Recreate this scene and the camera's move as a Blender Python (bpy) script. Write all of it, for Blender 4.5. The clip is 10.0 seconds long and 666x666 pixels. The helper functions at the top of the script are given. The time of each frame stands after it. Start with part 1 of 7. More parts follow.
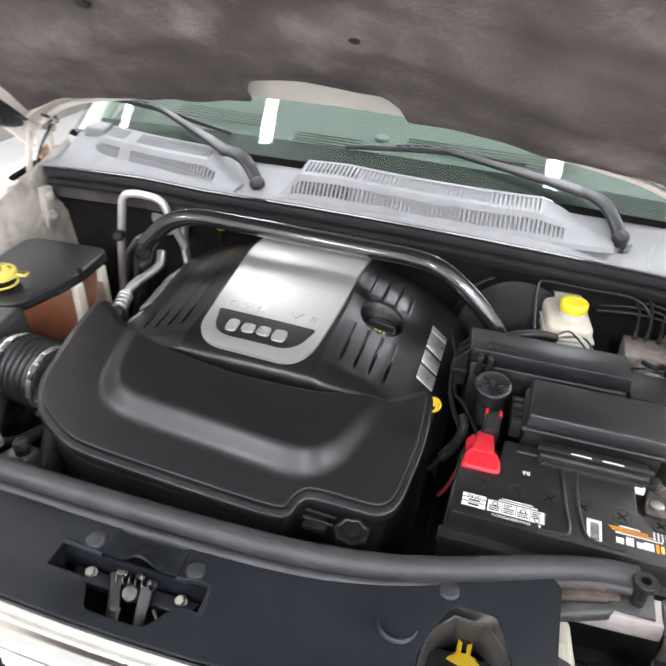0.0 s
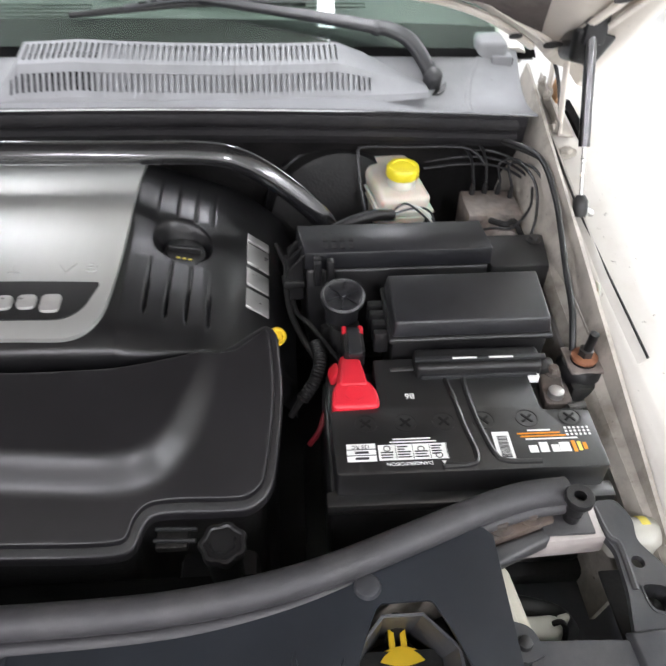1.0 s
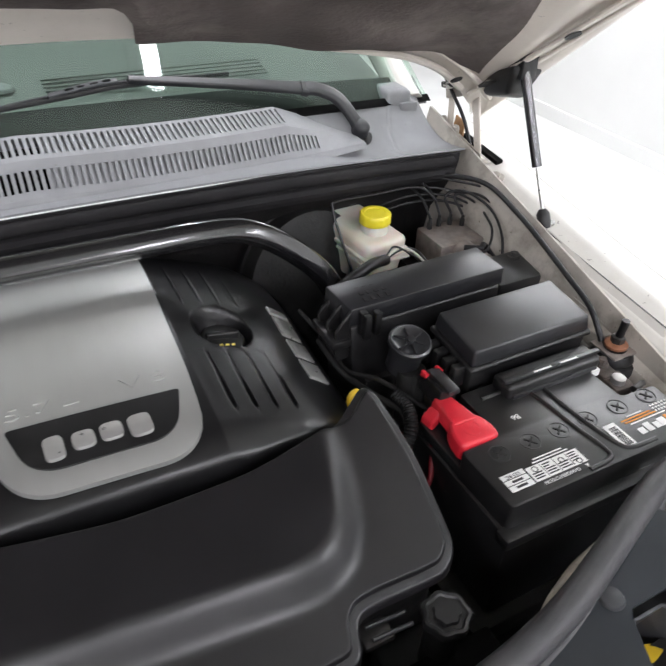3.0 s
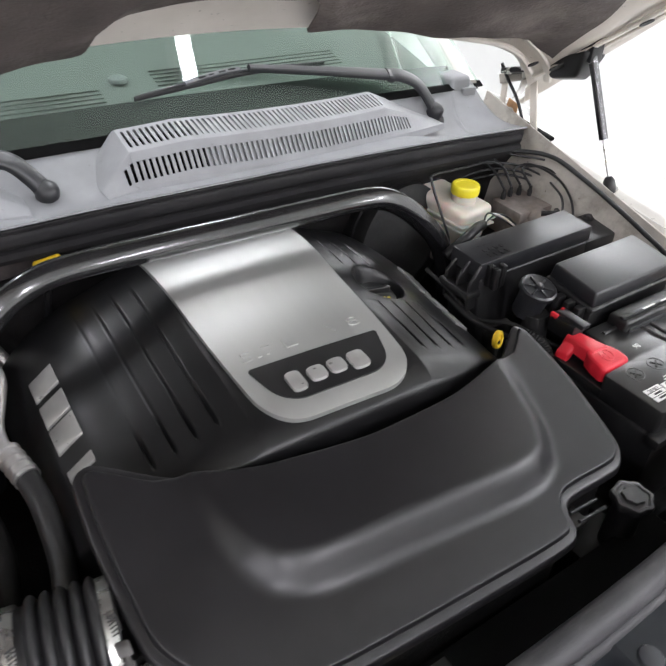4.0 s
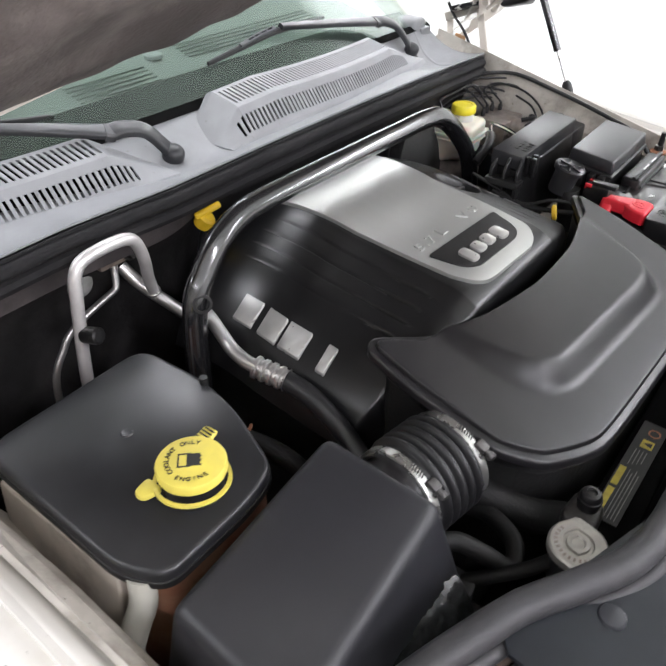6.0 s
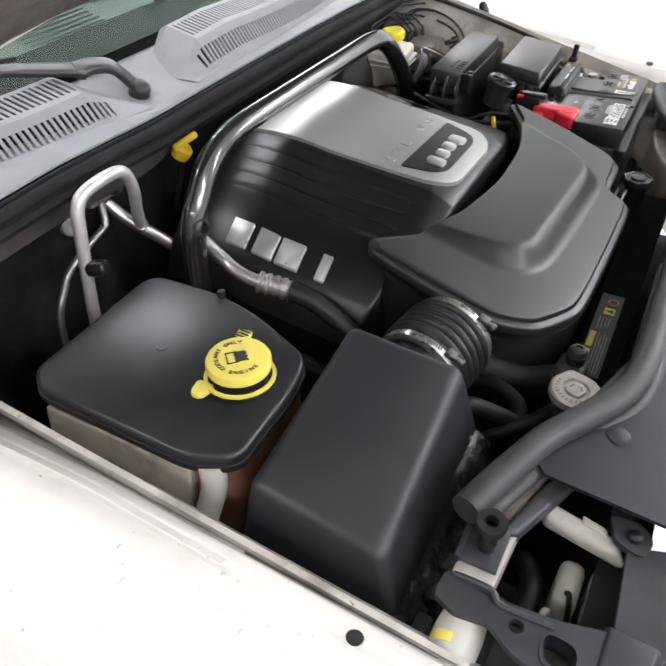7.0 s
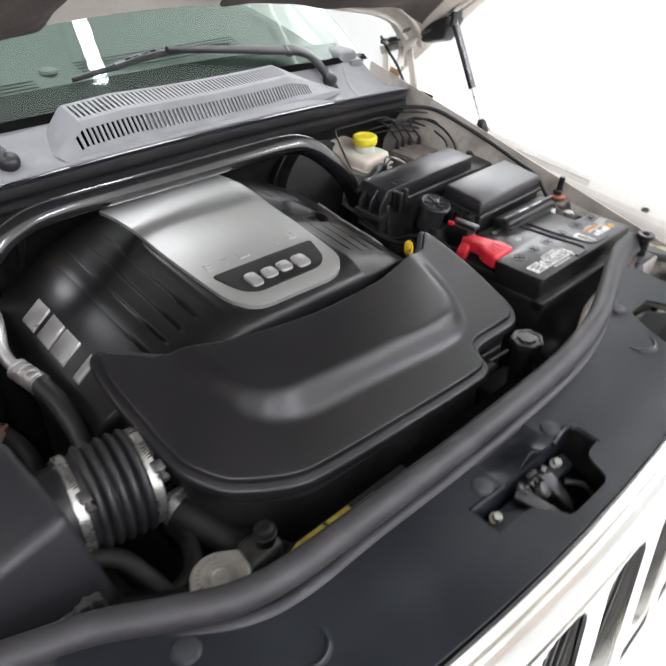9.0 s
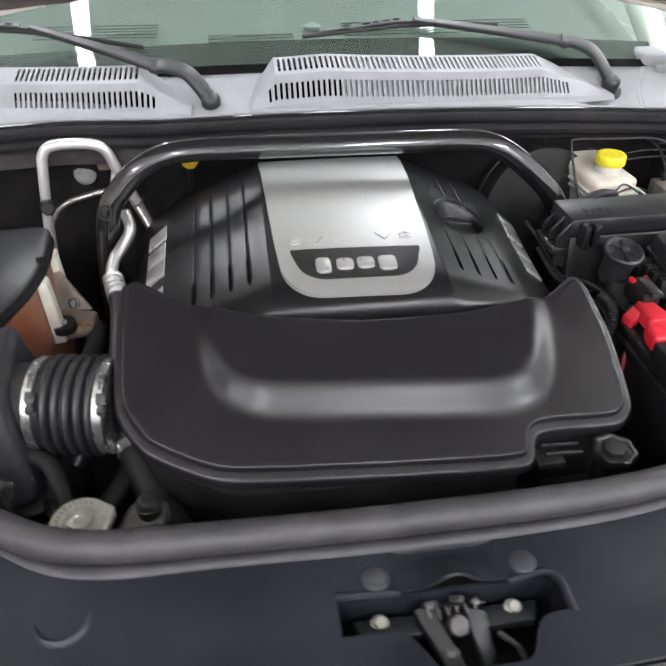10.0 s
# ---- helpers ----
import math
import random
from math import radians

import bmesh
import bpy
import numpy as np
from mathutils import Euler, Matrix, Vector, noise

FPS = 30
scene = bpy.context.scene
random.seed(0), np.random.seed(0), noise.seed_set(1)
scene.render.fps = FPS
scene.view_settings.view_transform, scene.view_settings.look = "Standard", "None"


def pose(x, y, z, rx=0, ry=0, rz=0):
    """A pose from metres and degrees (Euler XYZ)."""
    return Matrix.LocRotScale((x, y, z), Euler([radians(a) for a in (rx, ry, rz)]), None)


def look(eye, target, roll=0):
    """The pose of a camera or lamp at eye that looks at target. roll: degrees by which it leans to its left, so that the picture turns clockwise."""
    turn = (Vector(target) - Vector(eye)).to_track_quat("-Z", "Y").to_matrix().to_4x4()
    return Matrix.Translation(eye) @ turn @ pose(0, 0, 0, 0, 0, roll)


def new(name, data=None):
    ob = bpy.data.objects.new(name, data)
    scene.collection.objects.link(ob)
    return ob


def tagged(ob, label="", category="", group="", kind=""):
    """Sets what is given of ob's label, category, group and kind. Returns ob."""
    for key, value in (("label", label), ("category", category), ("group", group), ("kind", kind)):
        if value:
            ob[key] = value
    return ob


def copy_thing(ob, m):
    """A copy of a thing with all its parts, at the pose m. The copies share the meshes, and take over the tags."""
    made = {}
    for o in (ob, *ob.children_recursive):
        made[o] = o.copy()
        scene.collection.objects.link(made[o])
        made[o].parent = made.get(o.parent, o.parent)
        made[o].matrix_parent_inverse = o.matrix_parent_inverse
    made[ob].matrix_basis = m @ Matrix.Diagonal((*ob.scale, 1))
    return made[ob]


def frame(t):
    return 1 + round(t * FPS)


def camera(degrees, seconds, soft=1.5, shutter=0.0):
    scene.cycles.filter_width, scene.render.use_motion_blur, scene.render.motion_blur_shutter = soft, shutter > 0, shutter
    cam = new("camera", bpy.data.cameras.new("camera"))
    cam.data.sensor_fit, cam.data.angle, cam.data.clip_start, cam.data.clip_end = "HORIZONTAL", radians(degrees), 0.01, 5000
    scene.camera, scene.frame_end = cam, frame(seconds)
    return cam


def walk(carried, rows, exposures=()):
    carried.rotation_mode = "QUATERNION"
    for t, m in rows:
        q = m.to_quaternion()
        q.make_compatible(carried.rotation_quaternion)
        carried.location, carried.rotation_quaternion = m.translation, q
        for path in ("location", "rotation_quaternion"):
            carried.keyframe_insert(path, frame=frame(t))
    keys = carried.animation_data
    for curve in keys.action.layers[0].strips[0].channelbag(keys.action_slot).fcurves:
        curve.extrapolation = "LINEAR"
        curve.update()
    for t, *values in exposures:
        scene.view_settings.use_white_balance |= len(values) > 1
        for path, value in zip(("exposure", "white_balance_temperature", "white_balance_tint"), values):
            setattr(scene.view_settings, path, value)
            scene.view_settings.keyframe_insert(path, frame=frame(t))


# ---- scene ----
# camera and its walk
cam = camera(51.5, 10.0, soft=1.7, shutter=0.3)
PATH = [
    (0.0, (0.3748, -0.6405, 0.6721), (0.1489, 0.1760, 0.1406), 3.73),
    (0.5, (0.2938, -0.5409, 0.6358), (0.2318, 0.2653, 0.0474), 0.41),
    (1.0, (0.3187, -0.3907, 0.5867), (0.3789, 0.3505, -0.0820), 1.46),
    (1.5, (0.2954, -0.2754, 0.5569), (0.4705, 0.3855, -0.1728), 3.91),
    (2.0, (0.1948, -0.2391, 0.5653), (0.4832, 0.4439, -0.1058), 3.22),
    (2.2, (0.1487, -0.2431, 0.5665), (0.4672, 0.4400, -0.0908), 3.05),
    (3.3, (-0.1459, -0.2805, 0.5585), (0.2641, 0.4239, -0.0210), 3.45),
    (3.5, (-0.2153, -0.2814, 0.5595), (0.2038, 0.4135, -0.0248), 4.46),
    (4.0, (-0.3819, -0.2391, 0.5610), (0.0926, 0.4170, -0.0260), 3.74),
    (4.5, (-0.4977, -0.2164, 0.5529), (0.0106, 0.4124, -0.0355), 2.62),
    (5.0, (-0.6127, -0.1970, 0.5363), (-0.0612, 0.3966, -0.0498), 2.48),
    (5.5, (-0.7431, -0.1686, 0.5419), (-0.1498, 0.3812, -0.0461), 1.11),
    (5.7, (-0.7858, -0.1399, 0.5449), (-0.1746, 0.3912, -0.0419), 0.68),
    (6.8, (-0.9791, -0.0343, 0.5350), (-0.3181, 0.3472, -0.1111), -0.59),
    (7.0, (-0.9961, -0.0456, 0.5339), (-0.3238, 0.3157, -0.1123), -0.51),
    (7.5, (-0.9866, -0.1439, 0.5369), (-0.2801, 0.1776, -0.0935), -0.67),
    (8.0, (-0.9352, -0.3108, 0.5415), (-0.2636, 0.1383, -0.0478), -0.98),
    (8.5, (-0.8244, -0.3882, 0.5386), (-0.2073, 0.1499, -0.0356), -2.04),
    (9.0, (-0.5684, -0.4076, 0.5393), (0.0089, 0.1815, -0.0260), 1.05),
    (9.5, (-0.3730, -0.4340, 0.5317), (-0.0595, 0.3269, -0.0364), -0.32),
    (10.0, (-0.1569, -0.5078, 0.5141), (-0.0411, 0.2922, -0.0747), 0.55),
]
walk(cam, [(t, look(eye, target, roll)) for t, eye, target, roll in PATH],
     exposures=[(0.0, 0.45), (0.5, 0.24), (1.0, 0.17), (2.0, -0.42), (3.3, -0.15), (4.5, 0.1), (5.0, 0.32), (5.5, 0.22), (7.0, 0.1), (8.5, 0.02), (9.0, 0.0), (9.5, -0.28), (10.0, 0.37)])

# light: a white workshop with rows of fluorescent tubes, closed all round
GROUND = -0.98
CEILING = 2.05
world = bpy.data.worlds.new("world")
scene.world = world
world.use_nodes = True
world.node_tree.nodes["Background"].inputs[0].default_value = (0.9, 0.95, 1.0, 1)
world.node_tree.nodes["Background"].inputs[1].default_value = 0.3
scene.view_settings.exposure = 0.0
# the two at x = 3.0 and 3.1 are unseen, added to brighten the east wall
TUBES = [(-1.15, 1.82), (0.88, 1.82), (3.0, 2.3), (-2.7, 1.7), (-1.0, -3.1), (0.75, -3.1), (3.1, -2.3), (-2.7, -2.4)]
for lx, ly in TUBES:
    lamp = bpy.data.lights.new("ceiling_area_lamp", "AREA")
    lamp.shape, lamp.size, lamp.size_y = "RECTANGLE", 0.10, 2.4
    lamp.energy, lamp.color = ((135 if ly > 0 else 95) if lx > 2 else 72 if ly < 0 else 38), ((0.935, 0.91, 1.0) if ly < 0 and lx < 2 else (0.92, 0.928, 1.0))
    ob = new("ceiling_area_lamp", lamp)
    # the north-east one is turned off the car, onto the wall
    ob.matrix_world = pose(lx, ly, CEILING - 0.12, 0, -45 if lx > 2 and ly > 0 else 0, 0)


# ---------------------------------------------------------------- materials
def nodes_of(name):
    m = bpy.data.materials.new(name)
    m.use_nodes = True
    nt = m.node_tree
    return m, nt, nt.nodes["Principled BSDF"]


def material(name, colour, rough=0.5, metal=0.0, vary=0.15, scale=30.0, bump=0.0, grain=400.0, stain=None,
             stain_amount=0.0, stain_scale=6.0, spec=0.5, coat=0.0, coat_rough=0.1, stretch=None, rough_vary=0.1, specks=0.0, **extra):
    """A surface with large stains, small variation of colour and gloss, and fine grain in relief."""
    m, nt, b = nodes_of(name)
    link = nt.links.new
    co = nt.nodes.new("ShaderNodeTexCoord")
    mp = nt.nodes.new("ShaderNodeMapping")
    link(co.outputs["Object"], mp.inputs[0])
    if stretch:
        mp.inputs["Scale"].default_value = stretch
    n1 = nt.nodes.new("ShaderNodeTexNoise")
    n1.inputs["Scale"].default_value, n1.inputs["Detail"].default_value = scale, 5
    link(mp.outputs[0], n1.inputs["Vector"])
    ramp = nt.nodes.new("ShaderNodeMapRange")
    ramp.inputs[1].default_value, ramp.inputs[2].default_value = 0.3, 0.7
    ramp.inputs[3].default_value, ramp.inputs[4].default_value = 1 - vary, 1 + vary
    link(n1.outputs[0], ramp.inputs[0])
    mul = nt.nodes.new("ShaderNodeMix")
    mul.data_type, mul.blend_type = "RGBA", "MULTIPLY"
    mul.inputs[0].default_value = 1
    mul.inputs[6].default_value = (*colour, 1)
    link(ramp.outputs[0], mul.inputs[7])
    out = mul.outputs[2]
    if stain:
        n2 = nt.nodes.new("ShaderNodeTexNoise")
        n2.inputs["Scale"].default_value, n2.inputs["Detail"].default_value = stain_scale, 7
        n2.inputs["Roughness"].default_value = 0.65
        link(mp.outputs[0], n2.inputs["Vector"])
        r2 = nt.nodes.new("ShaderNodeMapRange")
        r2.inputs[1].default_value, r2.inputs[2].default_value = 0.48, 0.68
        r2.inputs[4].default_value = stain_amount
        link(n2.outputs[0], r2.inputs[0])
        mx = nt.nodes.new("ShaderNodeMix")
        mx.data_type = "RGBA"
        link(r2.outputs[0], mx.inputs[0])
        link(out, mx.inputs[6])
        mx.inputs[7].default_value = (*stain, 1)
        out = mx.outputs[2]
    if specks:
        n4 = nt.nodes.new("ShaderNodeTexNoise")
        n4.inputs["Scale"].default_value, n4.inputs["Detail"].default_value = 130.0, 2
        link(mp.outputs[0], n4.inputs["Vector"])
        r4 = nt.nodes.new("ShaderNodeMapRange")
        r4.inputs[1].default_value, r4.inputs[2].default_value = 0.70, 0.76
        r4.inputs[4].default_value = specks
        link(n4.outputs[0], r4.inputs[0])
        m4 = nt.nodes.new("ShaderNodeMix")
        m4.data_type = "RGBA"
        link(r4.outputs[0], m4.inputs[0])
        link(out, m4.inputs[6])
        m4.inputs[7].default_value = (0.07, 0.055, 0.04, 1)
        out = m4.outputs[2]
    link(out, b.inputs["Base Color"])
    rr = nt.nodes.new("ShaderNodeMapRange")
    rr.inputs[1].default_value, rr.inputs[2].default_value = 0.3, 0.7
    rr.inputs[3].default_value, rr.inputs[4].default_value = rough * (1 - rough_vary), min(1, rough * (1 + rough_vary))
    link(n1.outputs[0], rr.inputs[0])
    link(rr.outputs[0], b.inputs["Roughness"])
    b.inputs["Metallic"].default_value = metal
    b.inputs["Specular IOR Level"].default_value = spec
    b.inputs["Coat Weight"].default_value = coat
    b.inputs["Coat Roughness"].default_value = coat_rough
    if bump:
        n3 = nt.nodes.new("ShaderNodeTexNoise")
        n3.inputs["Scale"].default_value, n3.inputs["Detail"].default_value = grain, 3
        link(mp.outputs[0], n3.inputs["Vector"])
        bp = nt.nodes.new("ShaderNodeBump")
        bp.inputs["Strength"].default_value, bp.inputs["Distance"].default_value = bump, 0.002
        link(n3.outputs[0], bp.inputs["Height"])
        link(bp.outputs[0], b.inputs["Normal"])
    for key, value in extra.items():
        b.inputs[key.replace("_", " ")].default_value = value
    return m


M = {}
M["cover"] = material("cover_plastic", (0.0075, 0.0075, 0.008), 0.30, vary=0.2, scale=18, bump=0.05, grain=900, stain=(0.022, 0.022, 0.022), stain_amount=0.1, stain_scale=9, rough_vary=0.03)
M["intake"] = material("intake_plastic", (0.0115, 0.011, 0.0122), 0.33, vary=0.2, scale=14, bump=0.04, grain=1300, stain=(0.016, 0.0155, 0.018), stain_amount=0.08, stain_scale=7, rough_vary=0.03)
M["black"] = material("black_plastic", (0.01, 0.01, 0.0105), 0.38, vary=0.25, scale=25, bump=0.1, grain=900, stain=(0.02, 0.0195, 0.0185), stain_amount=0.3, stain_scale=11)
M["lid"] = material("lid_plastic", (0.017, 0.0175, 0.0195), 0.32, spec=0.6, vary=0.2, scale=25, bump=0.03, grain=1200, stain=(0.022, 0.022, 0.022), stain_amount=0.12, stain_scale=8, rough_vary=0.04)
M["shield"] = material("shield_plastic", (0.0145, 0.017, 0.0215), 0.31, vary=0.2, scale=10, bump=0.08, grain=1000, stain=(0.021, 0.023, 0.028), stain_amount=0.35, stain_scale=5, spec=0.36)
# grimy parts, and also plain darkness in holes, the cabin and below parts
M["deep"] = material("grimy_shade_black", (0.005, 0.005, 0.005), 0.65, vary=0.4, scale=20, bump=0.4, grain=200, stain=(0.014, 0.013, 0.012), stain_amount=0.5, stain_scale=14)
M["rubber"] = material("rubber", (0.034, 0.033, 0.036), 0.5, vary=0.2, scale=20, bump=0.15, grain=700, stain=(0.10, 0.095, 0.095), stain_amount=0.3, stain_scale=12)
M["hose"] = material("hose_rubber", (0.016, 0.016, 0.017), 0.38, vary=0.2, scale=40, bump=0.1, grain=600)
M["bar"] = material("black_enamel", (0.012, 0.012, 0.013), 0.17, vary=0.2, scale=30, coat=0.3, coat_rough=0.08, rough_vary=0.02, spec=0.9)
M["silver"] = material("silver_paint", (0.50, 0.51, 0.49), 0.36, metal=0.65, vary=0.02, scale=60, rough_vary=0.04, bump=0.10, grain=900, stretch=(1, 0.01, 1))
M["letter"] = material("silver_lettering", (0.54, 0.54, 0.52), 0.3, metal=0.6, vary=0.05, scale=80)
M["chrome"] = material("chrome", (0.80, 0.79, 0.765), 0.16, metal=1.0, vary=0.05, scale=12)
M["alu"] = material("aluminium", (0.55, 0.54, 0.53), 0.32, metal=0.85, vary=0.12, scale=60, bump=0.1, grain=300, stain=(0.28, 0.26, 0.23), stain_amount=0.4, stain_scale=30)
M["pipealu"] = material("clean_aluminium_pipe", (0.68, 0.66, 0.65), 0.42, metal=0.6, vary=0.08, scale=60, bump=0.05, grain=300)
M["tanbracket"] = material("dirty_tan_bracket", (0.20, 0.165, 0.135), 0.55, metal=0.2, vary=0.25, scale=50, bump=0.2, grain=250, stain=(0.17, 0.09, 0.05), stain_amount=0.5, stain_scale=22)
M["steel"] = material("zinc_steel", (0.52, 0.52, 0.5), 0.28, metal=0.9, vary=0.1, scale=80)
M["rust"] = material("rusty_steel", (0.075, 0.062, 0.055), 0.7, metal=0.2, vary=0.4, scale=60, bump=0.5, grain=250, stain=(0.13, 0.085, 0.06), stain_amount=0.5, stain_scale=18)
M["paint"] = material("white_paint", (0.72, 0.70, 0.65), 0.25, vary=0.03, scale=5, coat=0.5, coat_rough=0.05, stain=(0.55, 0.5, 0.42), stain_amount=0.2, stain_scale=25, specks=0.5)
M["primer"] = material("dusty_paint", (0.44, 0.41, 0.36), 0.5, vary=0.2, scale=16, stain=(0.12, 0.10, 0.075), stain_amount=0.65, stain_scale=14, bump=0.1, grain=200, specks=0.7)
M["hoodpaint"] = material("hood_inner_paint", (0.70, 0.65, 0.58), 0.34, vary=0.06, scale=10, stain=(0.45, 0.40, 0.33), stain_amount=0.25, stain_scale=8, specks=0.4)
M["cowl"] = material("cowl_plastic", (0.25, 0.255, 0.263), 0.5, vary=0.08, scale=25, bump=0.2, grain=900, stain=(0.19, 0.19, 0.19), stain_amount=0.4, stain_scale=9, specks=0.3)
M["wiper"] = material("wiper_plastic", (0.014, 0.0145, 0.017), 0.40, vary=0.15, scale=30, bump=0.1, spec=0.7)
M["red"] = material("red_plastic", (0.62, 0.02, 0.035), 0.38, vary=0.08, scale=40, bump=0.05)
M["yellow"] = material("yellow_plastic", (0.78, 0.51, 0.025), 0.4, vary=0.08, scale=40, stain=(0.5, 0.36, 0.04), stain_amount=0.3, stain_scale=40)
M["pale"] = material("pale_yellow_plastic", (0.78, 0.66, 0.12), 0.42, vary=0.06, scale=40, stain=(0.6, 0.5, 0.15), stain_amount=0.3, stain_scale=30)
M["lemon"] = material("lemon_plastic", (0.82, 0.70, 0.035), 0.35, vary=0.06, scale=40)
M["translucent"] = material("milky_plastic", (0.68, 0.63, 0.55), 0.35, vary=0.08, scale=25, stain=(0.5, 0.42, 0.28), stain_amount=0.35, stain_scale=16, Subsurface_Weight=0.3)
M["coolant"] = material("stained_tank", (0.24, 0.085, 0.045), 0.35, vary=0.3, scale=14, stain=(0.4, 0.3, 0.2), stain_amount=0.5, stain_scale=9)
M["tank"] = material("dusty_tank", (0.42, 0.375, 0.32), 0.5, vary=0.2, scale=14, stain=(0.13, 0.10, 0.08), stain_amount=0.6, stain_scale=12)
M["label"] = material("white_label", (0.8, 0.8, 0.78), 0.5, vary=0.04, scale=60)
M["ink"] = material("ink", (0.03, 0.03, 0.03), 0.6, vary=0.1)
M["orange"] = material("orange_print", (0.75, 0.28, 0.02), 0.5, vary=0.05)
M["liner"] = material("felt_liner", (0.10, 0.084, 0.078), 0.85, vary=0.35, scale=8, bump=0.8, grain=160, stain=(0.27, 0.235, 0.215), stain_amount=0.6, stain_scale=4.0, spec=0.25, specks=0.6)
M["firewall"] = material("firewall_mat", (0.013, 0.0125, 0.0125), 0.75, vary=0.3, scale=14, bump=0.4, grain=150, stain=(0.026, 0.023, 0.022), stain_amount=0.45, stain_scale=7, spec=0.12)
M["dash"] = material("dashboard", (0.16, 0.166, 0.16), 0.75, vary=0.06, scale=9)
M["frit"] = material("black_glass_edge", (0.006, 0.006, 0.006), 0.5, vary=0.1)
M["floor"] = material("white_floor", (0.74, 0.74, 0.72), 0.35, vary=0.05, scale=3, stain=(0.55, 0.54, 0.5), stain_amount=0.35, stain_scale=1.6)
M["wall"] = material("white_wall", (0.82, 0.82, 0.80), 0.6, vary=0.03, scale=2)
M["ceiling"] = material("ceiling_panels", (0.76, 0.79, 0.76), 0.7, vary=0.04, scale=1.5)
M["greywall"] = material("grey_wall", (0.30, 0.285, 0.26), 0.7, vary=0.05, scale=2)
M["copper"] = material("copper_ring", (0.34, 0.15, 0.085), 0.45, metal=0.5, vary=0.2, scale=90)
M["absgrey"] = material("cast_aluminium", (0.25, 0.22, 0.20), 0.55, metal=0.4, vary=0.25, scale=70, bump=0.3, grain=300, stain=(0.2, 0.14, 0.1), stain_amount=0.5, stain_scale=25)
M["lamp"] = material("lamp_plastic", (0.45, 0.44, 0.385), 0.4, vary=0.1, scale=20, stain=(0.42, 0.38, 0.28), stain_amount=0.5, stain_scale=12)
M["trayplastic"] = material("carrier_plastic", (0.028, 0.0295, 0.034), 0.42, vary=0.2, scale=16, bump=0.05, grain=700, stain=(0.09, 0.085, 0.08), stain_amount=0.4, stain_scale=9)

M["battery"] = material("battery_plastic", (0.0095, 0.0095, 0.010), 0.34, vary=0.2, scale=25, bump=0.05, grain=900, stain=(0.018, 0.0175, 0.0165), stain_amount=0.3, stain_scale=11, spec=0.85)
M["rustpale"] = material("pale_rust", (0.42, 0.24, 0.12), 0.7, vary=0.3, scale=60, bump=0.3, grain=250, stain=(0.22, 0.12, 0.06), stain_amount=0.5, stain_scale=40)
# near-black without gloss: puts the darkness of gaps and slots into the colour
M["gap"] = material("matt_gap_black", (0.003, 0.003, 0.003), 0.9, vary=0.2, scale=20, spec=0.08)
M["airbox"] = material("air_box_plastic", (0.021, 0.021, 0.0245), 0.4, vary=0.12, scale=14, bump=0.05, grain=1300, stain=(0.024, 0.024, 0.024), stain_amount=0.15, stain_scale=7, rough_vary=0.03)
M["sealrubber"] = material("seal_rubber", (0.014, 0.0135, 0.0145), 0.75, vary=0.2, scale=20, bump=0.1, grain=700, spec=0.2, stain=(0.04, 0.037, 0.036), stain_amount=0.3, stain_scale=12)
M["slot"] = material("dash_slot", (0.115, 0.12, 0.115), 0.8, vary=0.1, scale=30)
M["smoke"] = material("smoked_plastic", (0.05, 0.052, 0.057), 0.42, vary=0.15, scale=20, spec=0.7)
M["crinkle"] = material("crinkled_black_film", (0.008, 0.009, 0.0095), 0.24, vary=0.3, scale=30, bump=0.9, grain=70, stain=(0.028, 0.026, 0.024), stain_amount=0.5, stain_scale=22)
M["dull"] = material("greasy_steel", (0.085, 0.082, 0.08), 0.42, metal=0.7, vary=0.3, scale=60, bump=0.2, grain=300, stain=(0.05, 0.045, 0.04), stain_amount=0.6, stain_scale=40)
glass, nt, b = nodes_of("windscreen_glass")
tint = nt.nodes.new("ShaderNodeBsdfTransparent")
tint.inputs[0].default_value = (0.83, 0.915, 0.865, 1)
gloss = nt.nodes.new("ShaderNodeBsdfGlossy")
gloss.inputs["Roughness"].default_value = 0.0
facing = nt.nodes.new("ShaderNodeLayerWeight")
facing.inputs[0].default_value = 0.5
power = nt.nodes.new("ShaderNodeMath")
power.operation = "POWER"
power.inputs[1].default_value = 5.0
fres = nt.nodes.new("ShaderNodeMath")
fres.operation = "MULTIPLY_ADD"
fres.inputs[1].default_value, fres.inputs[2].default_value = 0.96, 0.04
nt.links.new(facing.outputs["Facing"], power.inputs[0])
nt.links.new(power.outputs[0], fres.inputs[0])
mixer = nt.nodes.new("ShaderNodeMixShader")
nt.links.new(fres.outputs[0], mixer.inputs[0])
nt.links.new(tint.outputs[0], mixer.inputs[1])
nt.links.new(gloss.outputs[0], mixer.inputs[2])
nt.links.new(mixer.outputs[0], nt.nodes["Material Output"].inputs[0])
M["glass"] = glass
tubeglow, nt, b = nodes_of("tube_glow")
b.inputs["Emission Color"].default_value, b.inputs["Emission Strength"].default_value = (1, 0.99, 0.96, 1), 3
M["glow"] = tubeglow
M["darkhose"] = material("dark_hose_rubber", (0.007, 0.007, 0.007), 0.62, vary=0.3, scale=40, bump=0.2, grain=300, stain=(0.022, 0.020, 0.018), stain_amount=0.4, stain_scale=25, spec=0.3)
M["barpaint"] = material("dusty_pale_steel", (0.40, 0.365, 0.345), 0.35, metal=0.15, vary=0.12, scale=30, stain=(0.25, 0.22, 0.19), stain_amount=0.4, stain_scale=20)
M["faded"] = material("faded_print", (0.20, 0.20, 0.19), 0.6, vary=0.25, scale=90)
M["oldyellow"] = material("dirty_yellow_print", (0.52, 0.42, 0.06), 0.6, vary=0.25, scale=70)
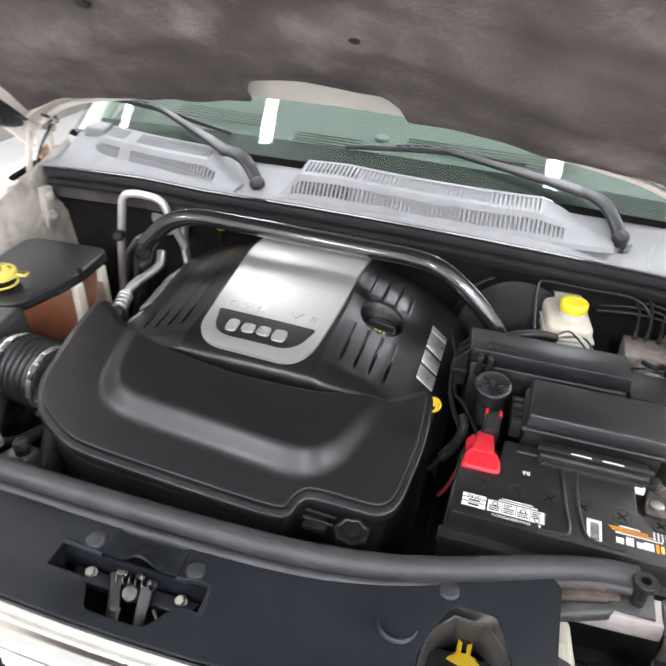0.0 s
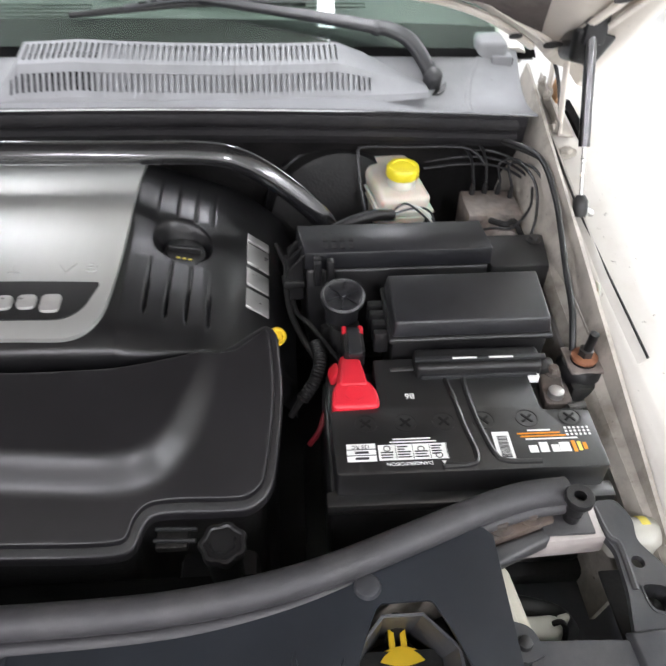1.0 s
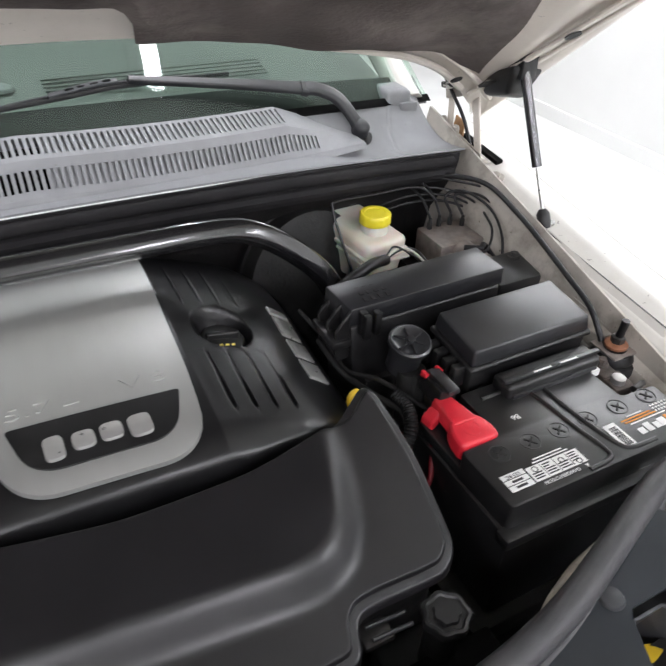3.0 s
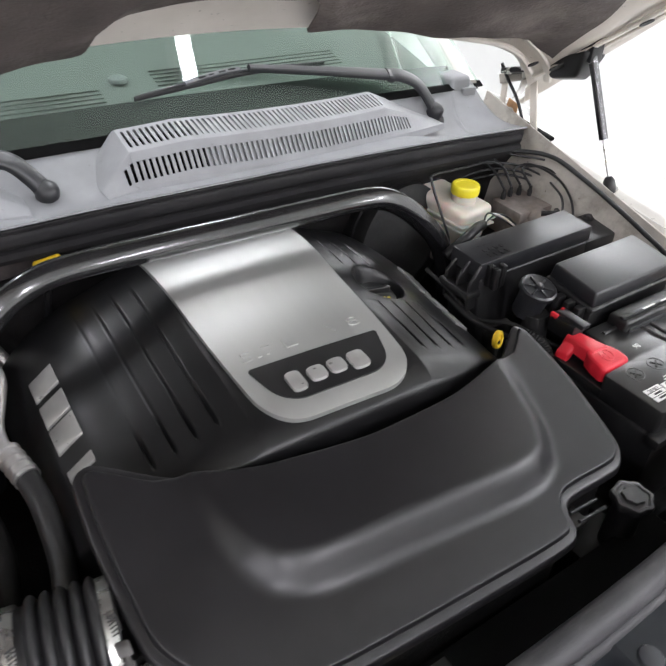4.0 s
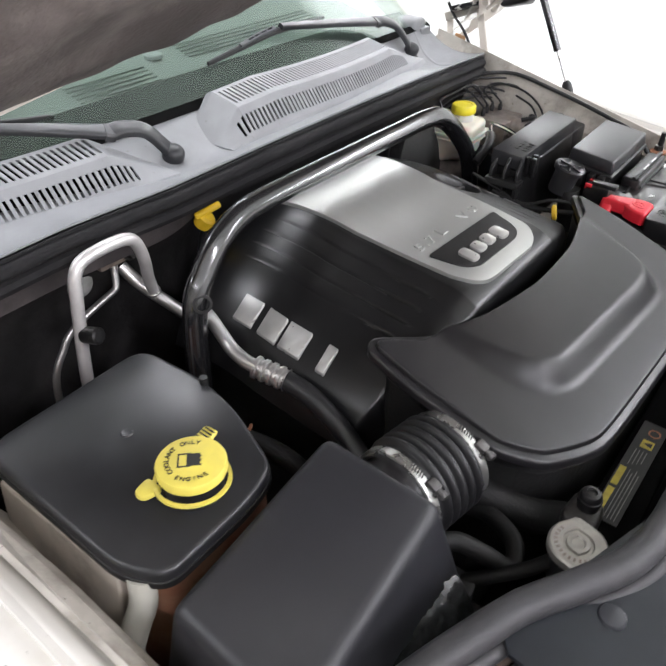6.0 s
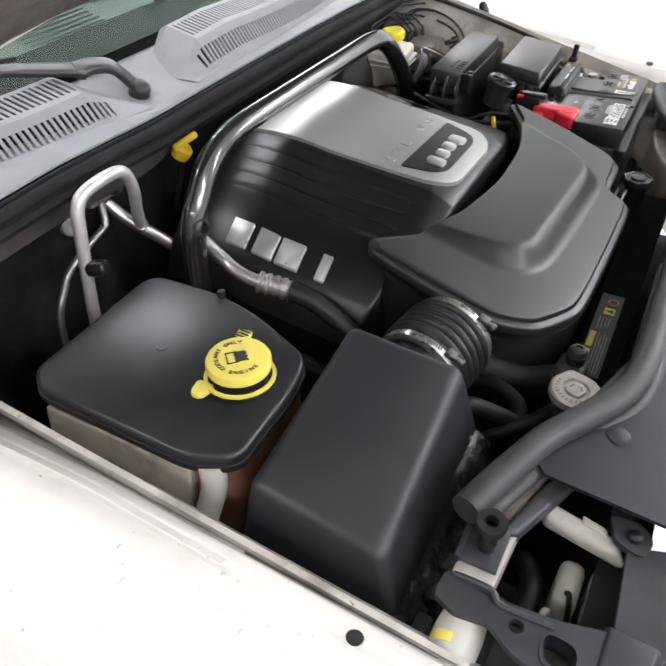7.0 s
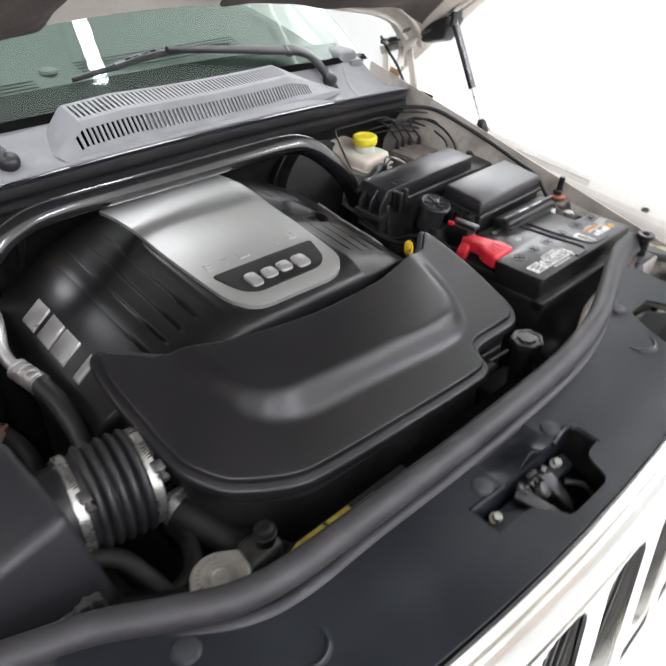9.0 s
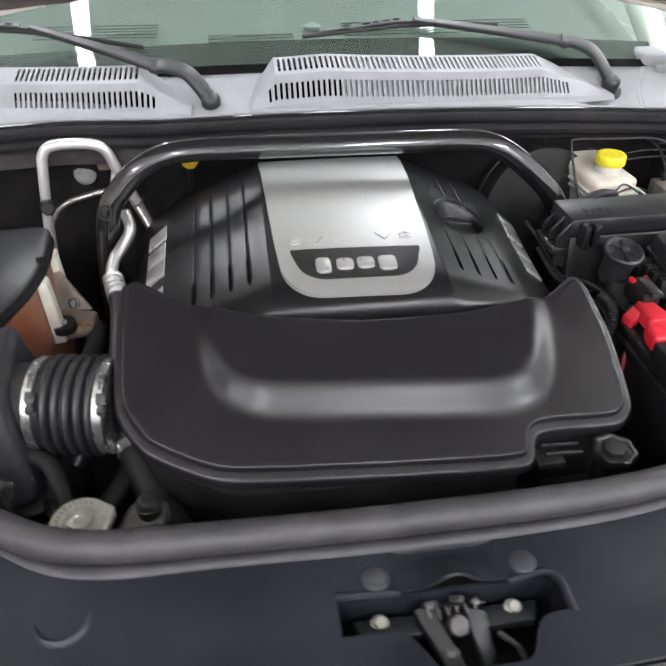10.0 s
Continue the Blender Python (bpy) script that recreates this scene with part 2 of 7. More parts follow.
M["darkred"] = material("dull_red_cable", (0.16, 0.008, 0.014), 0.5, vary=0.2, scale=60)
M["wornmetal"] = material("worn_plated_steel", (0.41, 0.40, 0.365), 0.42, metal=0.7, vary=0.2, scale=90, bump=0.15, grain=350, stain=(0.22, 0.19, 0.16), stain_amount=0.5, stain_scale=45)
M["ledge"] = material("dusty_brown_ledge", (0.042, 0.036, 0.036), 0.7, vary=0.35, scale=22, bump=0.2, grain=250, stain=(0.105, 0.088, 0.084), stain_amount=0.55, stain_scale=10)


# ---------------------------------------------------------------- mesh helpers
def mesh_of(name, bm, mat, smooth=True, angle=38):
    bmesh.ops.recalc_face_normals(bm, faces=bm.faces)
    me = bpy.data.meshes.new(name)
    for f in bm.faces:
        f.smooth = smooth
    if smooth:
        for e in bm.edges:
            if len(e.link_faces) == 2 and e.calc_face_angle(0) > radians(angle):
                e.smooth = False
    bm.to_mesh(me)
    bm.free()
    me.materials.append(mat)
    return me


def part(name, bm, mat, parent=None, label="", smooth=True, angle=38):
    """One mesh object, under a thing or a part."""
    ob = new(name, mesh_of(name, bm, mat, smooth, angle))
    if parent is not None:
        ob.parent = parent
        ob.matrix_parent_inverse = parent.matrix_world.inverted()
    if label:
        ob["label"] = label
    return ob


def thing(name, at, label, category, group="", kind=""):
    ob = new(name)
    ob.empty_display_size = 0.02
    ob.location = at
    ob.matrix_world = Matrix.Translation(at)
    return tagged(ob, label, category, group, kind)


def box(x0, x1, y0, y1, z0, z1, bevel=0.0, seg=2, taper=0.0):
    bm = bmesh.new()
    bmesh.ops.create_cube(bm, size=1)
    for v in bm.verts:
        k = 1 - taper * (0.5 + v.co.z)
        v.co = Vector(((x0 + x1) / 2 + v.co.x * (x1 - x0) * k, (y0 + y1) / 2 + v.co.y * (y1 - y0) * k, (z0 + z1) / 2 + v.co.z * (z1 - z0)))
    if bevel:
        bmesh.ops.bevel(bm, geom=bm.edges[:], offset=bevel, segments=seg, affect="EDGES", profile=0.5)
    return bm


def hexa(top, bottom, bevel=0.0, seg=3):
    """A solid from four top corners and four bottom corners, in the same order."""
    bm = bmesh.new()
    t = [bm.verts.new(p) for p in top]
    b = [bm.verts.new(p) for p in bottom]
    n = len(t)
    bm.faces.new(t)
    bm.faces.new(b[::-1])
    for i in range(n):
        bm.faces.new((t[i], b[i], b[(i + 1) % n], t[(i + 1) % n]))
    bmesh.ops.recalc_face_normals(bm, faces=bm.faces)
    if bevel:
        bmesh.ops.bevel(bm, geom=bm.edges[:], offset=bevel, segments=seg, affect="EDGES", profile=0.5)
    return bm


def smooth_path(pts, n=8, closed=False):
    """A Catmull-Rom line through points."""
    P = [Vector(p) for p in pts]
    out = []
    m = len(P)
    for i in range(m if closed else m - 1):
        p0 = P[i - 1] if (i > 0 or closed) else P[0] * 2 - P[1]
        p1, p2 = P[i], P[(i + 1) % m]
        p3 = P[(i + 2) % m] if (i + 2 < m or closed) else p2 * 2 - p1
        for k in range(n):
            t = k / n
            out.append(0.5 * ((2 * p1) + (p2 - p0) * t + (2 * p0 - 5 * p1 + 4 * p2 - p3) * t * t + (3 * p1 - p0 - 3 * p2 + p3) * t ** 3))
    if not closed:
        out.append(P[-1])
    return out


def tube(pts, r, n=8, sides=14, flat=1.0, caps=True, radii=None, raw=False, square=1.0):
    """A round bar along a smooth line; flat squeezes it upwards; radii gives one for each point; square below 1 makes its section boxy."""
    sq = lambda c: math.copysign(abs(c) ** square, c)
    line = [Vector(p) for p in pts] if raw else smooth_path(pts, n)
    bm = bmesh.new()
    rings = []
    up = Vector((0, 0, 1))
    side = None
    for i, p in enumerate(line):
        d = (line[min(i + 1, len(line) - 1)] - line[max(i - 1, 0)]).normalized()
        if side is None:
            side = d.cross(up)
            if side.length < 0.05:
                side = d.cross(Vector((1, 0, 0)))
        side = (side - d * side.dot(d)).normalized()
        nrm = side.cross(d).normalized()
        rr = radii[min(len(radii) - 1, round(i * (len(radii) - 1) / max(1, len(line) - 1)))] if radii else r
        rings.append([bm.verts.new(p + side * rr * sq(math.cos(a)) + nrm * rr * flat * sq(math.sin(a))) for a in [2 * math.pi * k / sides for k in range(sides)]])
    for a, b in zip(rings[:-1], rings[1:]):
        for k in range(sides):
            bm.faces.new((a[k], a[(k + 1) % sides], b[(k + 1) % sides], b[k]))
    if caps:
        bm.faces.new(rings[0][::-1])
        bm.faces.new(rings[-1])
    return bm


def ribbon(pts, widths, thick, face, n=8):
    """A flat bar with chamfered edges along a smooth line; face is the way its broad side looks."""
    line = smooth_path(pts, n)
    bm = bmesh.new()
    rings = []
    for i, p in enumerate(line):
        d = (line[min(i + 1, len(line) - 1)] - line[max(i - 1, 0)]).normalized()
        nrm = (Vector(face) - d * d.dot(Vector(face))).normalized()
        side = d.cross(nrm)
        k = i * (len(widths) - 1) / (len(line) - 1)
        j = min(int(k), len(widths) - 2)
        w = widths[j] + (widths[j + 1] - widths[j]) * (k - j)
        rings.append([bm.verts.new(p + side * w * a + nrm * thick * b) for a, b in ((1, -1), (1, 0.2), (0.93, 0.55), (0.72, 0.9), (0.3, 1.0), (-0.3, 1.0), (-0.72, 0.9), (-0.93, 0.55), (-1, 0.2), (-1, -1))])
    for a, b in zip(rings[:-1], rings[1:]):
        for k in range(10):
            bm.faces.new((a[k], a[(k + 1) % 10], b[(k + 1) % 10], b[k]))
    bm.faces.new(rings[0][::-1])
    bm.faces.new(rings[-1])
    return bm


def lathe(profile, at, axis=(0, 0, 1), sides=32, caps=True, wobble=None):
    """A turned solid: profile rows of (radius, height) along the axis from at."""
    bm = bmesh.new()
    q = Vector(axis).normalized().to_track_quat("Z", "Y")
    rings = []
    for r, h in profile:
        ring = []
        for k in range(sides):
            a = 2 * math.pi * k / sides
            rr = r * (wobble(a) if wobble else 1)
            ring.append(bm.verts.new(Vector(at) + q @ Vector((rr * math.cos(a), rr * math.sin(a), h))))
        rings.append(ring)
    for a, b in zip(rings[:-1], rings[1:]):
        for k in range(sides):
            bm.faces.new((a[k], a[(k + 1) % sides], b[(k + 1) % sides], b[k]))
    if caps:
        if profile[0][0] > 1e-5:
            bm.faces.new(rings[0][::-1])
        if profile[-1][0] > 1e-5:
            bm.faces.new(rings[-1])
    bmesh.ops.remove_doubles(bm, verts=bm.verts, dist=1e-6)
    return bm


def sheet(f, nu, nv, thick=0.0, u0=0.0, u1=1.0, v0=0.0, v1=1.0):
    """A surface f(u, v), given thickness downwards along z."""
    bm = bmesh.new()
    g = [[bm.verts.new(f(u0 + (u1 - u0) * i / nu, v0 + (v1 - v0) * j / nv)) for j in range(nv + 1)] for i in range(nu + 1)]
    for i in range(nu):
        for j in range(nv):
            bm.faces.new((g[i][j], g[i + 1][j], g[i + 1][j + 1], g[i][j + 1]))
    if thick:
        bmesh.ops.recalc_face_normals(bm, faces=bm.faces)
        bmesh.ops.solidify(bm, geom=bm.faces[:], thickness=thick)
    return bm


def prism(outline, z0, z1, bevel=0.0, seg=2, tilt=None):
    """An upright solid on an outline of (x, y); tilt(x, y) is added to every height."""
    bm = bmesh.new()
    tilt = tilt or (lambda x, y: 0)
    lo = [bm.verts.new((x, y, z0 + tilt(x, y))) for x, y in outline]
    hi = [bm.verts.new((x, y, z1 + tilt(x, y))) for x, y in outline]
    n = len(lo)
    bm.faces.new(hi)
    bm.faces.new(lo[::-1])
    for i in range(n):
        bm.faces.new((lo[i], lo[(i + 1) % n], hi[(i + 1) % n], hi[i]))
    bmesh.ops.recalc_face_normals(bm, faces=bm.faces)
    if bevel:
        top = [e for e in bm.edges if e.verts[0] in hi and e.verts[1] in hi]
        bmesh.ops.bevel(bm, geom=top, offset=bevel, segments=seg, affect="EDGES", profile=0.5)
    return bm


def round_outline(pts, r=0.02, n=5):
    """An outline with its corners rounded."""
    out = []
    m = len(pts)
    for i in range(m):
        p, a, b = Vector(pts[i][:2]), Vector(pts[i - 1][:2]), Vector(pts[(i + 1) % m][:2])
        rr = pts[i][2] if len(pts[i]) > 2 else r
        d1, d2 = (a - p), (b - p)
        k = min(rr, d1.length * 0.48, d2.length * 0.48)
        s, e = p + d1.normalized() * k, p + d2.normalized() * k
        for j in range(n + 1):
            t = j / n
            q = s * (1 - t) ** 2 + p * 2 * t * (1 - t) + e * t * t
            out.append((q.x, q.y))
    return out


def join(*bms):
    a = bmesh.new()
    for b in bms:
        me = bpy.data.meshes.new("joined")
        b.to_mesh(me)
        b.free()
        a.from_mesh(me)
        bpy.data.meshes.remove(me)
    return a


def moved(bm, m):
    bmesh.ops.transform(bm, matrix=m, verts=bm.verts)
    return bm


def hex_bolt(at, r=0.008, h=0.006, axis=(0, 0, 1), flange=1.5):
    q = Vector(axis).normalized()
    a = lathe([(r * flange, 0), (r * flange, h * 0.25), (r * 1.05, h * 0.35)], at, axis, 18)
    b = lathe([(r, h * 0.3), (r, h), (r * 0.85, h * 1.15)], at, axis, 6)
    return join(a, b)


def push_pin(at, r=0.013, axis=(0, 0, 1)):
    return lathe([(r, -0.002), (r, 0.002), (r * 0.85, 0.005), (r * 0.4, 0.0065), (0.0, 0.0068)], at, axis, 20)


def writing(words, size, depth=0.0006):
    """The mesh of some words in the built-in font, centred, lying flat."""
    cu = bpy.data.curves.new("words", "FONT")
    cu.body, cu.size, cu.extrude = words, size, depth
    cu.align_x, cu.align_y = "CENTER", "CENTER"
    ob = bpy.data.objects.new("words", cu)
    scene.collection.objects.link(ob)
    me = bpy.data.meshes.new_from_object(ob.evaluated_get(bpy.context.evaluated_depsgraph_get()))
    bm = bmesh.new()
    bm.from_mesh(me)
    bpy.data.objects.remove(ob)
    bpy.data.curves.remove(cu)
    bpy.data.meshes.remove(me)
    return bm

# ---------------------------------------------------------------- the workshop
floor = part("floor", box(-3.4, 3.42, -5.0, 6.5, GROUND - 0.1, GROUND), M["floor"], smooth=False)
tagged(floor, "pale grey coated workshop floor with faint marks", "floor", kind="structure")
# the west wall is never in view; its grey cuts the bounce into the bay
for nm, b6 in (("wall_east", (3.42, 3.56, -5.0, 6.5)), ("wall_west", (-3.54, -3.4, -5.0, 6.5)), ("wall_south", (-3.54, 3.56, -5.14, -5.0)), ("wall_north", (-3.54, 3.56, 6.5, 6.64))):
    w = part(nm, box(*b6, GROUND - 0.1, CEILING + 0.1), M["wall" if nm in ("wall_east", "wall_north", "wall_south") else "greywall"], smooth=False)
    tagged(w, "plain white painted workshop wall" if nm in ("wall_east", "wall_north", "wall_south") else "unseen grey wall, added to limit bounced light", "wall", kind="structure")
base = part("baseboard", box(3.405, 3.42, -5.0, 6.5, GROUND, GROUND + 0.09, 0.003), M["wall"], smooth=False)
tagged(base, "low white skirting at the foot of the wall", "baseboard", kind="structure")
ceil = part("ceiling", box(-3.4, 3.42, -5.0, 6.5, CEILING, CEILING + 0.1), M["ceiling"], smooth=False)
tagged(ceil, "pale greenish workshop ceiling", "ceiling", kind="structure")
lightbar = None
for lx, ly in TUBES:
    if lightbar is None:
        lightbar = thing("ceiling_light", (lx, ly, CEILING), "white fluorescent batten light on the ceiling", "ceiling light", "workshop lights")
        part("housing", box(lx - 0.11, lx + 0.11, ly - 1.25, ly + 1.25, CEILING - 0.09, CEILING, 0.01), M["wall"], lightbar)
        part("tube", tube([(lx, ly - 1.19, CEILING - 0.105), (lx, ly + 1.19, CEILING - 0.105)], 0.013, 1, 10), M["glow"], lightbar, "bright fluorescent tube")
    else:
        # the copies at x above 2 house the added wall lamps
        copy_thing(lightbar, Matrix.Translation((lx, ly, CEILING)))

# ---------------------------------------------------------------- the car's body
def cowl_front(x):
    return 0.622 + 0.11 * x * x, 0.138 - 0.085 * x * x + min(0.010, 0.06 * max(0.0, -x - 0.28))


def glass_foot(x):
    return 0.775 + 0.16 * x * x, 0.168 - 0.07 * x * x


# engine bay tub: inner fenders, firewall and the dark bottom
bay = thing("engine_bay", (0, 0.3, GROUND + 0.35), "dusty beige and black sheet-metal engine bay", "engine bay", kind="structure")
part("undertray", box(-0.80, 0.80, -0.20, 0.72, -0.50, -0.46), M["deep"], bay)
def firewall_f(u, v):
    x = -0.72 + 1.44 * u
    y, z = cowl_front(x)
    return (x, y + 0.012 + 0.05 * min(1, v * 6) + 0.012 * math.sin(9 * x) * v, z - 0.035 - 0.55 * v)
part("firewall", sheet(firewall_f, 40, 12, 0.012), M["firewall"], bay, "black padded firewall mat with dusty stains")
def inner_f(s):
    def f(u, v):
        y = -0.02 + 0.84 * u
        top = -0.06 + 0.187 * u
        bulge = 0.05 * math.exp(-((y - 0.50) / 0.14) ** 2)
        return (s * (0.715 + 0.041 * u - (bulge + 0.05) * min(1, v * 1.6) - 0.02 * v), y, top - 0.46 * v)
    return f
part("inner_fender", sheet(inner_f(1), 26, 12, 0.006), M["primer"], bay, "beige inner fender with dirt")
part("inner_fender", sheet(inner_f(-1), 26, 12, 0.006), M["primer"], bay, "beige inner fender with dirt")
# dark sheet added to stop bright surroundings showing through behind the firewall
part("rear_filler", box(-0.74, 0.74, 0.790, 0.800, -0.48, 0.050), M["deep"], bay)
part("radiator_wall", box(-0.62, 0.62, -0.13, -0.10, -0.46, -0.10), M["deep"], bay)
# pale strut towers bulging behind the reservoirs
for s in (1, -1):
    part("strut_tower", lathe([(0.115, -0.30), (0.112, -0.13), (0.095, -0.10), (0.05, -0.09), (0.0, -0.089)], (s * 0.655, 0.47 if s > 0 else 0.44, -0.10 if s > 0 else -0.02), (0, 0, 1), 28), M["primer"], bay, "dusty beige strut tower")

# fenders: outer skin, top flange and drip edge
def fender(s, label):
    th = thing("fender", (s * 0.85, 0.2, GROUND + 0.6), label, "fender")
    def top(u, v):
        y = -0.14 + 1.02 * u
        zr = -0.075 + 0.11 * max(-0.06, y)
        x = 0.697 + 0.06 * max(0, y - 0.35)
        prof = [(0.0, -0.030), (0.003, -0.002), (0.010, 0.0), (0.014, 0.004), (0.034, 0.036), (0.048, 0.045), (0.057, 0.047), (0.059, 0.040), (0.075, 0.044), (0.10, 0.050), (0.14, 0.050), (0.18, 0.036), (0.21, -0.02), (0.22, -0.16), (0.215, -0.34)]
        k = v * (len(prof) - 1)
        i = min(int(k), len(prof) - 2)
        a = k - i
        px, pz = prof[i][0] * (1 - a) + prof[i + 1][0] * a, prof[i][1] * (1 - a) + prof[i + 1][1] * a
        return (s * (x + px), y, zr + pz)
    part("skin", sheet(top, 40, 56, 0.0012), M["paint"], th, angle=60)
    def strip(pts_in, pts_out, lift, ya, yb, n=24):
        def f(u, v):
            y = ya + (yb - ya) * u
            zr = -0.075 + 0.11 * max(-0.06, y)
            x = 0.697 + 0.06 * max(0, y - 0.35)
            a, b = pts_in, pts_out
            return (s * (x + a[0] + (b[0] - a[0]) * v), y, zr + a[1] + (b[1] - a[1]) * v + lift)
        return sheet(f, n, 4, 0.0015)
    part("inner_lip", strip((-0.004, -0.012), (0.006, 0.004), 0.001, -0.05, 0.86), M["primer"], th, "dusty beige lip")
    part("gutter", strip((0.006, 0.0032), (0.020, 0.0145), 0.0012, -0.05, 0.86), M["primer"], th, "dirty gutter behind the lip")
    part("top_flange", strip((0.020, 0.016), (0.060, 0.049), 0.003, 0.195, 0.86), M["paint"], th, "overlapping white flange")
    hz = -0.075 + 0.11 * 0.068
    # no real opening: a dark disc carries the hole's shade
    part("bolt_hole", lathe([(0.0075, 0.0), (0.0075, 0.0012), (0.0, 0.0013)], (s * 0.752, 0.068, hz + 0.0475), (s * -0.2, 0, 1), 20), M["deep"], th, "dark disc standing in for a round hole")
    if s > 0:
        part("door_edge", tube([(s * 0.760, 0.20, -0.075 + 0.022 + 0.050), (s * 0.762, 0.50, -0.075 + 0.055 + 0.050), (s * 0.785, 0.85, -0.075 + 0.0935 + 0.050)], 0.0022, 4, 6), M["black"], th, "dark sealed gap")
    part("plate_bolt", hex_bolt((s * 0.735, 0.50, -0.075 + 0.055 + 0.042), 0.009, 0.006, (s * -0.4, 0, 1)), M["primer"], th)
    return th


fender(-1, "white car fender with a dusty flange and a bolt hole")
fender(1, "white car fender beside the open engine bay")

# cowl panel with two raised grilles
cowl = thing("cowl", (0, 0.70, 0.10), "light grey plastic cowl panel under the windscreen", "cowl")
def cowl_f(u, v):
    x = -0.74 + 1.48 * u
    y0, z0 = cowl_front(x)
    y1, z1 = glass_foot(x)
    w = v
    well = 0.030 * math.exp(-((x - 0.60) / 0.12) ** 2) + 0.016 * math.exp(-((x + 0.20) / 0.07) ** 2)
    z = z0 + (z1 - z0) * (w ** 2.2) - (0.010 + well) * math.sin(math.pi * w)
    shoulder = max(0.0, (abs(x) - 0.62) / 0.10)
    return (x, y0 + (y1 + 0.004 - y0) * w, z + 0.010 * min(1, shoulder) * w)
part("panel", sheet(cowl_f, 60, 14, 0.003), M["cowl"], cowl)
def grille(x0, x1, cut0, cut1, gap, shut_from, shut_to, solid=()):
    """A raised grille between x0 and x1, sloped at its ends, slotted in front and on top; slots between shut_from and shut_to are closed behind."""
    cols, slots = [x0 + cut0 * 0.62 * k / 4 for k in range(5)], set()
    x = cols[-1] + 0.004
    while x < x1 - cut1 * 0.60 - gap * 0.8:
        if not any(a <= x <= b for a, b in solid):
            slots.add(len(cols))
        cols += [x, x + gap * 0.47]
        x += gap
    cols += [x1 - cut1 * 0.60 * (1 - k / 4) for k in range(5)]
    def section(x):
        yb, zb = 0.655 + 0.29 * x * x, 0.140 - 0.055 * abs(x)
        e = min(1.0, max(0.0, (x - x0) / cut0), max(0.0, (x1 - x) / cut1))
        base = zb - 0.004
        lift = lambda y, z: (x, y, base + (z - base) * e)
        y1, z1, y2, z2 = yb + 0.030, zb + 0.042, yb + 0.088, zb + 0.056
        f = lambda t: lift(yb + 0.002 + (y1 - yb - 0.003) * t, zb + 0.004 + (z1 - zb - 0.006) * t)
        g = lambda t: lift(y1 + 0.004 + (y2 - y1 - 0.004) * t, z1 + 0.0025 + (z2 - z1 - 0.0025) * t)
        return [(x, yb - 0.006, base - 0.006), lift(yb, zb + 0.003), f(0.17), f(0.80), lift(y1 - 0.001, z1 - 0.002), lift(y1 + 0.002, z1 + 0.001), g(0.12), g(0.88), g(1.0), lift(y2 + 0.012, z2 - 0.006), (x, y2 + 0.02, base + 0.008)]
    body = bmesh.new()
    rows = [[body.verts.new(p) for p in section(x)] for x in cols]
    for i, (a, b) in enumerate(zip(rows[:-1], rows[1:])):
        for k in range(10):
            if i in slots and (k == 2 or k == 6 and x0 + cut0 * 0.98 < cols[i] < x1 - cut1):
                continue
            body.faces.new((a[k], b[k], b[k + 1], a[k + 1]))
    bmesh.ops.recalc_face_normals(body, faces=body.faces)
    bmesh.ops.solidify(body, geom=body.faces[:], thickness=0.0025)
    g = part("grille_body", body, M["cowl"], cowl, "raised slotted grille", angle=14)
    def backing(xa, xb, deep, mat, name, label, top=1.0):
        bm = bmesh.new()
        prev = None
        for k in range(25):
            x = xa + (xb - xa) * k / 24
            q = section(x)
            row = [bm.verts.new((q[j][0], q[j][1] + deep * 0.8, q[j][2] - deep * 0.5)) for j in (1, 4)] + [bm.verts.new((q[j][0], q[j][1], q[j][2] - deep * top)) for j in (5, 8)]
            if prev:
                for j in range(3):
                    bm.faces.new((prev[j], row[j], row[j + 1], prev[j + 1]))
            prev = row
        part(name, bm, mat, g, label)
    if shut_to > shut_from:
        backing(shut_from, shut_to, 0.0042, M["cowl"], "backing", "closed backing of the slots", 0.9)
    # a black sheet gives the open slots their shade
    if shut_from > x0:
        backing(x0 + cut0 * 0.5, min(shut_from, x1 - cut1 * 0.5), 0.016, M["gap"], "hollow", "black sheet for the shade behind the slots")
    return g


grille(-0.130, 0.565, 0.045, 0.16, 0.0091, 0.030, 0.50)
grille(-0.70, -0.232, 0.06, 0.085, 0.0091, -0.25, -0.26, solid=((-0.575, -0.535),))

# raised end blocks and a curved ridge at each end of the cowl
for s in (1, -1):
    part("end_block", box(min(s * 0.660, s * 0.722), max(s * 0.660, s * 0.722), 0.835, 0.905, 0.085, 0.158, 0.009, 3, taper=0.12), M["cowl"], cowl)
    ridge = []
    for x, v in ((0.668, 0.06), (0.650, 0.25), (0.640, 0.50), (0.646, 0.75), (0.665, 0.95)):
        p = cowl_f((s * x + 0.74) / 1.48, v)
        ridge.append((p[0], p[1], p[2] + 0.0005))
    part("curved_ridge", tube(ridge, 0.007, 6, 10, flat=0.6), M["cowl"], cowl)

# windscreen with a dark edge and the dashboard behind it
def screen_f(u, v):
    x = -0.78 + 1.56 * u
    y0, z0 = glass_foot(x)
    return (x * (1 - 0.10 * v), y0 + 0.80 * v, z0 - 0.006 + 0.53 * v + 0.05 * math.sin(math.pi * v) * (1 - x * x))
screen = part("window_1", sheet(screen_f, 30, 16, 0.004), M["glass"], angle=80)
screen.visible_shadow = False
tagged(screen, "green-tinted windscreen with a black edge band", "windscreen", kind="structure")
def frit_f(u, v):
    p = Vector(screen_f(u, 0.066 * v))
    return (p.x, p.y + 0.003, p.z - 0.006)
part("edge_band", sheet(frit_f, 40, 3, 0.0015), M["frit"], screen, "black printed edge band")
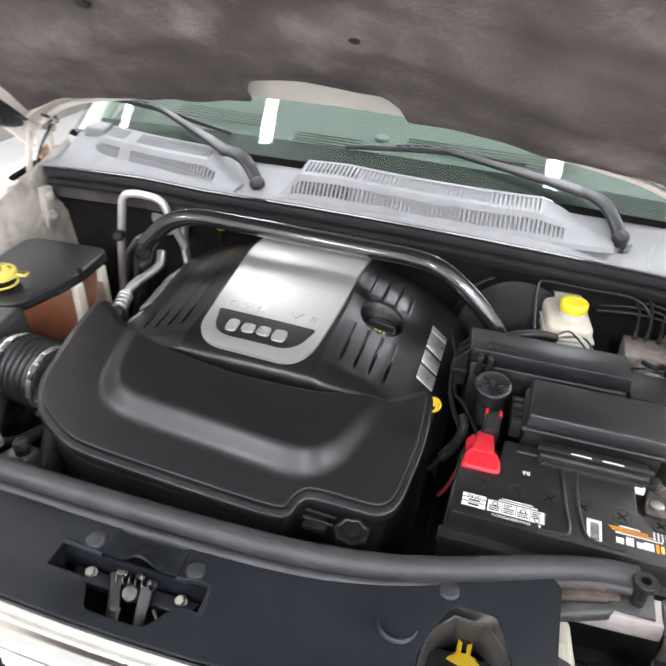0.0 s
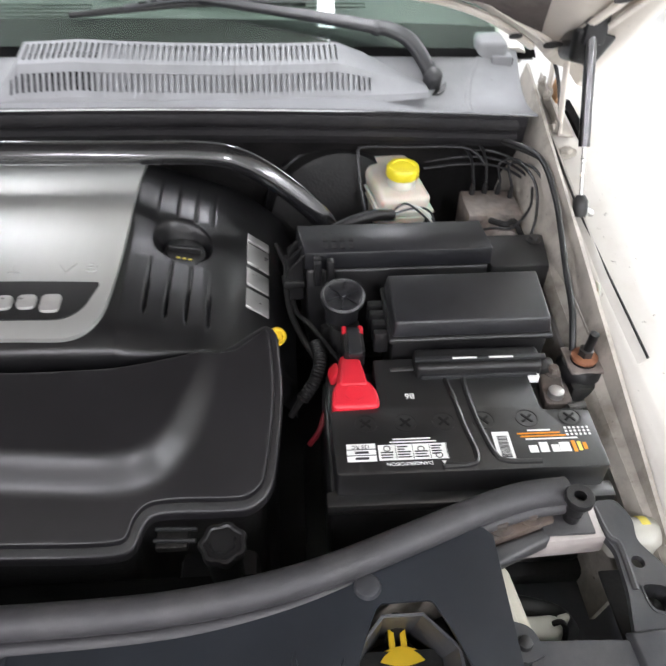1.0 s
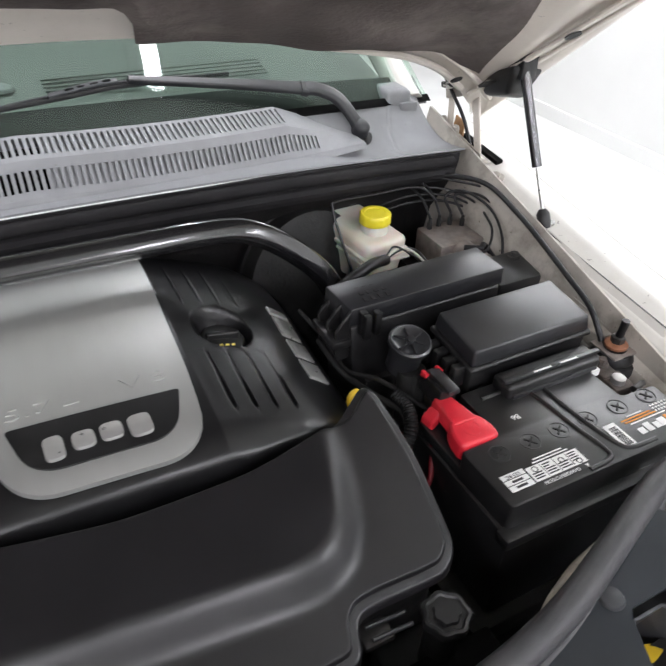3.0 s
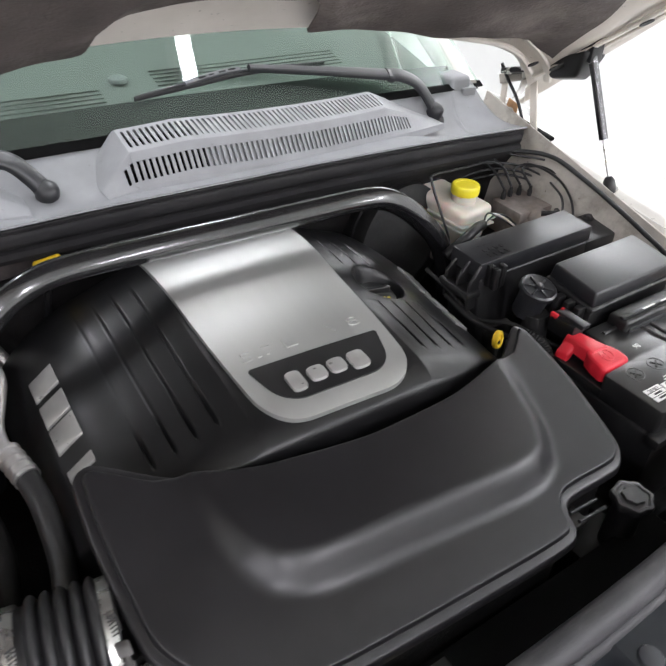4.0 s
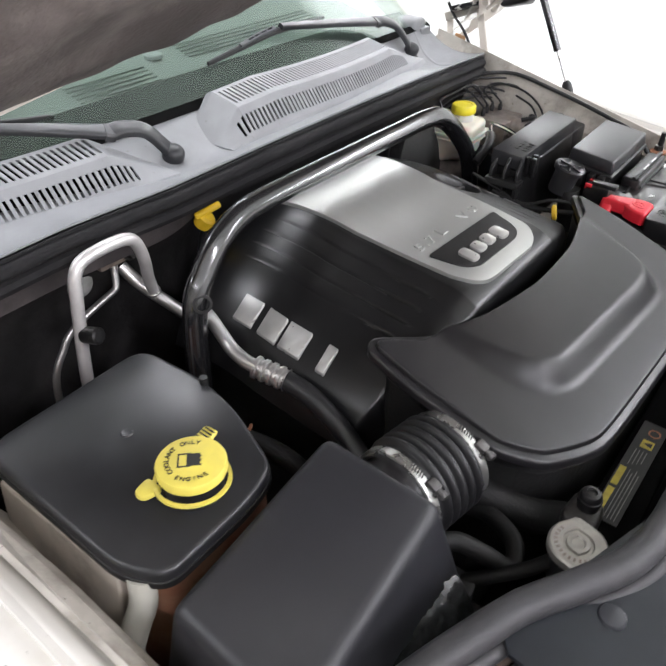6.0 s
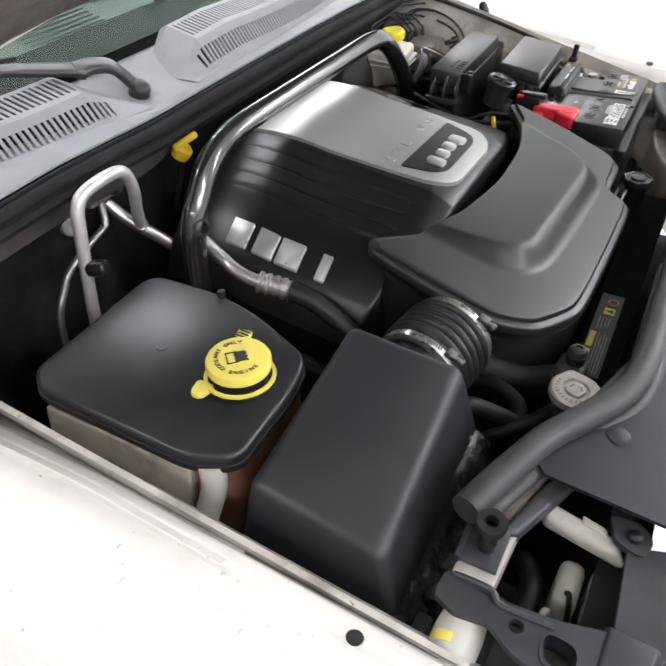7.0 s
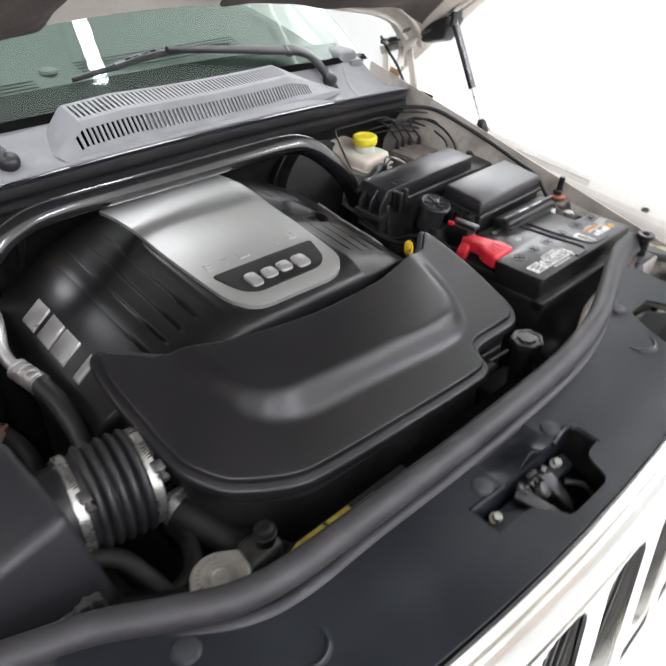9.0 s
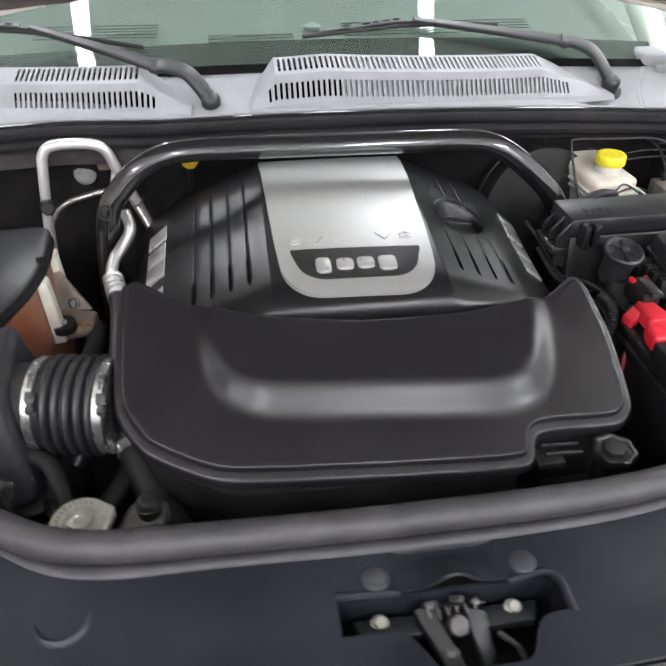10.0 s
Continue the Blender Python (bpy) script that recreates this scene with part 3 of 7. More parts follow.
# black strip painted in for the shaded gap between cowl and glass
part("foot_gap", sheet(lambda u, v: Vector(screen_f(u, 0.016 * v - 0.006)) + Vector((0, -0.004, 0.0055)), 40, 3, 0.002), M["gap"], screen, "black strip for the dark gap at the glass foot")
dash = thing("dashboard", (0, 1.2, 0.1), "grey dashboard top with defroster slots behind the windscreen", "dashboard")
def dash_f(u, v):
    x = -0.76 + 1.52 * u
    y0, z0 = glass_foot(x)
    return (x, y0 + 0.05 + 0.62 * v, z0 - 0.035 + 0.10 * v + 0.03 * math.sin(v * 2.5))
def dash_top(y):
    v = (y - 0.825) / 0.62
    return 0.133 + 0.10 * v + 0.03 * math.sin(v * 2.5) + 0.0005
part("top", sheet(dash_f, 24, 12, 0.01), M["dash"], dash)
# added black sheet: the cabin's darkness as a colour
part("cabin_dark_sheet", sheet(lambda u, v: (-0.76 + 1.52 * u, 1.52 + 0.05 * v, 0.1 + 0.75 * v), 4, 4, 0.01), M["deep"], dash, "black sheet standing in for the unlit cabin")
for cx, cy, wide in ((0.275, 0.975, 0.40), (-0.115, 0.935, 0.17), (-0.42, 0.985, 0.24)):
    # slots are darker strips laid on the dash, their shade as colour
    for k in range(5):
        part("defroster_slot", box(cx - wide / 2, cx + wide / 2, cy + k * 0.012, cy + k * 0.012 + 0.004, dash_top(cy + k * 0.012), dash_top(cy + k * 0.012) + 0.002), M["slot"], dash)
part("sun_sensor", lathe([(0.018, 0), (0.017, 0.006), (0.009, 0.010), (0, 0.011)], (0.012, 1.005, dash_top(1.005)), (0, 0, 1), 20), M["cowl"], dash)
def pillar(s):
    a = Vector((s * 0.735, 0.87, 0.12))
    th = part("window_pillar", tube([a, (s * 0.72, 1.15, 0.30), (s * 0.68, 1.70, 0.64)], 0.028, 6, 10), M["paint"])
    return tagged(th, "white windscreen pillar", "pillar", kind="structure")
pillar(1), pillar(-1)

# rubber seal along the cowl's front edge
seal = thing("cowl_seal", (0, 0.60, 0.10), "black rubber hood seal along the cowl", "rubber seal")
line = []
for i in range(25):
    x = -0.70 + 1.40 * i / 24
    y, z = cowl_front(x)
    line.append((x, y - 0.009, z - 0.014))
part("bulb", tube(line, 0.010, 3, 10), M["sealrubber"], seal)
part("base_strip", tube([(x, y - 0.003, z - 0.018) for x, y, z in line], 0.010, 3, 8), M["sealrubber"], seal)
def lip_f(u, v):
    x = -0.72 + 1.44 * u
    y, z = cowl_front(x)
    return (x, y - 0.0035 + 0.012 * max(0, v - 0.25), z - 0.0005 - 0.055 * v)
part("drip_lip", sheet(lip_f, 30, 2, 0.003, 0, 1, 0, 0.27), M["sealrubber"], seal, "black rubber lip under the cowl edge")
def ledge_f(u, v):
    x, y, z = lip_f(u, 0.27 + 1.10 * v)
    rise = max(0.0, min(1.0, (x + 0.33) / 0.14))
    return (x, y - 0.001, z + 0.040 * v * rise * rise)
part("firewall_ledge", sheet(ledge_f, 30, 4, 0.003, 0.0, 0.38), M["ledge"], bay, "dusty brown ledge below the cowl seal")
part("firewall_ledge", sheet(lambda u, v: lip_f(u, 0.27 + 0.73 * v), 30, 3, 0.003, 0.38, 1.0), M["sealrubber"], bay, "black ledge below the cowl seal")

# ---------------------------------------------------------------- the open hood
hood = thing("hood", (0, 0.66, 0.30), "open car hood with a dusty felt liner and beige inner frame", "car hood")
HA = radians(37.5)
def hood_pt(x, s, drop=0.0):
    """A place on the hood's inner face: s metres from its rear edge towards the front."""
    wing = max(0, abs(x) - 0.6)
    y0 = 0.625 + 0.09 * x * x + 1.8 * wing * wing
    z0 = 0.335 - 0.19 * x * x - 0.32 * wing - 0.35 * wing * wing
    crown = 0.0
    return (x, y0 - s * math.cos(HA) - drop * math.sin(HA), z0 + s * math.sin(HA) + crown - drop * math.cos(HA))
def hood_skin(u, v):
    k = 0.89 - 0.16 * v
    x = -k + 2 * k * u
    p = Vector(hood_pt(x, -0.005 + 1.06 * v, -0.028))
    return p
part("skin", sheet(hood_skin, 40, 20, 0.004), M["paint"], hood)
def hood_inner(u, v):
    k = 0.875 - 0.16 * v
    x = -k + 2 * k * u
    edge = min(u, 1 - u) * 2 * k
    rim = 0.016 * math.sin(min(1, edge / 0.07) * math.pi) + 0.012 * math.exp(-((edge - 0.12) / 0.03) ** 2)
    return Vector(hood_pt(x, 1.045 * v, -0.010 + rim))
part("inner_frame", sheet(hood_inner, 90, 30, 0.003), M["hoodpaint"], hood, "beige painted inner hood frame")
def liner_half(s):
    w = 0.70 - 0.30 * max(0, s - 0.05)
    return w * (1 - 0.25 * max(0, (0.06 - s) / 0.06))
def liner_f(u, v):
    a = -1 + 2 * u
    # the rear edge steps forward in the middle, where the beige inner panel shows
    x = a * 0.70
    notch = 0.10 / (1 + math.exp((abs(x + 0.005) - 0.146) / 0.008))
    start = 0.028 + notch + 0.30 * max(0, abs(x) - 0.47) ** 1.3
    s = start + (0.86 - start) * v
    x = a * liner_half(s)
    pad = 0.010 * min(1, min(v, 1 - v) * 14 + 0.1) * min(1, (1 - abs(a)) * 12 + 0.1)
    lump = 0.008 * noise.noise(Vector((x * 5, s * 7, 0.3))) + 0.004 * noise.noise(Vector((x * 16, s * 18, 2.0)))
    ridge = 0.009 * math.exp(-((s - 0.24 - 0.05 * math.cos(x * 4)) / 0.05) ** 2) - 0.010 * math.exp(-((s - 0.36) / 0.07) ** 2)
    return Vector(hood_pt(x, s, 0.006 + pad + lump + ridge))
part("liner", sheet(liner_f, 110, 60, 0.004), M["liner"], hood, "dusty dark brown felt liner")
for px, ps in ((0.10, 0.30), (0.47, 0.20), (-0.32, 0.36), (0.42, 0.55), (-0.55, 0.22), (-0.1, 0.6)):
    part("liner_clip", lathe([(0.014, 0), (0.013, 0.003), (0.006, 0.0045), (0, 0.005)], hood_pt(px, ps, 0.018), (0, -math.sin(HA), -math.cos(HA)), 16), M["deep"], hood)

def hinge(s):
    def arm(pts, w=0.026, t=0.005):
        a, b = Vector(pts[0]), Vector(pts[1])
        d = (b - a).normalized()
        n = Vector((1, 0, 0)) * t / 2
        q = d.cross(Vector((1, 0, 0))).normalized() * w / 2
        return hexa([a + n + q, b + n + q, b + n - q, a + n - q], [a - n + q, b - n + q, b - n - q, a - n - q], 0.0015, 1)
    X = lambda x0, x1: (min(s * x0, s * x1), max(s * x0, s * x1))
    th = part("hinge", hexa([(s * 0.786, 0.690, 0.056), (s * 0.812, 0.690, 0.054), (s * 0.818, 0.850, 0.074), (s * 0.792, 0.850, 0.078)], [(s * 0.786, 0.690, 0.051), (s * 0.812, 0.690, 0.049), (s * 0.818, 0.850, 0.068), (s * 0.792, 0.850, 0.072)], 0.0012, 1), M["primer"], hood, "beige steel hinge with two arms and bolts")
    part("upright_flange", hexa([(s * 0.785, 0.692, 0.072), (s * 0.788, 0.692, 0.072), (s * 0.794, 0.850, 0.100), (s * 0.791, 0.850, 0.100)], [(s * 0.785, 0.690, 0.052), (s * 0.788, 0.690, 0.052), (s * 0.794, 0.850, 0.070), (s * 0.791, 0.850, 0.070)]), M["primer"], th)
    part("arm", arm([(s * 0.790, 0.700, 0.050), (s * 0.785, 0.731, 0.178)], 0.019), M["hoodpaint"], th)
    part("arm", arm([(s * 0.799, 0.811, 0.066), (s * 0.799, 0.818, 0.152)], 0.017), M["hoodpaint"], th)
    part("top_link", arm([(s * 0.787, 0.655, 0.212), (s * 0.792, 0.828, 0.146)], 0.020), M["primer"], th)
    part("rusty_washer", hexa([(s * 0.800, 0.770, 0.106), (s * 0.804, 0.772, 0.106), (s * 0.804, 0.800, 0.112), (s * 0.800, 0.800, 0.112)], [(s * 0.800, 0.772, 0.074), (s * 0.806, 0.772, 0.074), (s * 0.806, 0.806, 0.078), (s * 0.800, 0.806, 0.078)], 0.002), M["rustpale"], th, "rust-stained stop plate")
    part("hood_bracket", hexa([(s * 0.735, 0.66, 0.224), (s * 0.800, 0.66, 0.218), (s * 0.808, 0.81, 0.166), (s * 0.745, 0.79, 0.184)], [(s * 0.738, 0.66, 0.212), (s * 0.797, 0.66, 0.206), (s * 0.804, 0.81, 0.156), (s * 0.748, 0.79, 0.172)], 0.003), M["black"], th, "dark hinge bracket under the hood")
    part("pivot_bolt", hex_bolt((s * 0.783, 0.704, 0.062), 0.007, 0.006, (-s, 0, 0)), M["primer"], th)
    part("pivot_bolt", hex_bolt((s * 0.789, 0.782, 0.086), 0.0085, 0.007, (-s, 0, 0.4)), M["primer"], th)
    part("pivot_bolt", hex_bolt((s * 0.789, 0.822, 0.094), 0.007, 0.007, (-s, 0, 0.4)), M["primer"], th)
    part("bolt", hex_bolt((s * 0.748, 0.728, 0.204), 0.009, 0.008, (0, -0.6, -0.8)), M["steel"], th)
    part("bolt", hex_bolt((s * 0.752, 0.770, 0.186), 0.009, 0.008, (0, -0.6, -0.8)), M["steel"], th)
    # a black block takes the place of the slot's shade
    part("body_slot", hexa([(s * 0.818, 0.680, 0.0575), (s * 0.838, 0.684, 0.0560), (s * 0.838, 0.800, 0.0690), (s * 0.822, 0.806, 0.0705)], [(s * 0.818, 0.680, 0.040), (s * 0.838, 0.684, 0.040), (s * 0.838, 0.800, 0.050), (s * 0.822, 0.806, 0.050)], 0.001, 1), M["gap"], th, "black block standing in for a slot beside the hinge")
    part("body_bolt", hex_bolt((s * 0.785, 0.640, 0.046), 0.011, 0.008, (s * -0.2, 0, 1), 1.6), M["primer"], th)
    part("cable", tube([(s * 0.803, 0.745, 0.066), (s * 0.796, 0.770, 0.115), (s * 0.785, 0.800, 0.155), (s * 0.770, 0.810, 0.185)], 0.0035, 6, 8), M["hose"], th)
    part("strut_bracket", hexa([(s * 0.722, 0.575, 0.272), (s * 0.790, 0.575, 0.258), (s * 0.790, 0.680, 0.216), (s * 0.735, 0.680, 0.226)], [(s * 0.730, 0.590, 0.218), (s * 0.770, 0.590, 0.208), (s * 0.770, 0.655, 0.192), (s * 0.738, 0.655, 0.198)], 0.008, 3), M["black"], th, "black bracket at the strut's upper end")
    return th
hinge(1), hinge(-1)
for s in (1, -1):
    for k, (xa, sa, xb, sb, r) in enumerate(((0.42, 0.020, 0.70, 0.012, 0.010), (0.60, 0.050, 0.78, 0.055, 0.009), (0.735, 0.02, 0.760, 0.40, 0.008), (0.765, 0.06, 0.785, 0.55, 0.006))):
        part("frame_fold", tube([hood_pt(s * (xa + (xb - xa) * j / 4), sa + (sb - sa) * j / 4, 0.004) for j in range(5)], r, 3, 8, flat=0.6), M["hoodpaint"], hood)
    for xa, sa, r in ((0.66, 0.032, 0.010), (0.715, 0.075, 0.014), (0.75, 0.16, 0.008), (0.735, 0.27, 0.012)):
        # dark discs on the closed frame, coloured like shaded holes
        part("frame_hole", lathe([(r, 0.0), (r, 0.002), (0.0, 0.0022)], hood_pt(s * xa, sa, 0.016), (0, -math.sin(HA), -math.cos(HA)), 18), M["deep"], hood, "dark disc standing in for a hole in the hood frame")
    for k in range(7):
        u = 0.30 + 0.085 * k
        x, y, z = inner_f(s)(u, 0.05)
        part("weld_dimple", lathe([(0.0075, -0.002), (0.006, 0.0015), (0.003, 0.001), (0, 0.0005)], (x - s * 0.0035, y, z - 0.004), (-s, 0, 0.25), 14), M["primer"], bay)

def gas_strut(s):
    th = thing("gas_strut", (s * 0.751, 0.468, 0.036), "black gas strut with a thin steel rod holding the hood open", "gas strut", "hood struts")
    a, b = Vector((s * 0.751, 0.468, 0.046)), Vector((s * 0.749, 0.591, 0.280))
    m = a + (b - a) * 0.335
    d = (b - a).normalized()
    part("rod", tube([a, m], 0.0028, 1, 12), M["steel"], th, "thin steel rod")
    part("cylinder", tube([m, b], 0.0082, 1, 18), M["bar"], th, "black cylinder")
    part("ball_joint", lathe([(0.009, -0.012), (0.011, -0.004), (0.011, 0.012), (0.006, 0.02)], a, d, 14), M["black"], th)
    part("ball_stud", tube([a - Vector((s * 0.004, 0, 0)), a + Vector((s * 0.02, 0, -0.008))], 0.006, 1, 10), M["steel"], th)
    part("upper_joint", box(min(b.x - 0.012, b.x + 0.02), max(b.x - 0.012, b.x + 0.02), b.y - 0.02, b.y + 0.045, b.z - 0.035, b.z + 0.02, 0.005), M["black"], th)
    return th
gas_strut(1), gas_strut(-1)

# ---------------------------------------------------------------- engine cover
cover = thing("engine_cover", (0, 0.40, -0.05), "glossy black ribbed engine cover with a brushed silver centre", "engine cover")
XC = -0.010
def zc(y):
    z = 0.045 + 0.12 * (y - 0.32)
    if y < 0.262:
        z -= 7.0 * (0.262 - y) ** 2
    if y > 0.43:
        z += 0.12 * (y - 0.43) - 1.25 * (y - 0.43) ** 2
    return z
def side_drop(a):
    if a <= 0.118:
        return 0.10 * a * a
    if a <= 0.21:
        return 0.0014 + 0.36 * (a - 0.118)
    if a <= 0.30:
        return 0.0345 + 0.36 * (a - 0.21) + 3.2 * (a - 0.21) ** 2
    return 0.0928 + 0.94 * (a - 0.30) + 22 * (a - 0.30) ** 2
def cover_z(x, y):
    a = abs(x - XC)
    z = zc(y) - side_drop(a)
    # ribs along the shoulders
    if 0.122 < a < 0.225:
        fade = min(1, (a - 0.122) / 0.01) * min(1, (0.225 - a) / 0.012) * min(1, max(0, (y - 0.265) / 0.03)) * min(1, max(0, (0.56 - y) / 0.04))
        if not (x > 0 and abs(y - 0.422) < 0.045):
            ph = (a - 0.122) / 0.0255 % 1.0
            deep = min(1, max(0, (0.335 - y) / 0.03)) * min(1, max(0, (y - 0.275) / 0.012))
            z += fade * (0.0014 * ph - 0.0030 * math.exp(-((ph - 0.93) / 0.065) ** 2)) - 0.0065 * deep * math.exp(-((ph - 0.93) / 0.085) ** 2)
    # round hollow for the oil filler
    r = math.hypot(x - 0.172, y - 0.422)
    if r < 0.039:
        z -= 0.030 * min(1, (0.039 - r) / 0.010)
    return z
def cover_f(u, v):
    x = XC - 0.335 + 0.67 * u
    a = abs(x - XC)
    front = 0.207 + 0.45 * max(0, a - 0.13) ** 1.3
    y = front + (0.595 - front) * v ** 1.25
    z = cover_z(x, y)
    roll = min(1.0, max(0.0, (0.015 - (y - front)) / 0.015))
    return (x, y, z - 0.060 * (1 - math.sqrt(1 - 0.99 * roll * roll)))
part("shell", sheet(cover_f, 560, 110, 0.003), M["cover"], cover, angle=60)
def plate_outline():
    return round_outline([(-0.127, 0.585, 0.004), (0.107, 0.585, 0.004), (0.100, 0.33, 0.3), (0.089, 0.227, 0.055), (-0.110, 0.232, 0.055), (-0.118, 0.34, 0.3)], n=10)
def drape(outline, lift, thick, inner=12):
    """A plate on an outline, laid over the cover's crown: a fine grid trimmed to the outline, with a rolled edge."""
    bm = bmesh.new()
    top = [bm.verts.new((x, y, 0)) for x, y in outline]
    bm.faces.new(top)
    xs = [p[0] for p in outline]
    ys = [p[1] for p in outline]
    for k in range(1, 2 * inner):
        for co, no in (((0, min(ys) + (max(ys) - min(ys)) * k / (2 * inner), 0), (0, 1, 0)), ((min(xs) + (max(xs) - min(xs)) * k / (2 * inner), 0, 0), (1, 0, 0))):
            bmesh.ops.bisect_plane(bm, geom=bm.verts[:] + bm.edges[:] + bm.faces[:], plane_co=co, plane_no=no)
    rim = [e for e in bm.edges if e.is_boundary]
    ret = bmesh.ops.extrude_edge_only(bm, edges=rim)
    low = {v for v in ret["geom"] if isinstance(v, bmesh.types.BMVert)}
    for v in bm.verts:
        v.co.z = zc(v.co.y) - 0.10 * (v.co.x - XC) ** 2 + lift - (thick if v in low else 0)
    return bm
part("centre_plate", drape(plate_outline(), 0.006, 0.010), M["silver"], cover, "brushed silver centre plate", angle=50)
badge_outline = round_outline([(-0.099, 0.3175, 0.006), (0.082, 0.3110, 0.006), (0.063, 0.2500, 0.05), (-0.083, 0.2530, 0.05)], n=8)
badge = part("badge", drape(badge_outline, 0.0078, 0.004, 6), M["black"], cover, "dark inset badge", angle=50)
for bx, by, w, h in ((-0.057, 0.276, 0.020, 0.030), (-0.028, 0.2765, 0.023, 0.022), (0.000, 0.277, 0.023, 0.022), (0.029, 0.274, 0.024, 0.028)):
    bm = prism(round_outline([(bx - w / 2, by - h / 2), (bx + w / 2, by - h / 2), (bx + w / 2, by + h / 2), (bx - w / 2, by + h / 2)], 0.008, 4), 0.0075, 0.0115, 0.0012, 2, tilt=lambda x, y: zc(y))
    part("badge_shape", bm, M["letter"], badge)
for ch, lx in (("5", -0.088), (".", -0.073), ("7", -0.058), ("L", -0.030), ("V", 0.036), ("8", 0.066)):
    bm = moved(writing(ch, 0.0285, 0.002), Matrix.Translation((lx, 0.338, zc(0.338) + 0.0058 - 0.1 * (lx - XC) ** 2)) @ Euler((math.atan(0.12), 0, 0)).to_matrix().to_4x4() @ Matrix.Diagonal((1.35, 0.8, 1, 1)))
    part("embossed_letter", bm, M["silver"], cover, "raised silver letter", smooth=False)
# four raised silver bars on each shoulder
for s in (-1, 1):
    for k in range(4):
        ya = 0.338 + 0.0432 * k
        w = (0.018, 0.042, 0.036, 0.038)[k if s < 0 else 3 - k] * 0.95
        a0, a1 = 0.268, 0.298
        def P(a, y, up):
            x = XC + s * a
            return Vector((x, y, zc(y) - side_drop(a) + up))
        q0 = [(a0, ya), (a1, ya + 0.002), (a1, ya + w), (a0, ya + w - 0.002)]
        part("raised_bar", hexa([P(a, y, 0.0045) for a, y in q0], [P(a, y, -0.002) for a, y in q0], 0.0008, 1), M["letter"], cover, "raised silver bar")
filler = thing("oil_filler_cap", (0.172, 0.422, 0.0), "black oil filler cap sunk in the engine cover", "oil cap")
part("cap", lathe([(0.030, -0.02), (0.030, 0.004), (0.027, 0.007), (0.0, 0.008)], (0.172, 0.422, 0.010), (0.25, -0.1, 1), 28), M["black"], filler)
part("grip", hexa([(0.150, 0.417, 0.030), (0.194, 0.419, 0.022), (0.194, 0.427, 0.022), (0.150, 0.425, 0.030)], [(0.150, 0.417, 0.012), (0.194, 0.419, 0.006), (0.194, 0.427, 0.006), (0.150, 0.425, 0.012)], 0.002), M["black"], filler)
for k in range(3):
    part("printed_mark", box(0.162 + 0.008 * k, 0.167 + 0.008 * k, 0.404, 0.408, 0.0165 - k * 0.002, 0.0185 - k * 0.002), M["pale"], filler)

# engine block bulk under the cover
block = thing("engine_block", (0, 0.35, -0.45), "dark engine block hidden under the covers", "engine")
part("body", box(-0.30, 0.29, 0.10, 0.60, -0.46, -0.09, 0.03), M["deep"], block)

# ---------------------------------------------------------------- front intake housing
intake = thing("intake_housing", (0, 0.12, -0.12), "matt black air intake housing with a moulded ridge", "intake housing")
def rim_z(x, y):
    return 0.030 + 0.325 * (y - 0.26) - 0.04 * x
RIM = [(-0.228, 0.228), (-0.297, 0.276), (-0.319, 0.266), (-0.323, 0.200), (-0.318, 0.090), (-0.285, 0.040), (-0.205, 0.000), (-0.03, -0.005), (0.150, -0.008), (0.160, 0.037), (0.270, 0.036), (0.296, 0.060), (0.308, 0.170), (0.302, 0.250), (0.286, 0.262), (0.232, 0.220), (0.117, 0.190), (-0.02, 0.183), (-0.152, 0.199)]
CRO = [(-0.226, 0.226), (-0.226, 0.215), (-0.225, 0.200), (-0.222, 0.165), (-0.212, 0.120), (-0.192, 0.090), (-0.155, 0.070), (-0.02, 0.063), (0.120, 0.056), (0.155, 0.061), (0.182, 0.075), (0.205, 0.105), (0.222, 0.160), (0.230, 0.195), (0.233, 0.208), (0.231, 0.218), (0.117, 0.189), (-0.02, 0.182), (-0.152, 0.198)]
CRI = [(-0.212, 0.214), (-0.208, 0.200), (-0.205, 0.185), (-0.202, 0.160), (-0.194, 0.125), (-0.178, 0.102), (-0.145, 0.090), (-0.015, 0.083), (0.110, 0.076), (0.142, 0.080), (0.163, 0.090), (0.183, 0.117), (0.198, 0.160), (0.206, 0.188), (0.209, 0.198), (0.210, 0.205), (0.115, 0.188), (-0.02, 0.181), (-0.150, 0.196)]
def closed_smooth(pts, corner=()):
    """A closed line rounded by cutting its corners three times; the same cuts serve every loop of the housing."""
    P = [Vector(p) for p in pts]
    for cut in (0.15, 0.25, 0.25, 0.25):
        Q = []
        for i in range(len(P)):
            a, b = P[i], P[(i + 1) % len(P)]
            Q += [a * (1 - cut) + b * cut, a * cut + b * (1 - cut)]
        P = Q
    return P
R0, RIDGE = closed_smooth(RIM), closed_smooth([((a[0] + b[0]) / 2, (a[1] + b[1]) / 2 if 0 < i < 15 else 0.34) for i, (a, b) in enumerate(zip(CRO[:16], CRI[:16]))])
def inset(i, d):
    """A point of the rim moved inwards; far less along the back edge of the crown."""
    n = len(R0)
    e = R0[(i + 3) % n] - R0[(i - 3) % n]
    p = R0[i]
    along_back = max(0.0, min(1.0, (0.245 - abs(p.x)) / 0.03)) * max(0.0, min(1.0, (p.y - 0.16) / 0.02))
    return p + Vector((-e.y, e.x)).normalized() * d * (1 - 0.86 * along_back)
def inside(p, loop):
    hit = False
    for a, b in zip(loop, loop[1:] + loop[:1]):
        if (a.y > p.y) != (b.y > p.y) and p.x < a.x + (p.y - a.y) * (b.x - a.x) / (b.y - a.y):
            hit = not hit
    return hit
if not inside(R0[0] + (inset(0, 0.004) - R0[0]), R0):
    R0.reverse()
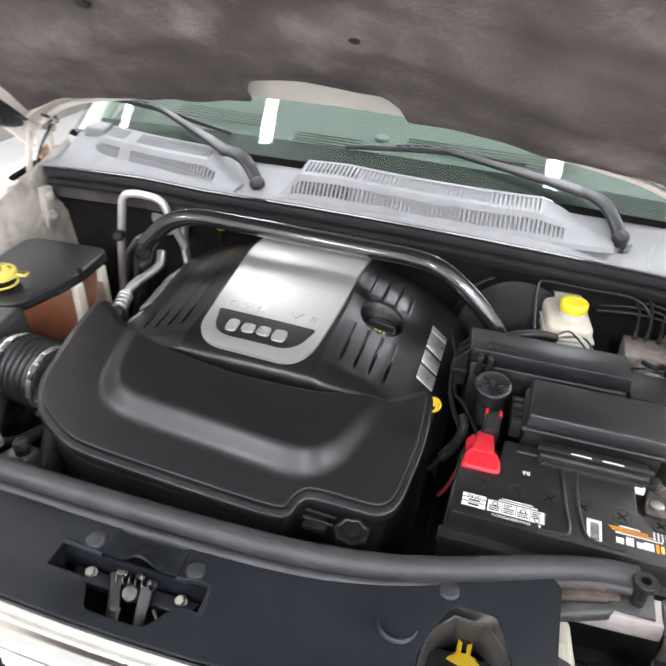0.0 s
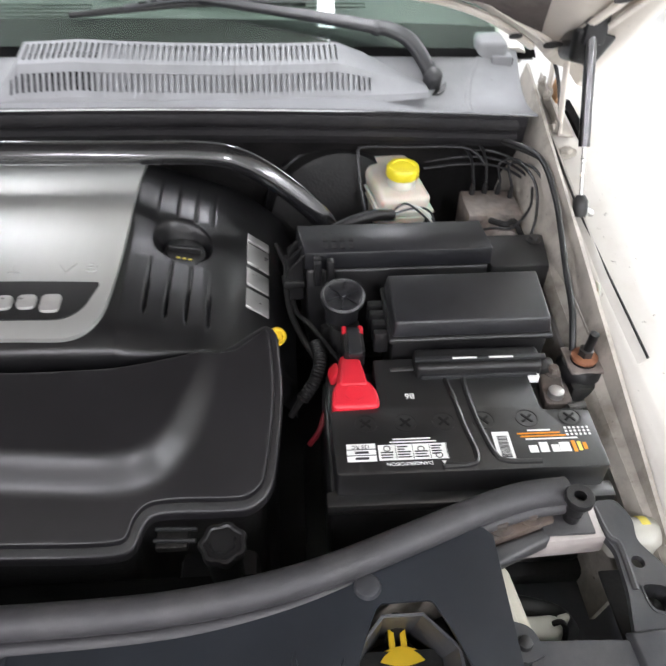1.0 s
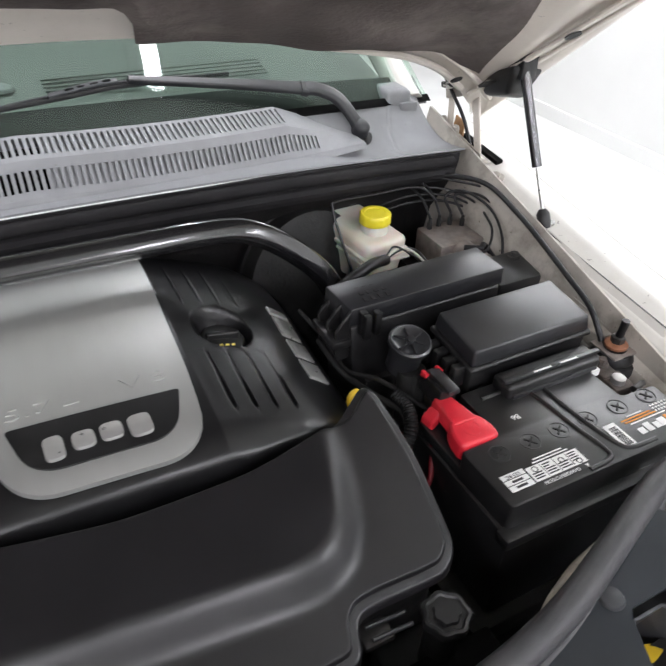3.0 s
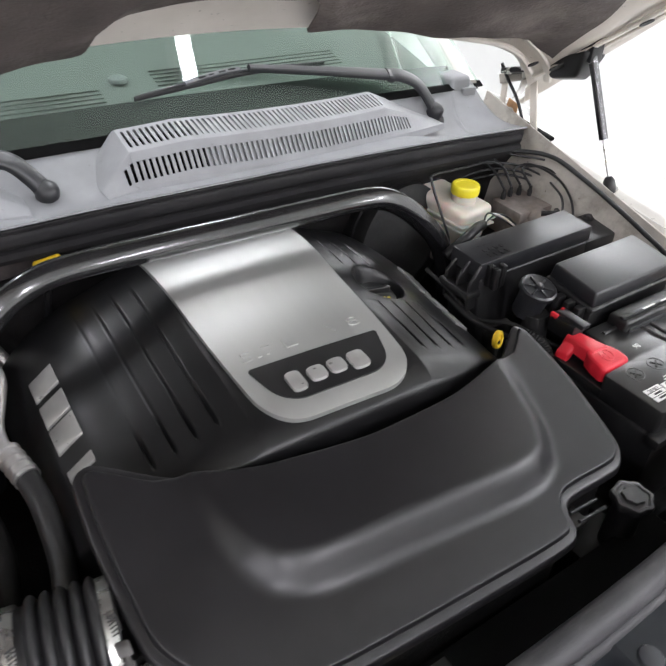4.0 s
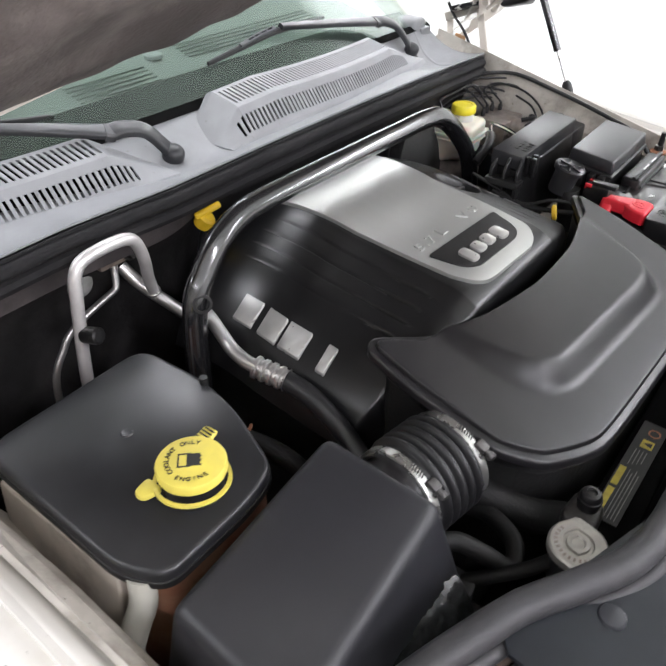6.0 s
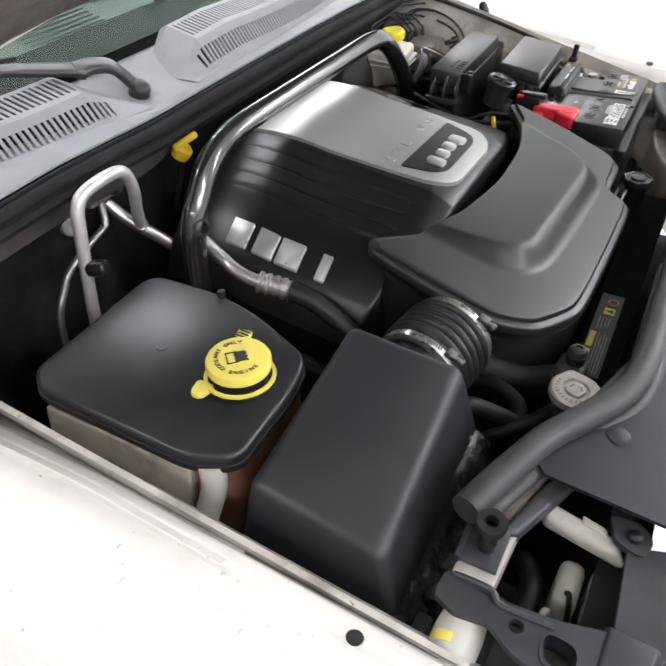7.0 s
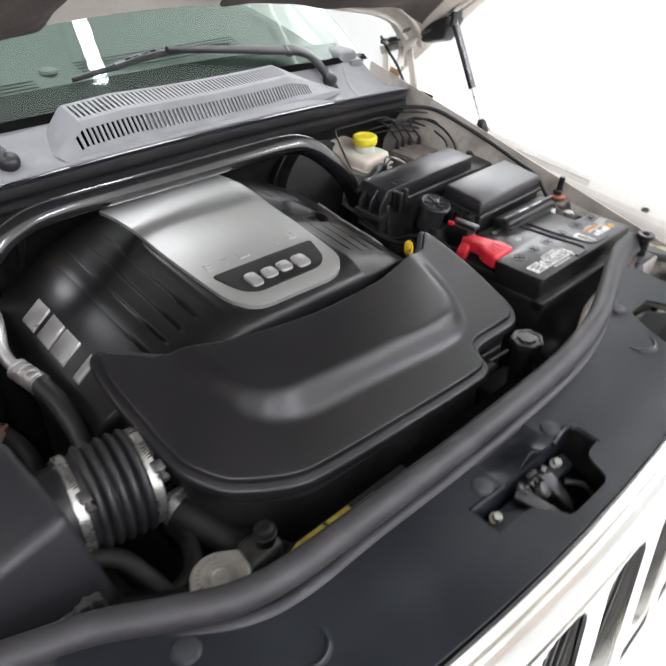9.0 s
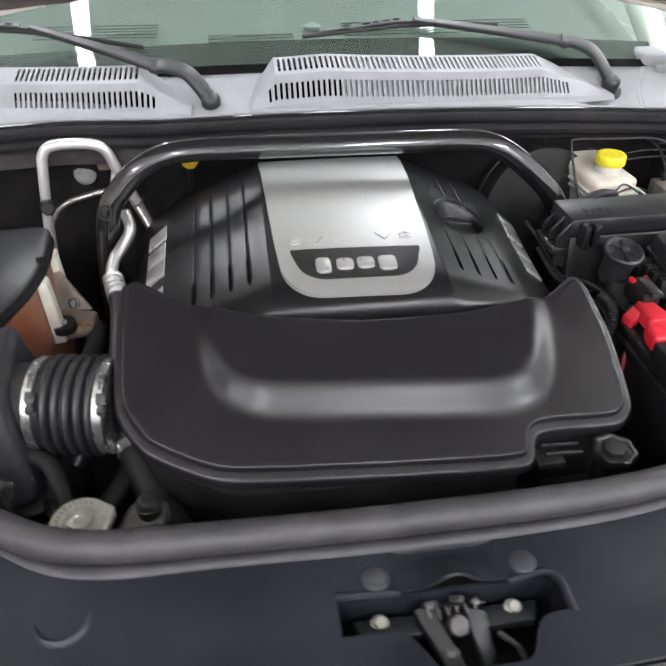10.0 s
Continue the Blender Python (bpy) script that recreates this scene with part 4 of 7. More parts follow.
RA = np.array([(p.x, p.y) for p in RIDGE])
RB = np.roll(RA, -1, axis=0)
def ridge_distance(p):
    q = np.array((p.x, p.y))
    d = RB - RA
    t = np.clip(((q - RA) * d).sum(1) / np.maximum((d * d).sum(1), 1e-12), 0, 1)
    near = float(np.sqrt((((RA + d * t[:, None]) - q) ** 2).sum(1)).min())
    return near if inside(p, RIDGE) else -near
def lid_z(x, y):
    """Height of the lid: a low outer plateau, a soft rise and a flatter crown."""
    d = ridge_distance(Vector((x, y)))
    k = max(0.0, min(1.0, 0.5 + d / 0.034))
    k = k * k * (3 - 2 * k)
    crown = 0.016 + 0.15 * (0.187 - y)
    plateau = 0.0062 + 0.020 * max(0.0, 0.10 - y) * 0.6
    return rim_z(x, y) + plateau + (crown - plateau) * k
bm = bmesh.new()
field = [inset(i, 0.0125) for i in range(len(R0))]
bm.faces.new([bm.verts.new((p.x, p.y, 0)) for p in field])
for k in range(1, 128):
    bmesh.ops.bisect_plane(bm, geom=bm.verts[:] + bm.edges[:] + bm.faces[:], plane_co=(-0.32 + 0.005 * k, 0, 0), plane_no=(1, 0, 0))
for k in range(1, 58):
    bmesh.ops.bisect_plane(bm, geom=bm.verts[:] + bm.edges[:] + bm.faces[:], plane_co=(0, -0.005 + 0.005 * k, 0), plane_no=(0, 1, 0))
for v in bm.verts:
    v.co.z = lid_z(v.co.x, v.co.y)
edge = [e for e in bm.edges if e.is_boundary]
FA = np.array([(p.x, p.y) for p in field])
def outward(co):
    i = int(((FA - np.array((co.x, co.y))) ** 2).sum(1).argmin())
    o = R0[i] - field[i]
    return Vector((o.x, o.y, 0)).normalized()
for out, down in ((0.0014, 0.0007), (0.0012, 0.0022), (0.0010, 0.0052)):
    ret = bmesh.ops.extrude_edge_only(bm, edges=edge)
    fresh = [v for v in ret["geom"] if isinstance(v, bmesh.types.BMVert)]
    edge = [e for e in ret["geom"] if isinstance(e, bmesh.types.BMEdge)]
    for v in fresh:
        v.co += outward(v.co) * out * 0.7 - Vector((0, 0, down * 0.8))
# the lower rim round the lid, rolled over at its outer edge
rim = bmesh.new()
rings = []
for d, h in ((0.016, -0.006), (0.0118, 0.0004), (0.0100, 0.0002), (0.0032, -0.0002), (0.0012, -0.0012), (0.0, -0.0042), (0.0, -0.0115), (0.016, -0.0125), (0.018, -0.03)):
    ring = []
    for i in range(len(R0)):
        p = inset(i, d)
        ring.append(rim.verts.new((p.x, p.y, rim_z(p.x, p.y) + h + (0.012 * max(0.0, min(1.0, (0.25 - abs(p.x)) / 0.03)) if p.y > 0.175 and d > 0.011 and h < 0 else 0))))
    rings.append(ring)
for a, b in zip(rings[:-1], rings[1:]):
    for i in range(len(a)):
        j = (i + 1) % len(a)
        rim.faces.new((a[i], a[j], b[j], b[i]))
part("lid", bm, M["intake"], intake, angle=50)
part("lid_rim", rim, M["intake"], intake, angle=50)
# box coloured near black for the shadow below the rim
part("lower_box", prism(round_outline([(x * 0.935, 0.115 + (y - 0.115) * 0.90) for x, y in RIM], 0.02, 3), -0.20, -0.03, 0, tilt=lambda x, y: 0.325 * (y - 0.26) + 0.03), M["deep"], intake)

# ---------------------------------------------------------------- radiator shield, seal, latch and grille
def shield_z(x, y):
    z = -0.047 + 0.08 * (y + 0.137) + 0.05 * x * x
    edge = -0.198 + 0.15 * x * x
    if y < edge:
        z += 0.16 * (edge - y)
    return z
def front_y(x):
    return -0.246 + 0.15 * x * x
shield = thing("radiator_shield", (0, -0.15, -0.06), "black plastic radiator shield panel held by push pins", "radiator shield")
def strip_panel(x0, x1, back, front, n):
    """A panel between two lines, bent along the shield's crease."""
    def f(u, v):
        x = x0 + (x1 - x0) * u
        ya, yb = back(x), front(x)
        edge = -0.198 + 0.15 * x * x
        if yb < edge - 0.012 and edge < ya - 0.012:
            y = ya + (edge - ya) * v / 0.7 if v < 0.7 else edge + (yb - edge) * (v - 0.7) / 0.3
        else:
            y = ya + (yb - ya) * v
        return (x, y, shield_z(x, y))
    return sheet(f, n, 10, 0.004)
def back_line(x):
    a = abs(x)
    return -0.072 + (0.0 if a < 0.28 else 0.30 * (a - 0.28)) - (0.020 * max(0, (a - 0.485) / 0.027) ** 2 if a > 0.485 else 0)
def front_line(x):
    a = abs(x)
    return front_y(x) + (0.0 if a < 0.46 else (a - 0.46) * 0.35)
part("panel", strip_panel(-0.514, -0.100, back_line, front_line, 30), M["shield"], shield, angle=10)
part("panel", strip_panel(0.106, 0.364, back_line, front_line, 20), M["shield"], shield, angle=10)
part("panel_bridge", strip_panel(-0.100, -0.042, back_line, lambda x: -0.151, 6), M["shield"], shield, angle=10)
part("panel_bridge", strip_panel(0.058, 0.106, back_line, lambda x: -0.152, 6), M["shield"], shield, angle=10)
part("front_strip", strip_panel(-0.100, 0.106, lambda x: -0.187 - 0.042 / (1 + (abs(x - 0.018) / 0.050) ** 10), front_line, 60), M["shield"], shield, angle=10)
part("panel", strip_panel(0.364, 0.470, back_line, lambda x: -0.084 - 5.5 * max(0, abs(x - 0.418) - 0.024) ** 1.25, 20), M["shield"], shield, angle=10)
part("panel", strip_panel(0.470, 0.514, back_line, lambda x: front_line(x) + 0.03, 6), M["shield"], shield, angle=10)
part("panel", strip_panel(0.364, 0.470, lambda x: -0.205, front_line, 8), M["shield"], shield, angle=10)
def centre_f(u, v):
    x, y = -0.044 + 0.105 * u, -0.072 - 0.080 * v
    hump = 0.016 * math.exp(-((x - 0.010) / 0.018) ** 2) * max(0, (v - 0.45) / 0.55) ** 2
    return (x, y, shield_z(x, y) + 0.0025 - 0.010 * math.exp(-((v - 0.5) / 0.28) ** 2) * (1 - abs(2 * u - 1) ** 4) + hump)
part("centre_panel", sheet(centre_f, 40, 30, 0.003), M["shield"], shield)
for px, py in ((-0.420, -0.081), (0.079, -0.137), (-0.062, -0.137), (0.384, -0.068)):
    part("push_pin", push_pin((px, py, shield_z(px, py) + 0.002), 0.0135), M["trayplastic"], shield)
for px, py in ((-0.338, -0.143), (0.335, -0.128)):
    zp = shield_z(px, py)
    part("dimple_ring", lathe([(0.0265, -0.001), (0.0250, 0.0030), (0.0225, 0.0046), (0.0205, 0.0040), (0.0188, 0.0004)], (px, py, zp), (0, 0.08, 1), 32), M["shield"], shield)
    part("dimple_floor", lathe([(0.0195, 0.0006), (0.012, 0.0004), (0.0, 0.0003)], (px, py, zp), (0, 0.08, 1), 28), M["shield"], shield)
def clip_block(pts, z):
    return hexa([(x, y, z) for x, y in pts], [(x, y, z - 0.020) for x, y in pts], 0.002)
part("square_clip", clip_block([(-0.484, -0.153), (-0.446, -0.157), (-0.450, -0.185), (-0.487, -0.182)], -0.029), M["deep"], shield)
part("square_clip", clip_block([(-0.522, -0.160), (-0.490, -0.156), (-0.492, -0.190), (-0.522, -0.196)], -0.032), M["deep"], shield)
part("push_pin", push_pin((-0.462, -0.197, -0.036), 0.011), M["shield"], shield)
# raised lips behind the latch opening
part("latch_lip", tube([(-0.100, -0.149, shield_z(-0.1, -0.149) + 0.002), (-0.042, -0.152, shield_z(-0.04, -0.152) + 0.002)], 0.004, 1, 8), M["shield"], shield)
part("latch_lip", tube([(0.060, -0.153, shield_z(0.058, -0.153) + 0.002), (0.104, -0.150, shield_z(0.1, -0.15) + 0.002), (0.110, -0.190, shield_z(0.1, -0.19) + 0.002)], 0.004, 4, 8), M["shield"], shield)

latch = thing("hood_latch", (0.0, -0.175, -0.10), "greasy steel hood latch with two hex bolts in the shield opening", "hood latch")
part("pocket", box(-0.112, 0.117, -0.240, -0.146, -0.138, -0.131, 0.002), M["deep"], latch)
part("pocket_wall", box(-0.106, 0.112, -0.148, -0.143, -0.135, -0.058, 0.001), M["shield"], latch)
for x0, y0 in ((-0.112, -0.215), (0.112, -0.215)):
    part("pocket_wall", box(x0, x0 + 0.005, y0, -0.143, -0.135, -0.056, 0.001), M["deep"], latch)
part("pocket_wall", box(-0.112, 0.117, -0.240, -0.236, -0.135, -0.060, 0.001), M["deep"], latch)
part("back_plate", hexa([(-0.085, -0.155, -0.078), (0.092, -0.155, -0.078), (0.085, -0.175, -0.080), (-0.078, -0.175, -0.080)], [(-0.085, -0.155, -0.09), (0.092, -0.155, -0.09), (0.085, -0.175, -0.09), (-0.078, -0.175, -0.09)], 0.002), M["shield"], latch)
for bx in (-0.060, 0.068):
    part("hex_bolt", hex_bolt((bx, -0.160, -0.080), 0.0065, 0.007, (0, -0.35, 1), 1.35), M["wornmetal"], latch, "bright hex bolt")
part("lever", hexa([(-0.030, -0.160, -0.062), (-0.012, -0.158, -0.058), (0.012, -0.215, -0.085), (-0.004, -0.220, -0.088)], [(-0.030, -0.160, -0.072), (-0.012, -0.158, -0.068), (0.012, -0.215, -0.095), (-0.004, -0.220, -0.098)], 0.003), M["black"], latch)
part("lever", hexa([(0.016, -0.163, -0.060), (0.036, -0.170, -0.060), (0.040, -0.205, -0.088), (0.026, -0.212, -0.090)], [(0.016, -0.163, -0.072), (0.036, -0.170, -0.072), (0.040, -0.205, -0.098), (0.026, -0.212, -0.100)], 0.003), M["black"], latch)
part("catch", lathe([(0.009, -0.006), (0.011, 0.0), (0.009, 0.006), (0.0, 0.008)], (0.008, -0.176, -0.070), (0.2, -0.6, 0.8), 16), M["dull"], latch)
part("spring", tube([(-0.020 + 0.0022 * k, -0.163 + 0.006 * math.cos(k * 1.57), -0.066 + 0.006 * math.sin(k * 1.57)) for k in range(26)], 0.0014, 3, 6), M["dull"], latch)
for bx, by, bz, turn in ((-0.014, -0.158, -0.062, 20), (0.012, -0.157, -0.060, -35), (0.030, -0.160, -0.062, 50), (-0.002, -0.196, -0.080, 10)):
    part("bent_tab", moved(box(-0.007, 0.007, -0.0035, 0.0035, -0.003, 0.004, 0.0012), Matrix.Translation((bx, by, bz)) @ pose(0, 0, 0, 25, turn, turn)), M["dull"], latch, "scuffed steel tab")
part("cable", tube([(0.045, -0.185, -0.075), (0.06, -0.20, -0.078), (0.066, -0.215, -0.09)], 0.003, 5, 8), M["dull"], latch)

# rubber seal round the radiator
SEAL = [(-0.592, 0.030), (-0.56, 0.020), (-0.515, 0.004), (-0.465, -0.016), (-0.415, -0.046), (-0.36, -0.075), (-0.30, -0.087), (-0.20, -0.090), (-0.05, -0.092), (0.10, -0.090), (0.20, -0.085), (0.28, -0.073), (0.35, -0.055), (0.44, -0.022), (0.51, 0.004), (0.56, 0.018), (0.603, 0.022)]
rseal = thing("radiator_seal", (0, -0.09, -0.04), "black rubber bulb seal curving along the radiator", "rubber seal")
part("bulb", tube([(x, y, -0.020) for x, y in SEAL], 0.0157, 5, 16), M["rubber"], rseal)
part("foot_flange", tube([(x, y - 0.011 - 0.005 * max(0.0, min(1.0, (-x - 0.22) / 0.1)), -0.044 + 0.045 * x * x) for x, y in SEAL], 0.0095, 5, 12, flat=0.9), M["rubber"], rseal)

# grille shell
grl = thing("front_grille", (0, -0.28, -0.25), "chrome front grille with seven upright slots", "front grille")
GX = 0.455
def grille_top(u, v):
    x = -GX + 2 * GX * u
    y0 = front_y(x)
    prof = [(0.006, -0.053), (0.001, -0.0495), (-0.006, -0.0465), (-0.014, -0.050), (-0.016, -0.056), (-0.022, -0.052), (-0.030, -0.052), (-0.038, -0.055), (-0.044, -0.066)]
    k = v * (len(prof) - 1)
    i = min(int(k), len(prof) - 2)
    a = k - i
    return (x, y0 - 0.001 + prof[i][0] * (1 - a) + prof[i + 1][0] * a, prof[i][1] * (1 - a) + prof[i + 1][1] * a + 0.05 * x * x * (1 - v))
part("top_trim", sheet(grille_top, 50, 32, 0.002), M["chrome"], grl, "bright chrome top trim", angle=25)
bm = bmesh.new()
xs = sorted(set([-GX, GX] + [round(c * 0.128 + o, 4) for c in range(-3, 4) for o in (-0.042, -0.039, -0.033, -0.022, 0.022, 0.033, 0.039, 0.042)]))
zs = [-0.065, -0.070, -0.074, -0.082, -0.092, -0.36, -0.40]
g = [[bm.verts.new((x, front_y(x) - 0.047 - 0.06 * (-0.065 - z), z)) for z in zs] for x in xs]
for i in range(len(xs) - 1):
    xm = (xs[i] + xs[i + 1]) / 2
    d = abs(xm - round(xm / 0.128) * 0.128)
    for j in range(len(zs) - 1):
        zm = (zs[j] + zs[j + 1]) / 2
        if d < 0.042 and -0.36 < zm < (-0.070 if d < 0.022 else -0.074 if d < 0.033 else -0.082 if d < 0.039 else -0.092):
            continue
        bm.faces.new((g[i][j], g[i][j + 1], g[i + 1][j + 1], g[i + 1][j]))
bmesh.ops.recalc_face_normals(bm, faces=bm.faces)
bmesh.ops.solidify(bm, geom=bm.faces[:], thickness=0.004)
part("face", bm, M["chrome"], grl, "chrome face with slots", angle=25)
for c in range(-3, 4):
    cx = c * 0.128
    y0 = front_y(cx) - 0.045
    for sd in (-1, 1):
        part("slot_wall", hexa([(cx + sd * 0.0420, y0 + 0.002, -0.088), (cx + sd * 0.0440, y0 + 0.002, -0.088), (cx + sd * 0.0440, y0 + 0.060, -0.088), (cx + sd * 0.0420, y0 + 0.060, -0.088)],
                               [(cx + sd * 0.0420, y0 - 0.014, -0.36), (cx + sd * 0.0440, y0 - 0.014, -0.36), (cx + sd * 0.0440, y0 + 0.060, -0.36), (cx + sd * 0.0420, y0 + 0.060, -0.36)]), M["chrome"], grl, smooth=False)
    for o in (-0.030, -0.010, 0.010, 0.030):
        part("slot_blade", box(cx + o - 0.0035, cx + o + 0.0035, y0 + 0.010, y0 + 0.055, -0.37, -0.085, 0.001), M["black"], grl)
    part("slot_foot", box(cx - 0.042, cx + 0.042, y0 - 0.010, y0 + 0.05, -0.366, -0.356, 0.002), M["chrome"], grl)
part("backing", sheet(lambda u, v: (-0.45 + 0.9 * u, front_y(-0.45 + 0.9 * u) + 0.012, -0.070 - 0.35 * v), 24, 2, 0.004), M["deep"], grl)
def bumper_f(u, v):
    x = -0.80 + 1.60 * u
    a = v * 2.0
    return (x, -0.30 + 0.30 * x * x - 0.09 * math.sin(a) + 0.02, -0.40 - 0.30 * v)
bumper = thing("bumper", (0, -0.30, -0.70), "white painted front bumper below the grille", "bumper")
part("cover", sheet(bumper_f, 40, 12, 0.004), M["paint"], bumper)
part("top_step", sheet(lambda u, v: Vector(bumper_f(u, 0.0)) + Vector((0, 0.05 * v, 0.004 - 0.004 * v)), 40, 2, 0.003), M["paint"], bumper)
part("lower_lip", tube([bumper_f(k / 20, 1.0) for k in range(21)], 0.010, 2, 10), M["trayplastic"], bumper, "black lower lip")

# headlamps: pale lens hood beside the grille
def headlamp(s):
    th = thing("headlamp", (s * 0.57, -0.2, -0.2), "white headlamp surround beside the chrome grille", "headlamp", "headlamps")
    def f(u, v):
        x = 0.462 + 0.24 * u
        y0 = front_y(0.462) + 0.006 + (x - 0.462) * 0.23
        prof = [(-0.006, -0.064), (-0.010, -0.050), (-0.016, -0.045), (-0.026, -0.049), (-0.040, -0.066), (-0.052, -0.11), (-0.058, -0.22), (-0.055, -0.36)]
        k = v * (len(prof) - 1)
        i = min(int(k), len(prof) - 2)
        a = k - i
        return (s * x, y0 + prof[i][0] * (1 - a) + prof[i + 1][0] * a, prof[i][1] * (1 - a) + prof[i + 1][1] * a - 0.01 * u)
    part("surround", sheet(f, 16, 28, 0.003), M["paint"], th)
    part("end_cap", box(min(s * 0.455, s * 0.461), max(s * 0.455, s * 0.461), -0.262, -0.228, -0.36, -0.058, 0.002), M["lamp"], th)
    part("housing", lathe([(0.085, -0.14), (0.09, -0.02), (0.07, 0.02), (0.04, 0.04)], (s * 0.575, -0.135, -0.22), (0, 1, 0), 28), M["lamp"], th, "pale grey lamp housing")
    part("adjuster", box(min(s * 0.532, s * 0.592), max(s * 0.532, s * 0.592), -0.093, -0.066, -0.20, -0.104, 0.010, 3, taper=0.08), M["lamp"], th)
    part("lamp_shell", box(min(s * 0.527, s * 0.588), max(s * 0.527, s * 0.588), -0.128, -0.098, -0.20, -0.116, 0.006, 3, taper=0.05), M["lamp"], th)
    part("socket_tab", hexa([(s * 0.590, -0.064, -0.118), (s * 0.604, -0.060, -0.120), (s * 0.606, -0.066, -0.120), (s * 0.592, -0.072, -0.118)], [(s * 0.588, -0.060, -0.19), (s * 0.606, -0.056, -0.19), (s * 0.608, -0.070, -0.19), (s * 0.590, -0.076, -0.19)], 0.003), M["lamp"], th)
    part("wire", tube([(s * 0.578, -0.080, -0.103), (s * 0.584, -0.082, -0.096), (s * 0.590, -0.085, -0.106), (s * 0.594, -0.088, -0.13)], 0.003, 6, 8), M["deep"], th)
    part("well", box(min(s * 0.515, s * 0.78), max(s * 0.515, s * 0.78), -0.20, 0.03, -0.24, -0.23), M["trayplastic"], th)
    part("well_rib", tube([(s * 0.53, -0.03, -0.15), (s * 0.56, -0.045, -0.135), (s * 0.60, -0.05, -0.15), (s * 0.63, -0.045, -0.20)], 0.012, 6, 12), M["black"], th, "black moulded hump in the well")
    part("well_side", box(min(s * 0.735, s * 0.742), max(s * 0.735, s * 0.742), -0.17, 0.03, -0.29, -0.10), M["deep"], th)
    return th
headlamp(-1), headlamp(1)

# black headlamp carriers with their holes, one on each side
def carrier(s):
    th = thing("headlamp_carrier", (s * 0.66, -0.05, -0.06), "dusty black plastic carrier frame with round and oval holes", "carrier", "headlamp carriers")
    def ring(cx, cy, rx, ry, z, n=20):
        return [(cx + rx * math.cos(2 * math.pi * k / n), cy + ry * math.sin(2 * math.pi * k / n)) for k in range(n)]
    def holed(outline, holes, z0, z1):
        cu = bpy.data.curves.new("plate", "CURVE")
        cu.dimensions, cu.fill_mode, cu.extrude = "2D", "BOTH", (z1 - z0) / 2
        for pts in (outline, *holes):
            sp = cu.splines.new("POLY")
            sp.points.add(len(pts) - 1)
            for q, (x, y) in zip(sp.points, pts):
                q.co = (x, y, 0, 1)
            sp.use_cyclic_u = True
        ob = bpy.data.objects.new("plate", cu)
        scene.collection.objects.link(ob)
        me = bpy.data.meshes.new_from_object(ob.evaluated_get(bpy.context.evaluated_depsgraph_get()))
        b = bmesh.new()
        b.from_mesh(me)
        bpy.data.objects.remove(ob)
        bpy.data.curves.remove(cu)
        bpy.data.meshes.remove(me)
        bmesh.ops.translate(b, vec=(0, 0, (z0 + z1) / 2), verts=b.verts)
        bmesh.ops.remove_doubles(b, verts=b.verts[:], dist=0.00005)
        bmesh.ops.recalc_face_normals(b, faces=b.faces[:])
        return b
    X = lambda pts: [(s * x, y) for x, y in pts]
    arm = X(round_outline([(0.640, 0.028), (0.668, 0.030), (0.678, 0.005), (0.672, -0.022), (0.690, -0.050), (0.700, -0.105), (0.706, -0.148), (0.634, -0.164), (0.630, -0.125), (0.642, -0.077), (0.646, -0.030), (0.637, -0.010)], 0.008, 3))
    square = round_outline([(0.657, -0.069), (0.659, -0.097), (0.684, -0.101), (0.684, -0.073)], 0.009, 3)
    part("side_arm", holed(arm, [ring(s * 0.664, -0.0455, 0.0068, 0.0068, 0), X(square)], -0.058, -0.050), M["trayplastic"], th, smooth=False)
    part("hole_collar", holed(X(round_outline([(0.655, -0.066), (0.657, -0.1), (0.687, -0.104), (0.687, -0.070)], 0.010, 3)), [X(square)], -0.075, -0.0488), M["trayplastic"], th, smooth=False)
    part("arm_ridge", tube([(s * 0.641, 0.020, -0.051), (s * 0.643, -0.015, -0.048), (s * 0.652, -0.028, -0.0495), (s * 0.650, -0.075, -0.051)], 0.0038, 6, 8), M["trayplastic"], th)
    # added black sheet below the holes, so they look dark against the floor
    part("hole_backing", box(min(s * 0.640, s * 0.700), max(s * 0.640, s * 0.700), -0.165, -0.030, -0.098, -0.092, 0.002), M["deep"], th)
    front = X(round_outline([(0.536, -0.118), (0.516, -0.176), (0.560, -0.182), (0.638, -0.164), (0.634, -0.150), (0.628, -0.122), (0.585, -0.120)], 0.006, 3))
    part("front_plate", holed(front, [], -0.060, -0.053), M["trayplastic"], th, smooth=False)
    part("step", hexa([(s * 0.628, -0.118, -0.046), (s * 0.668, -0.116, -0.047), (s * 0.672, -0.152, -0.047), (s * 0.630, -0.158, -0.046)], [(s * 0.624, -0.114, -0.056), (s * 0.672, -0.112, -0.056), (s * 0.676, -0.156, -0.056), (s * 0.626, -0.162, -0.056)], 0.002, 2), M["trayplastic"], th)
    part("lower_ledge", box(min(s * 0.672, s * 0.706), max(s * 0.672, s * 0.706), -0.148, -0.108, -0.054, -0.047, 0.002), M["trayplastic"], th)
    part("front_rib", tube([(s * 0.505, -0.190, -0.060), (s * 0.60, -0.169, -0.058), (s * 0.70, -0.147, -0.058)], 0.0045, 4, 8), M["trayplastic"], th)
    part("inner_tab", holed(X(round_outline([(0.508, -0.095), (0.536, -0.105), (0.545, -0.132), (0.522, -0.140), (0.505, -0.125)], 0.008, 3)), [], -0.058, -0.050), M["trayplastic"], th, smooth=False)
    part("filler_panel", holed(X([(0.440, -0.198), (0.470, -0.170), (0.520, -0.170), (0.640, -0.158), (0.702, -0.144), (0.702, -0.160), (0.462, -0.217), (0.440, -0.220)]), [], -0.074, -0.066), M["trayplastic"], th, smooth=False)
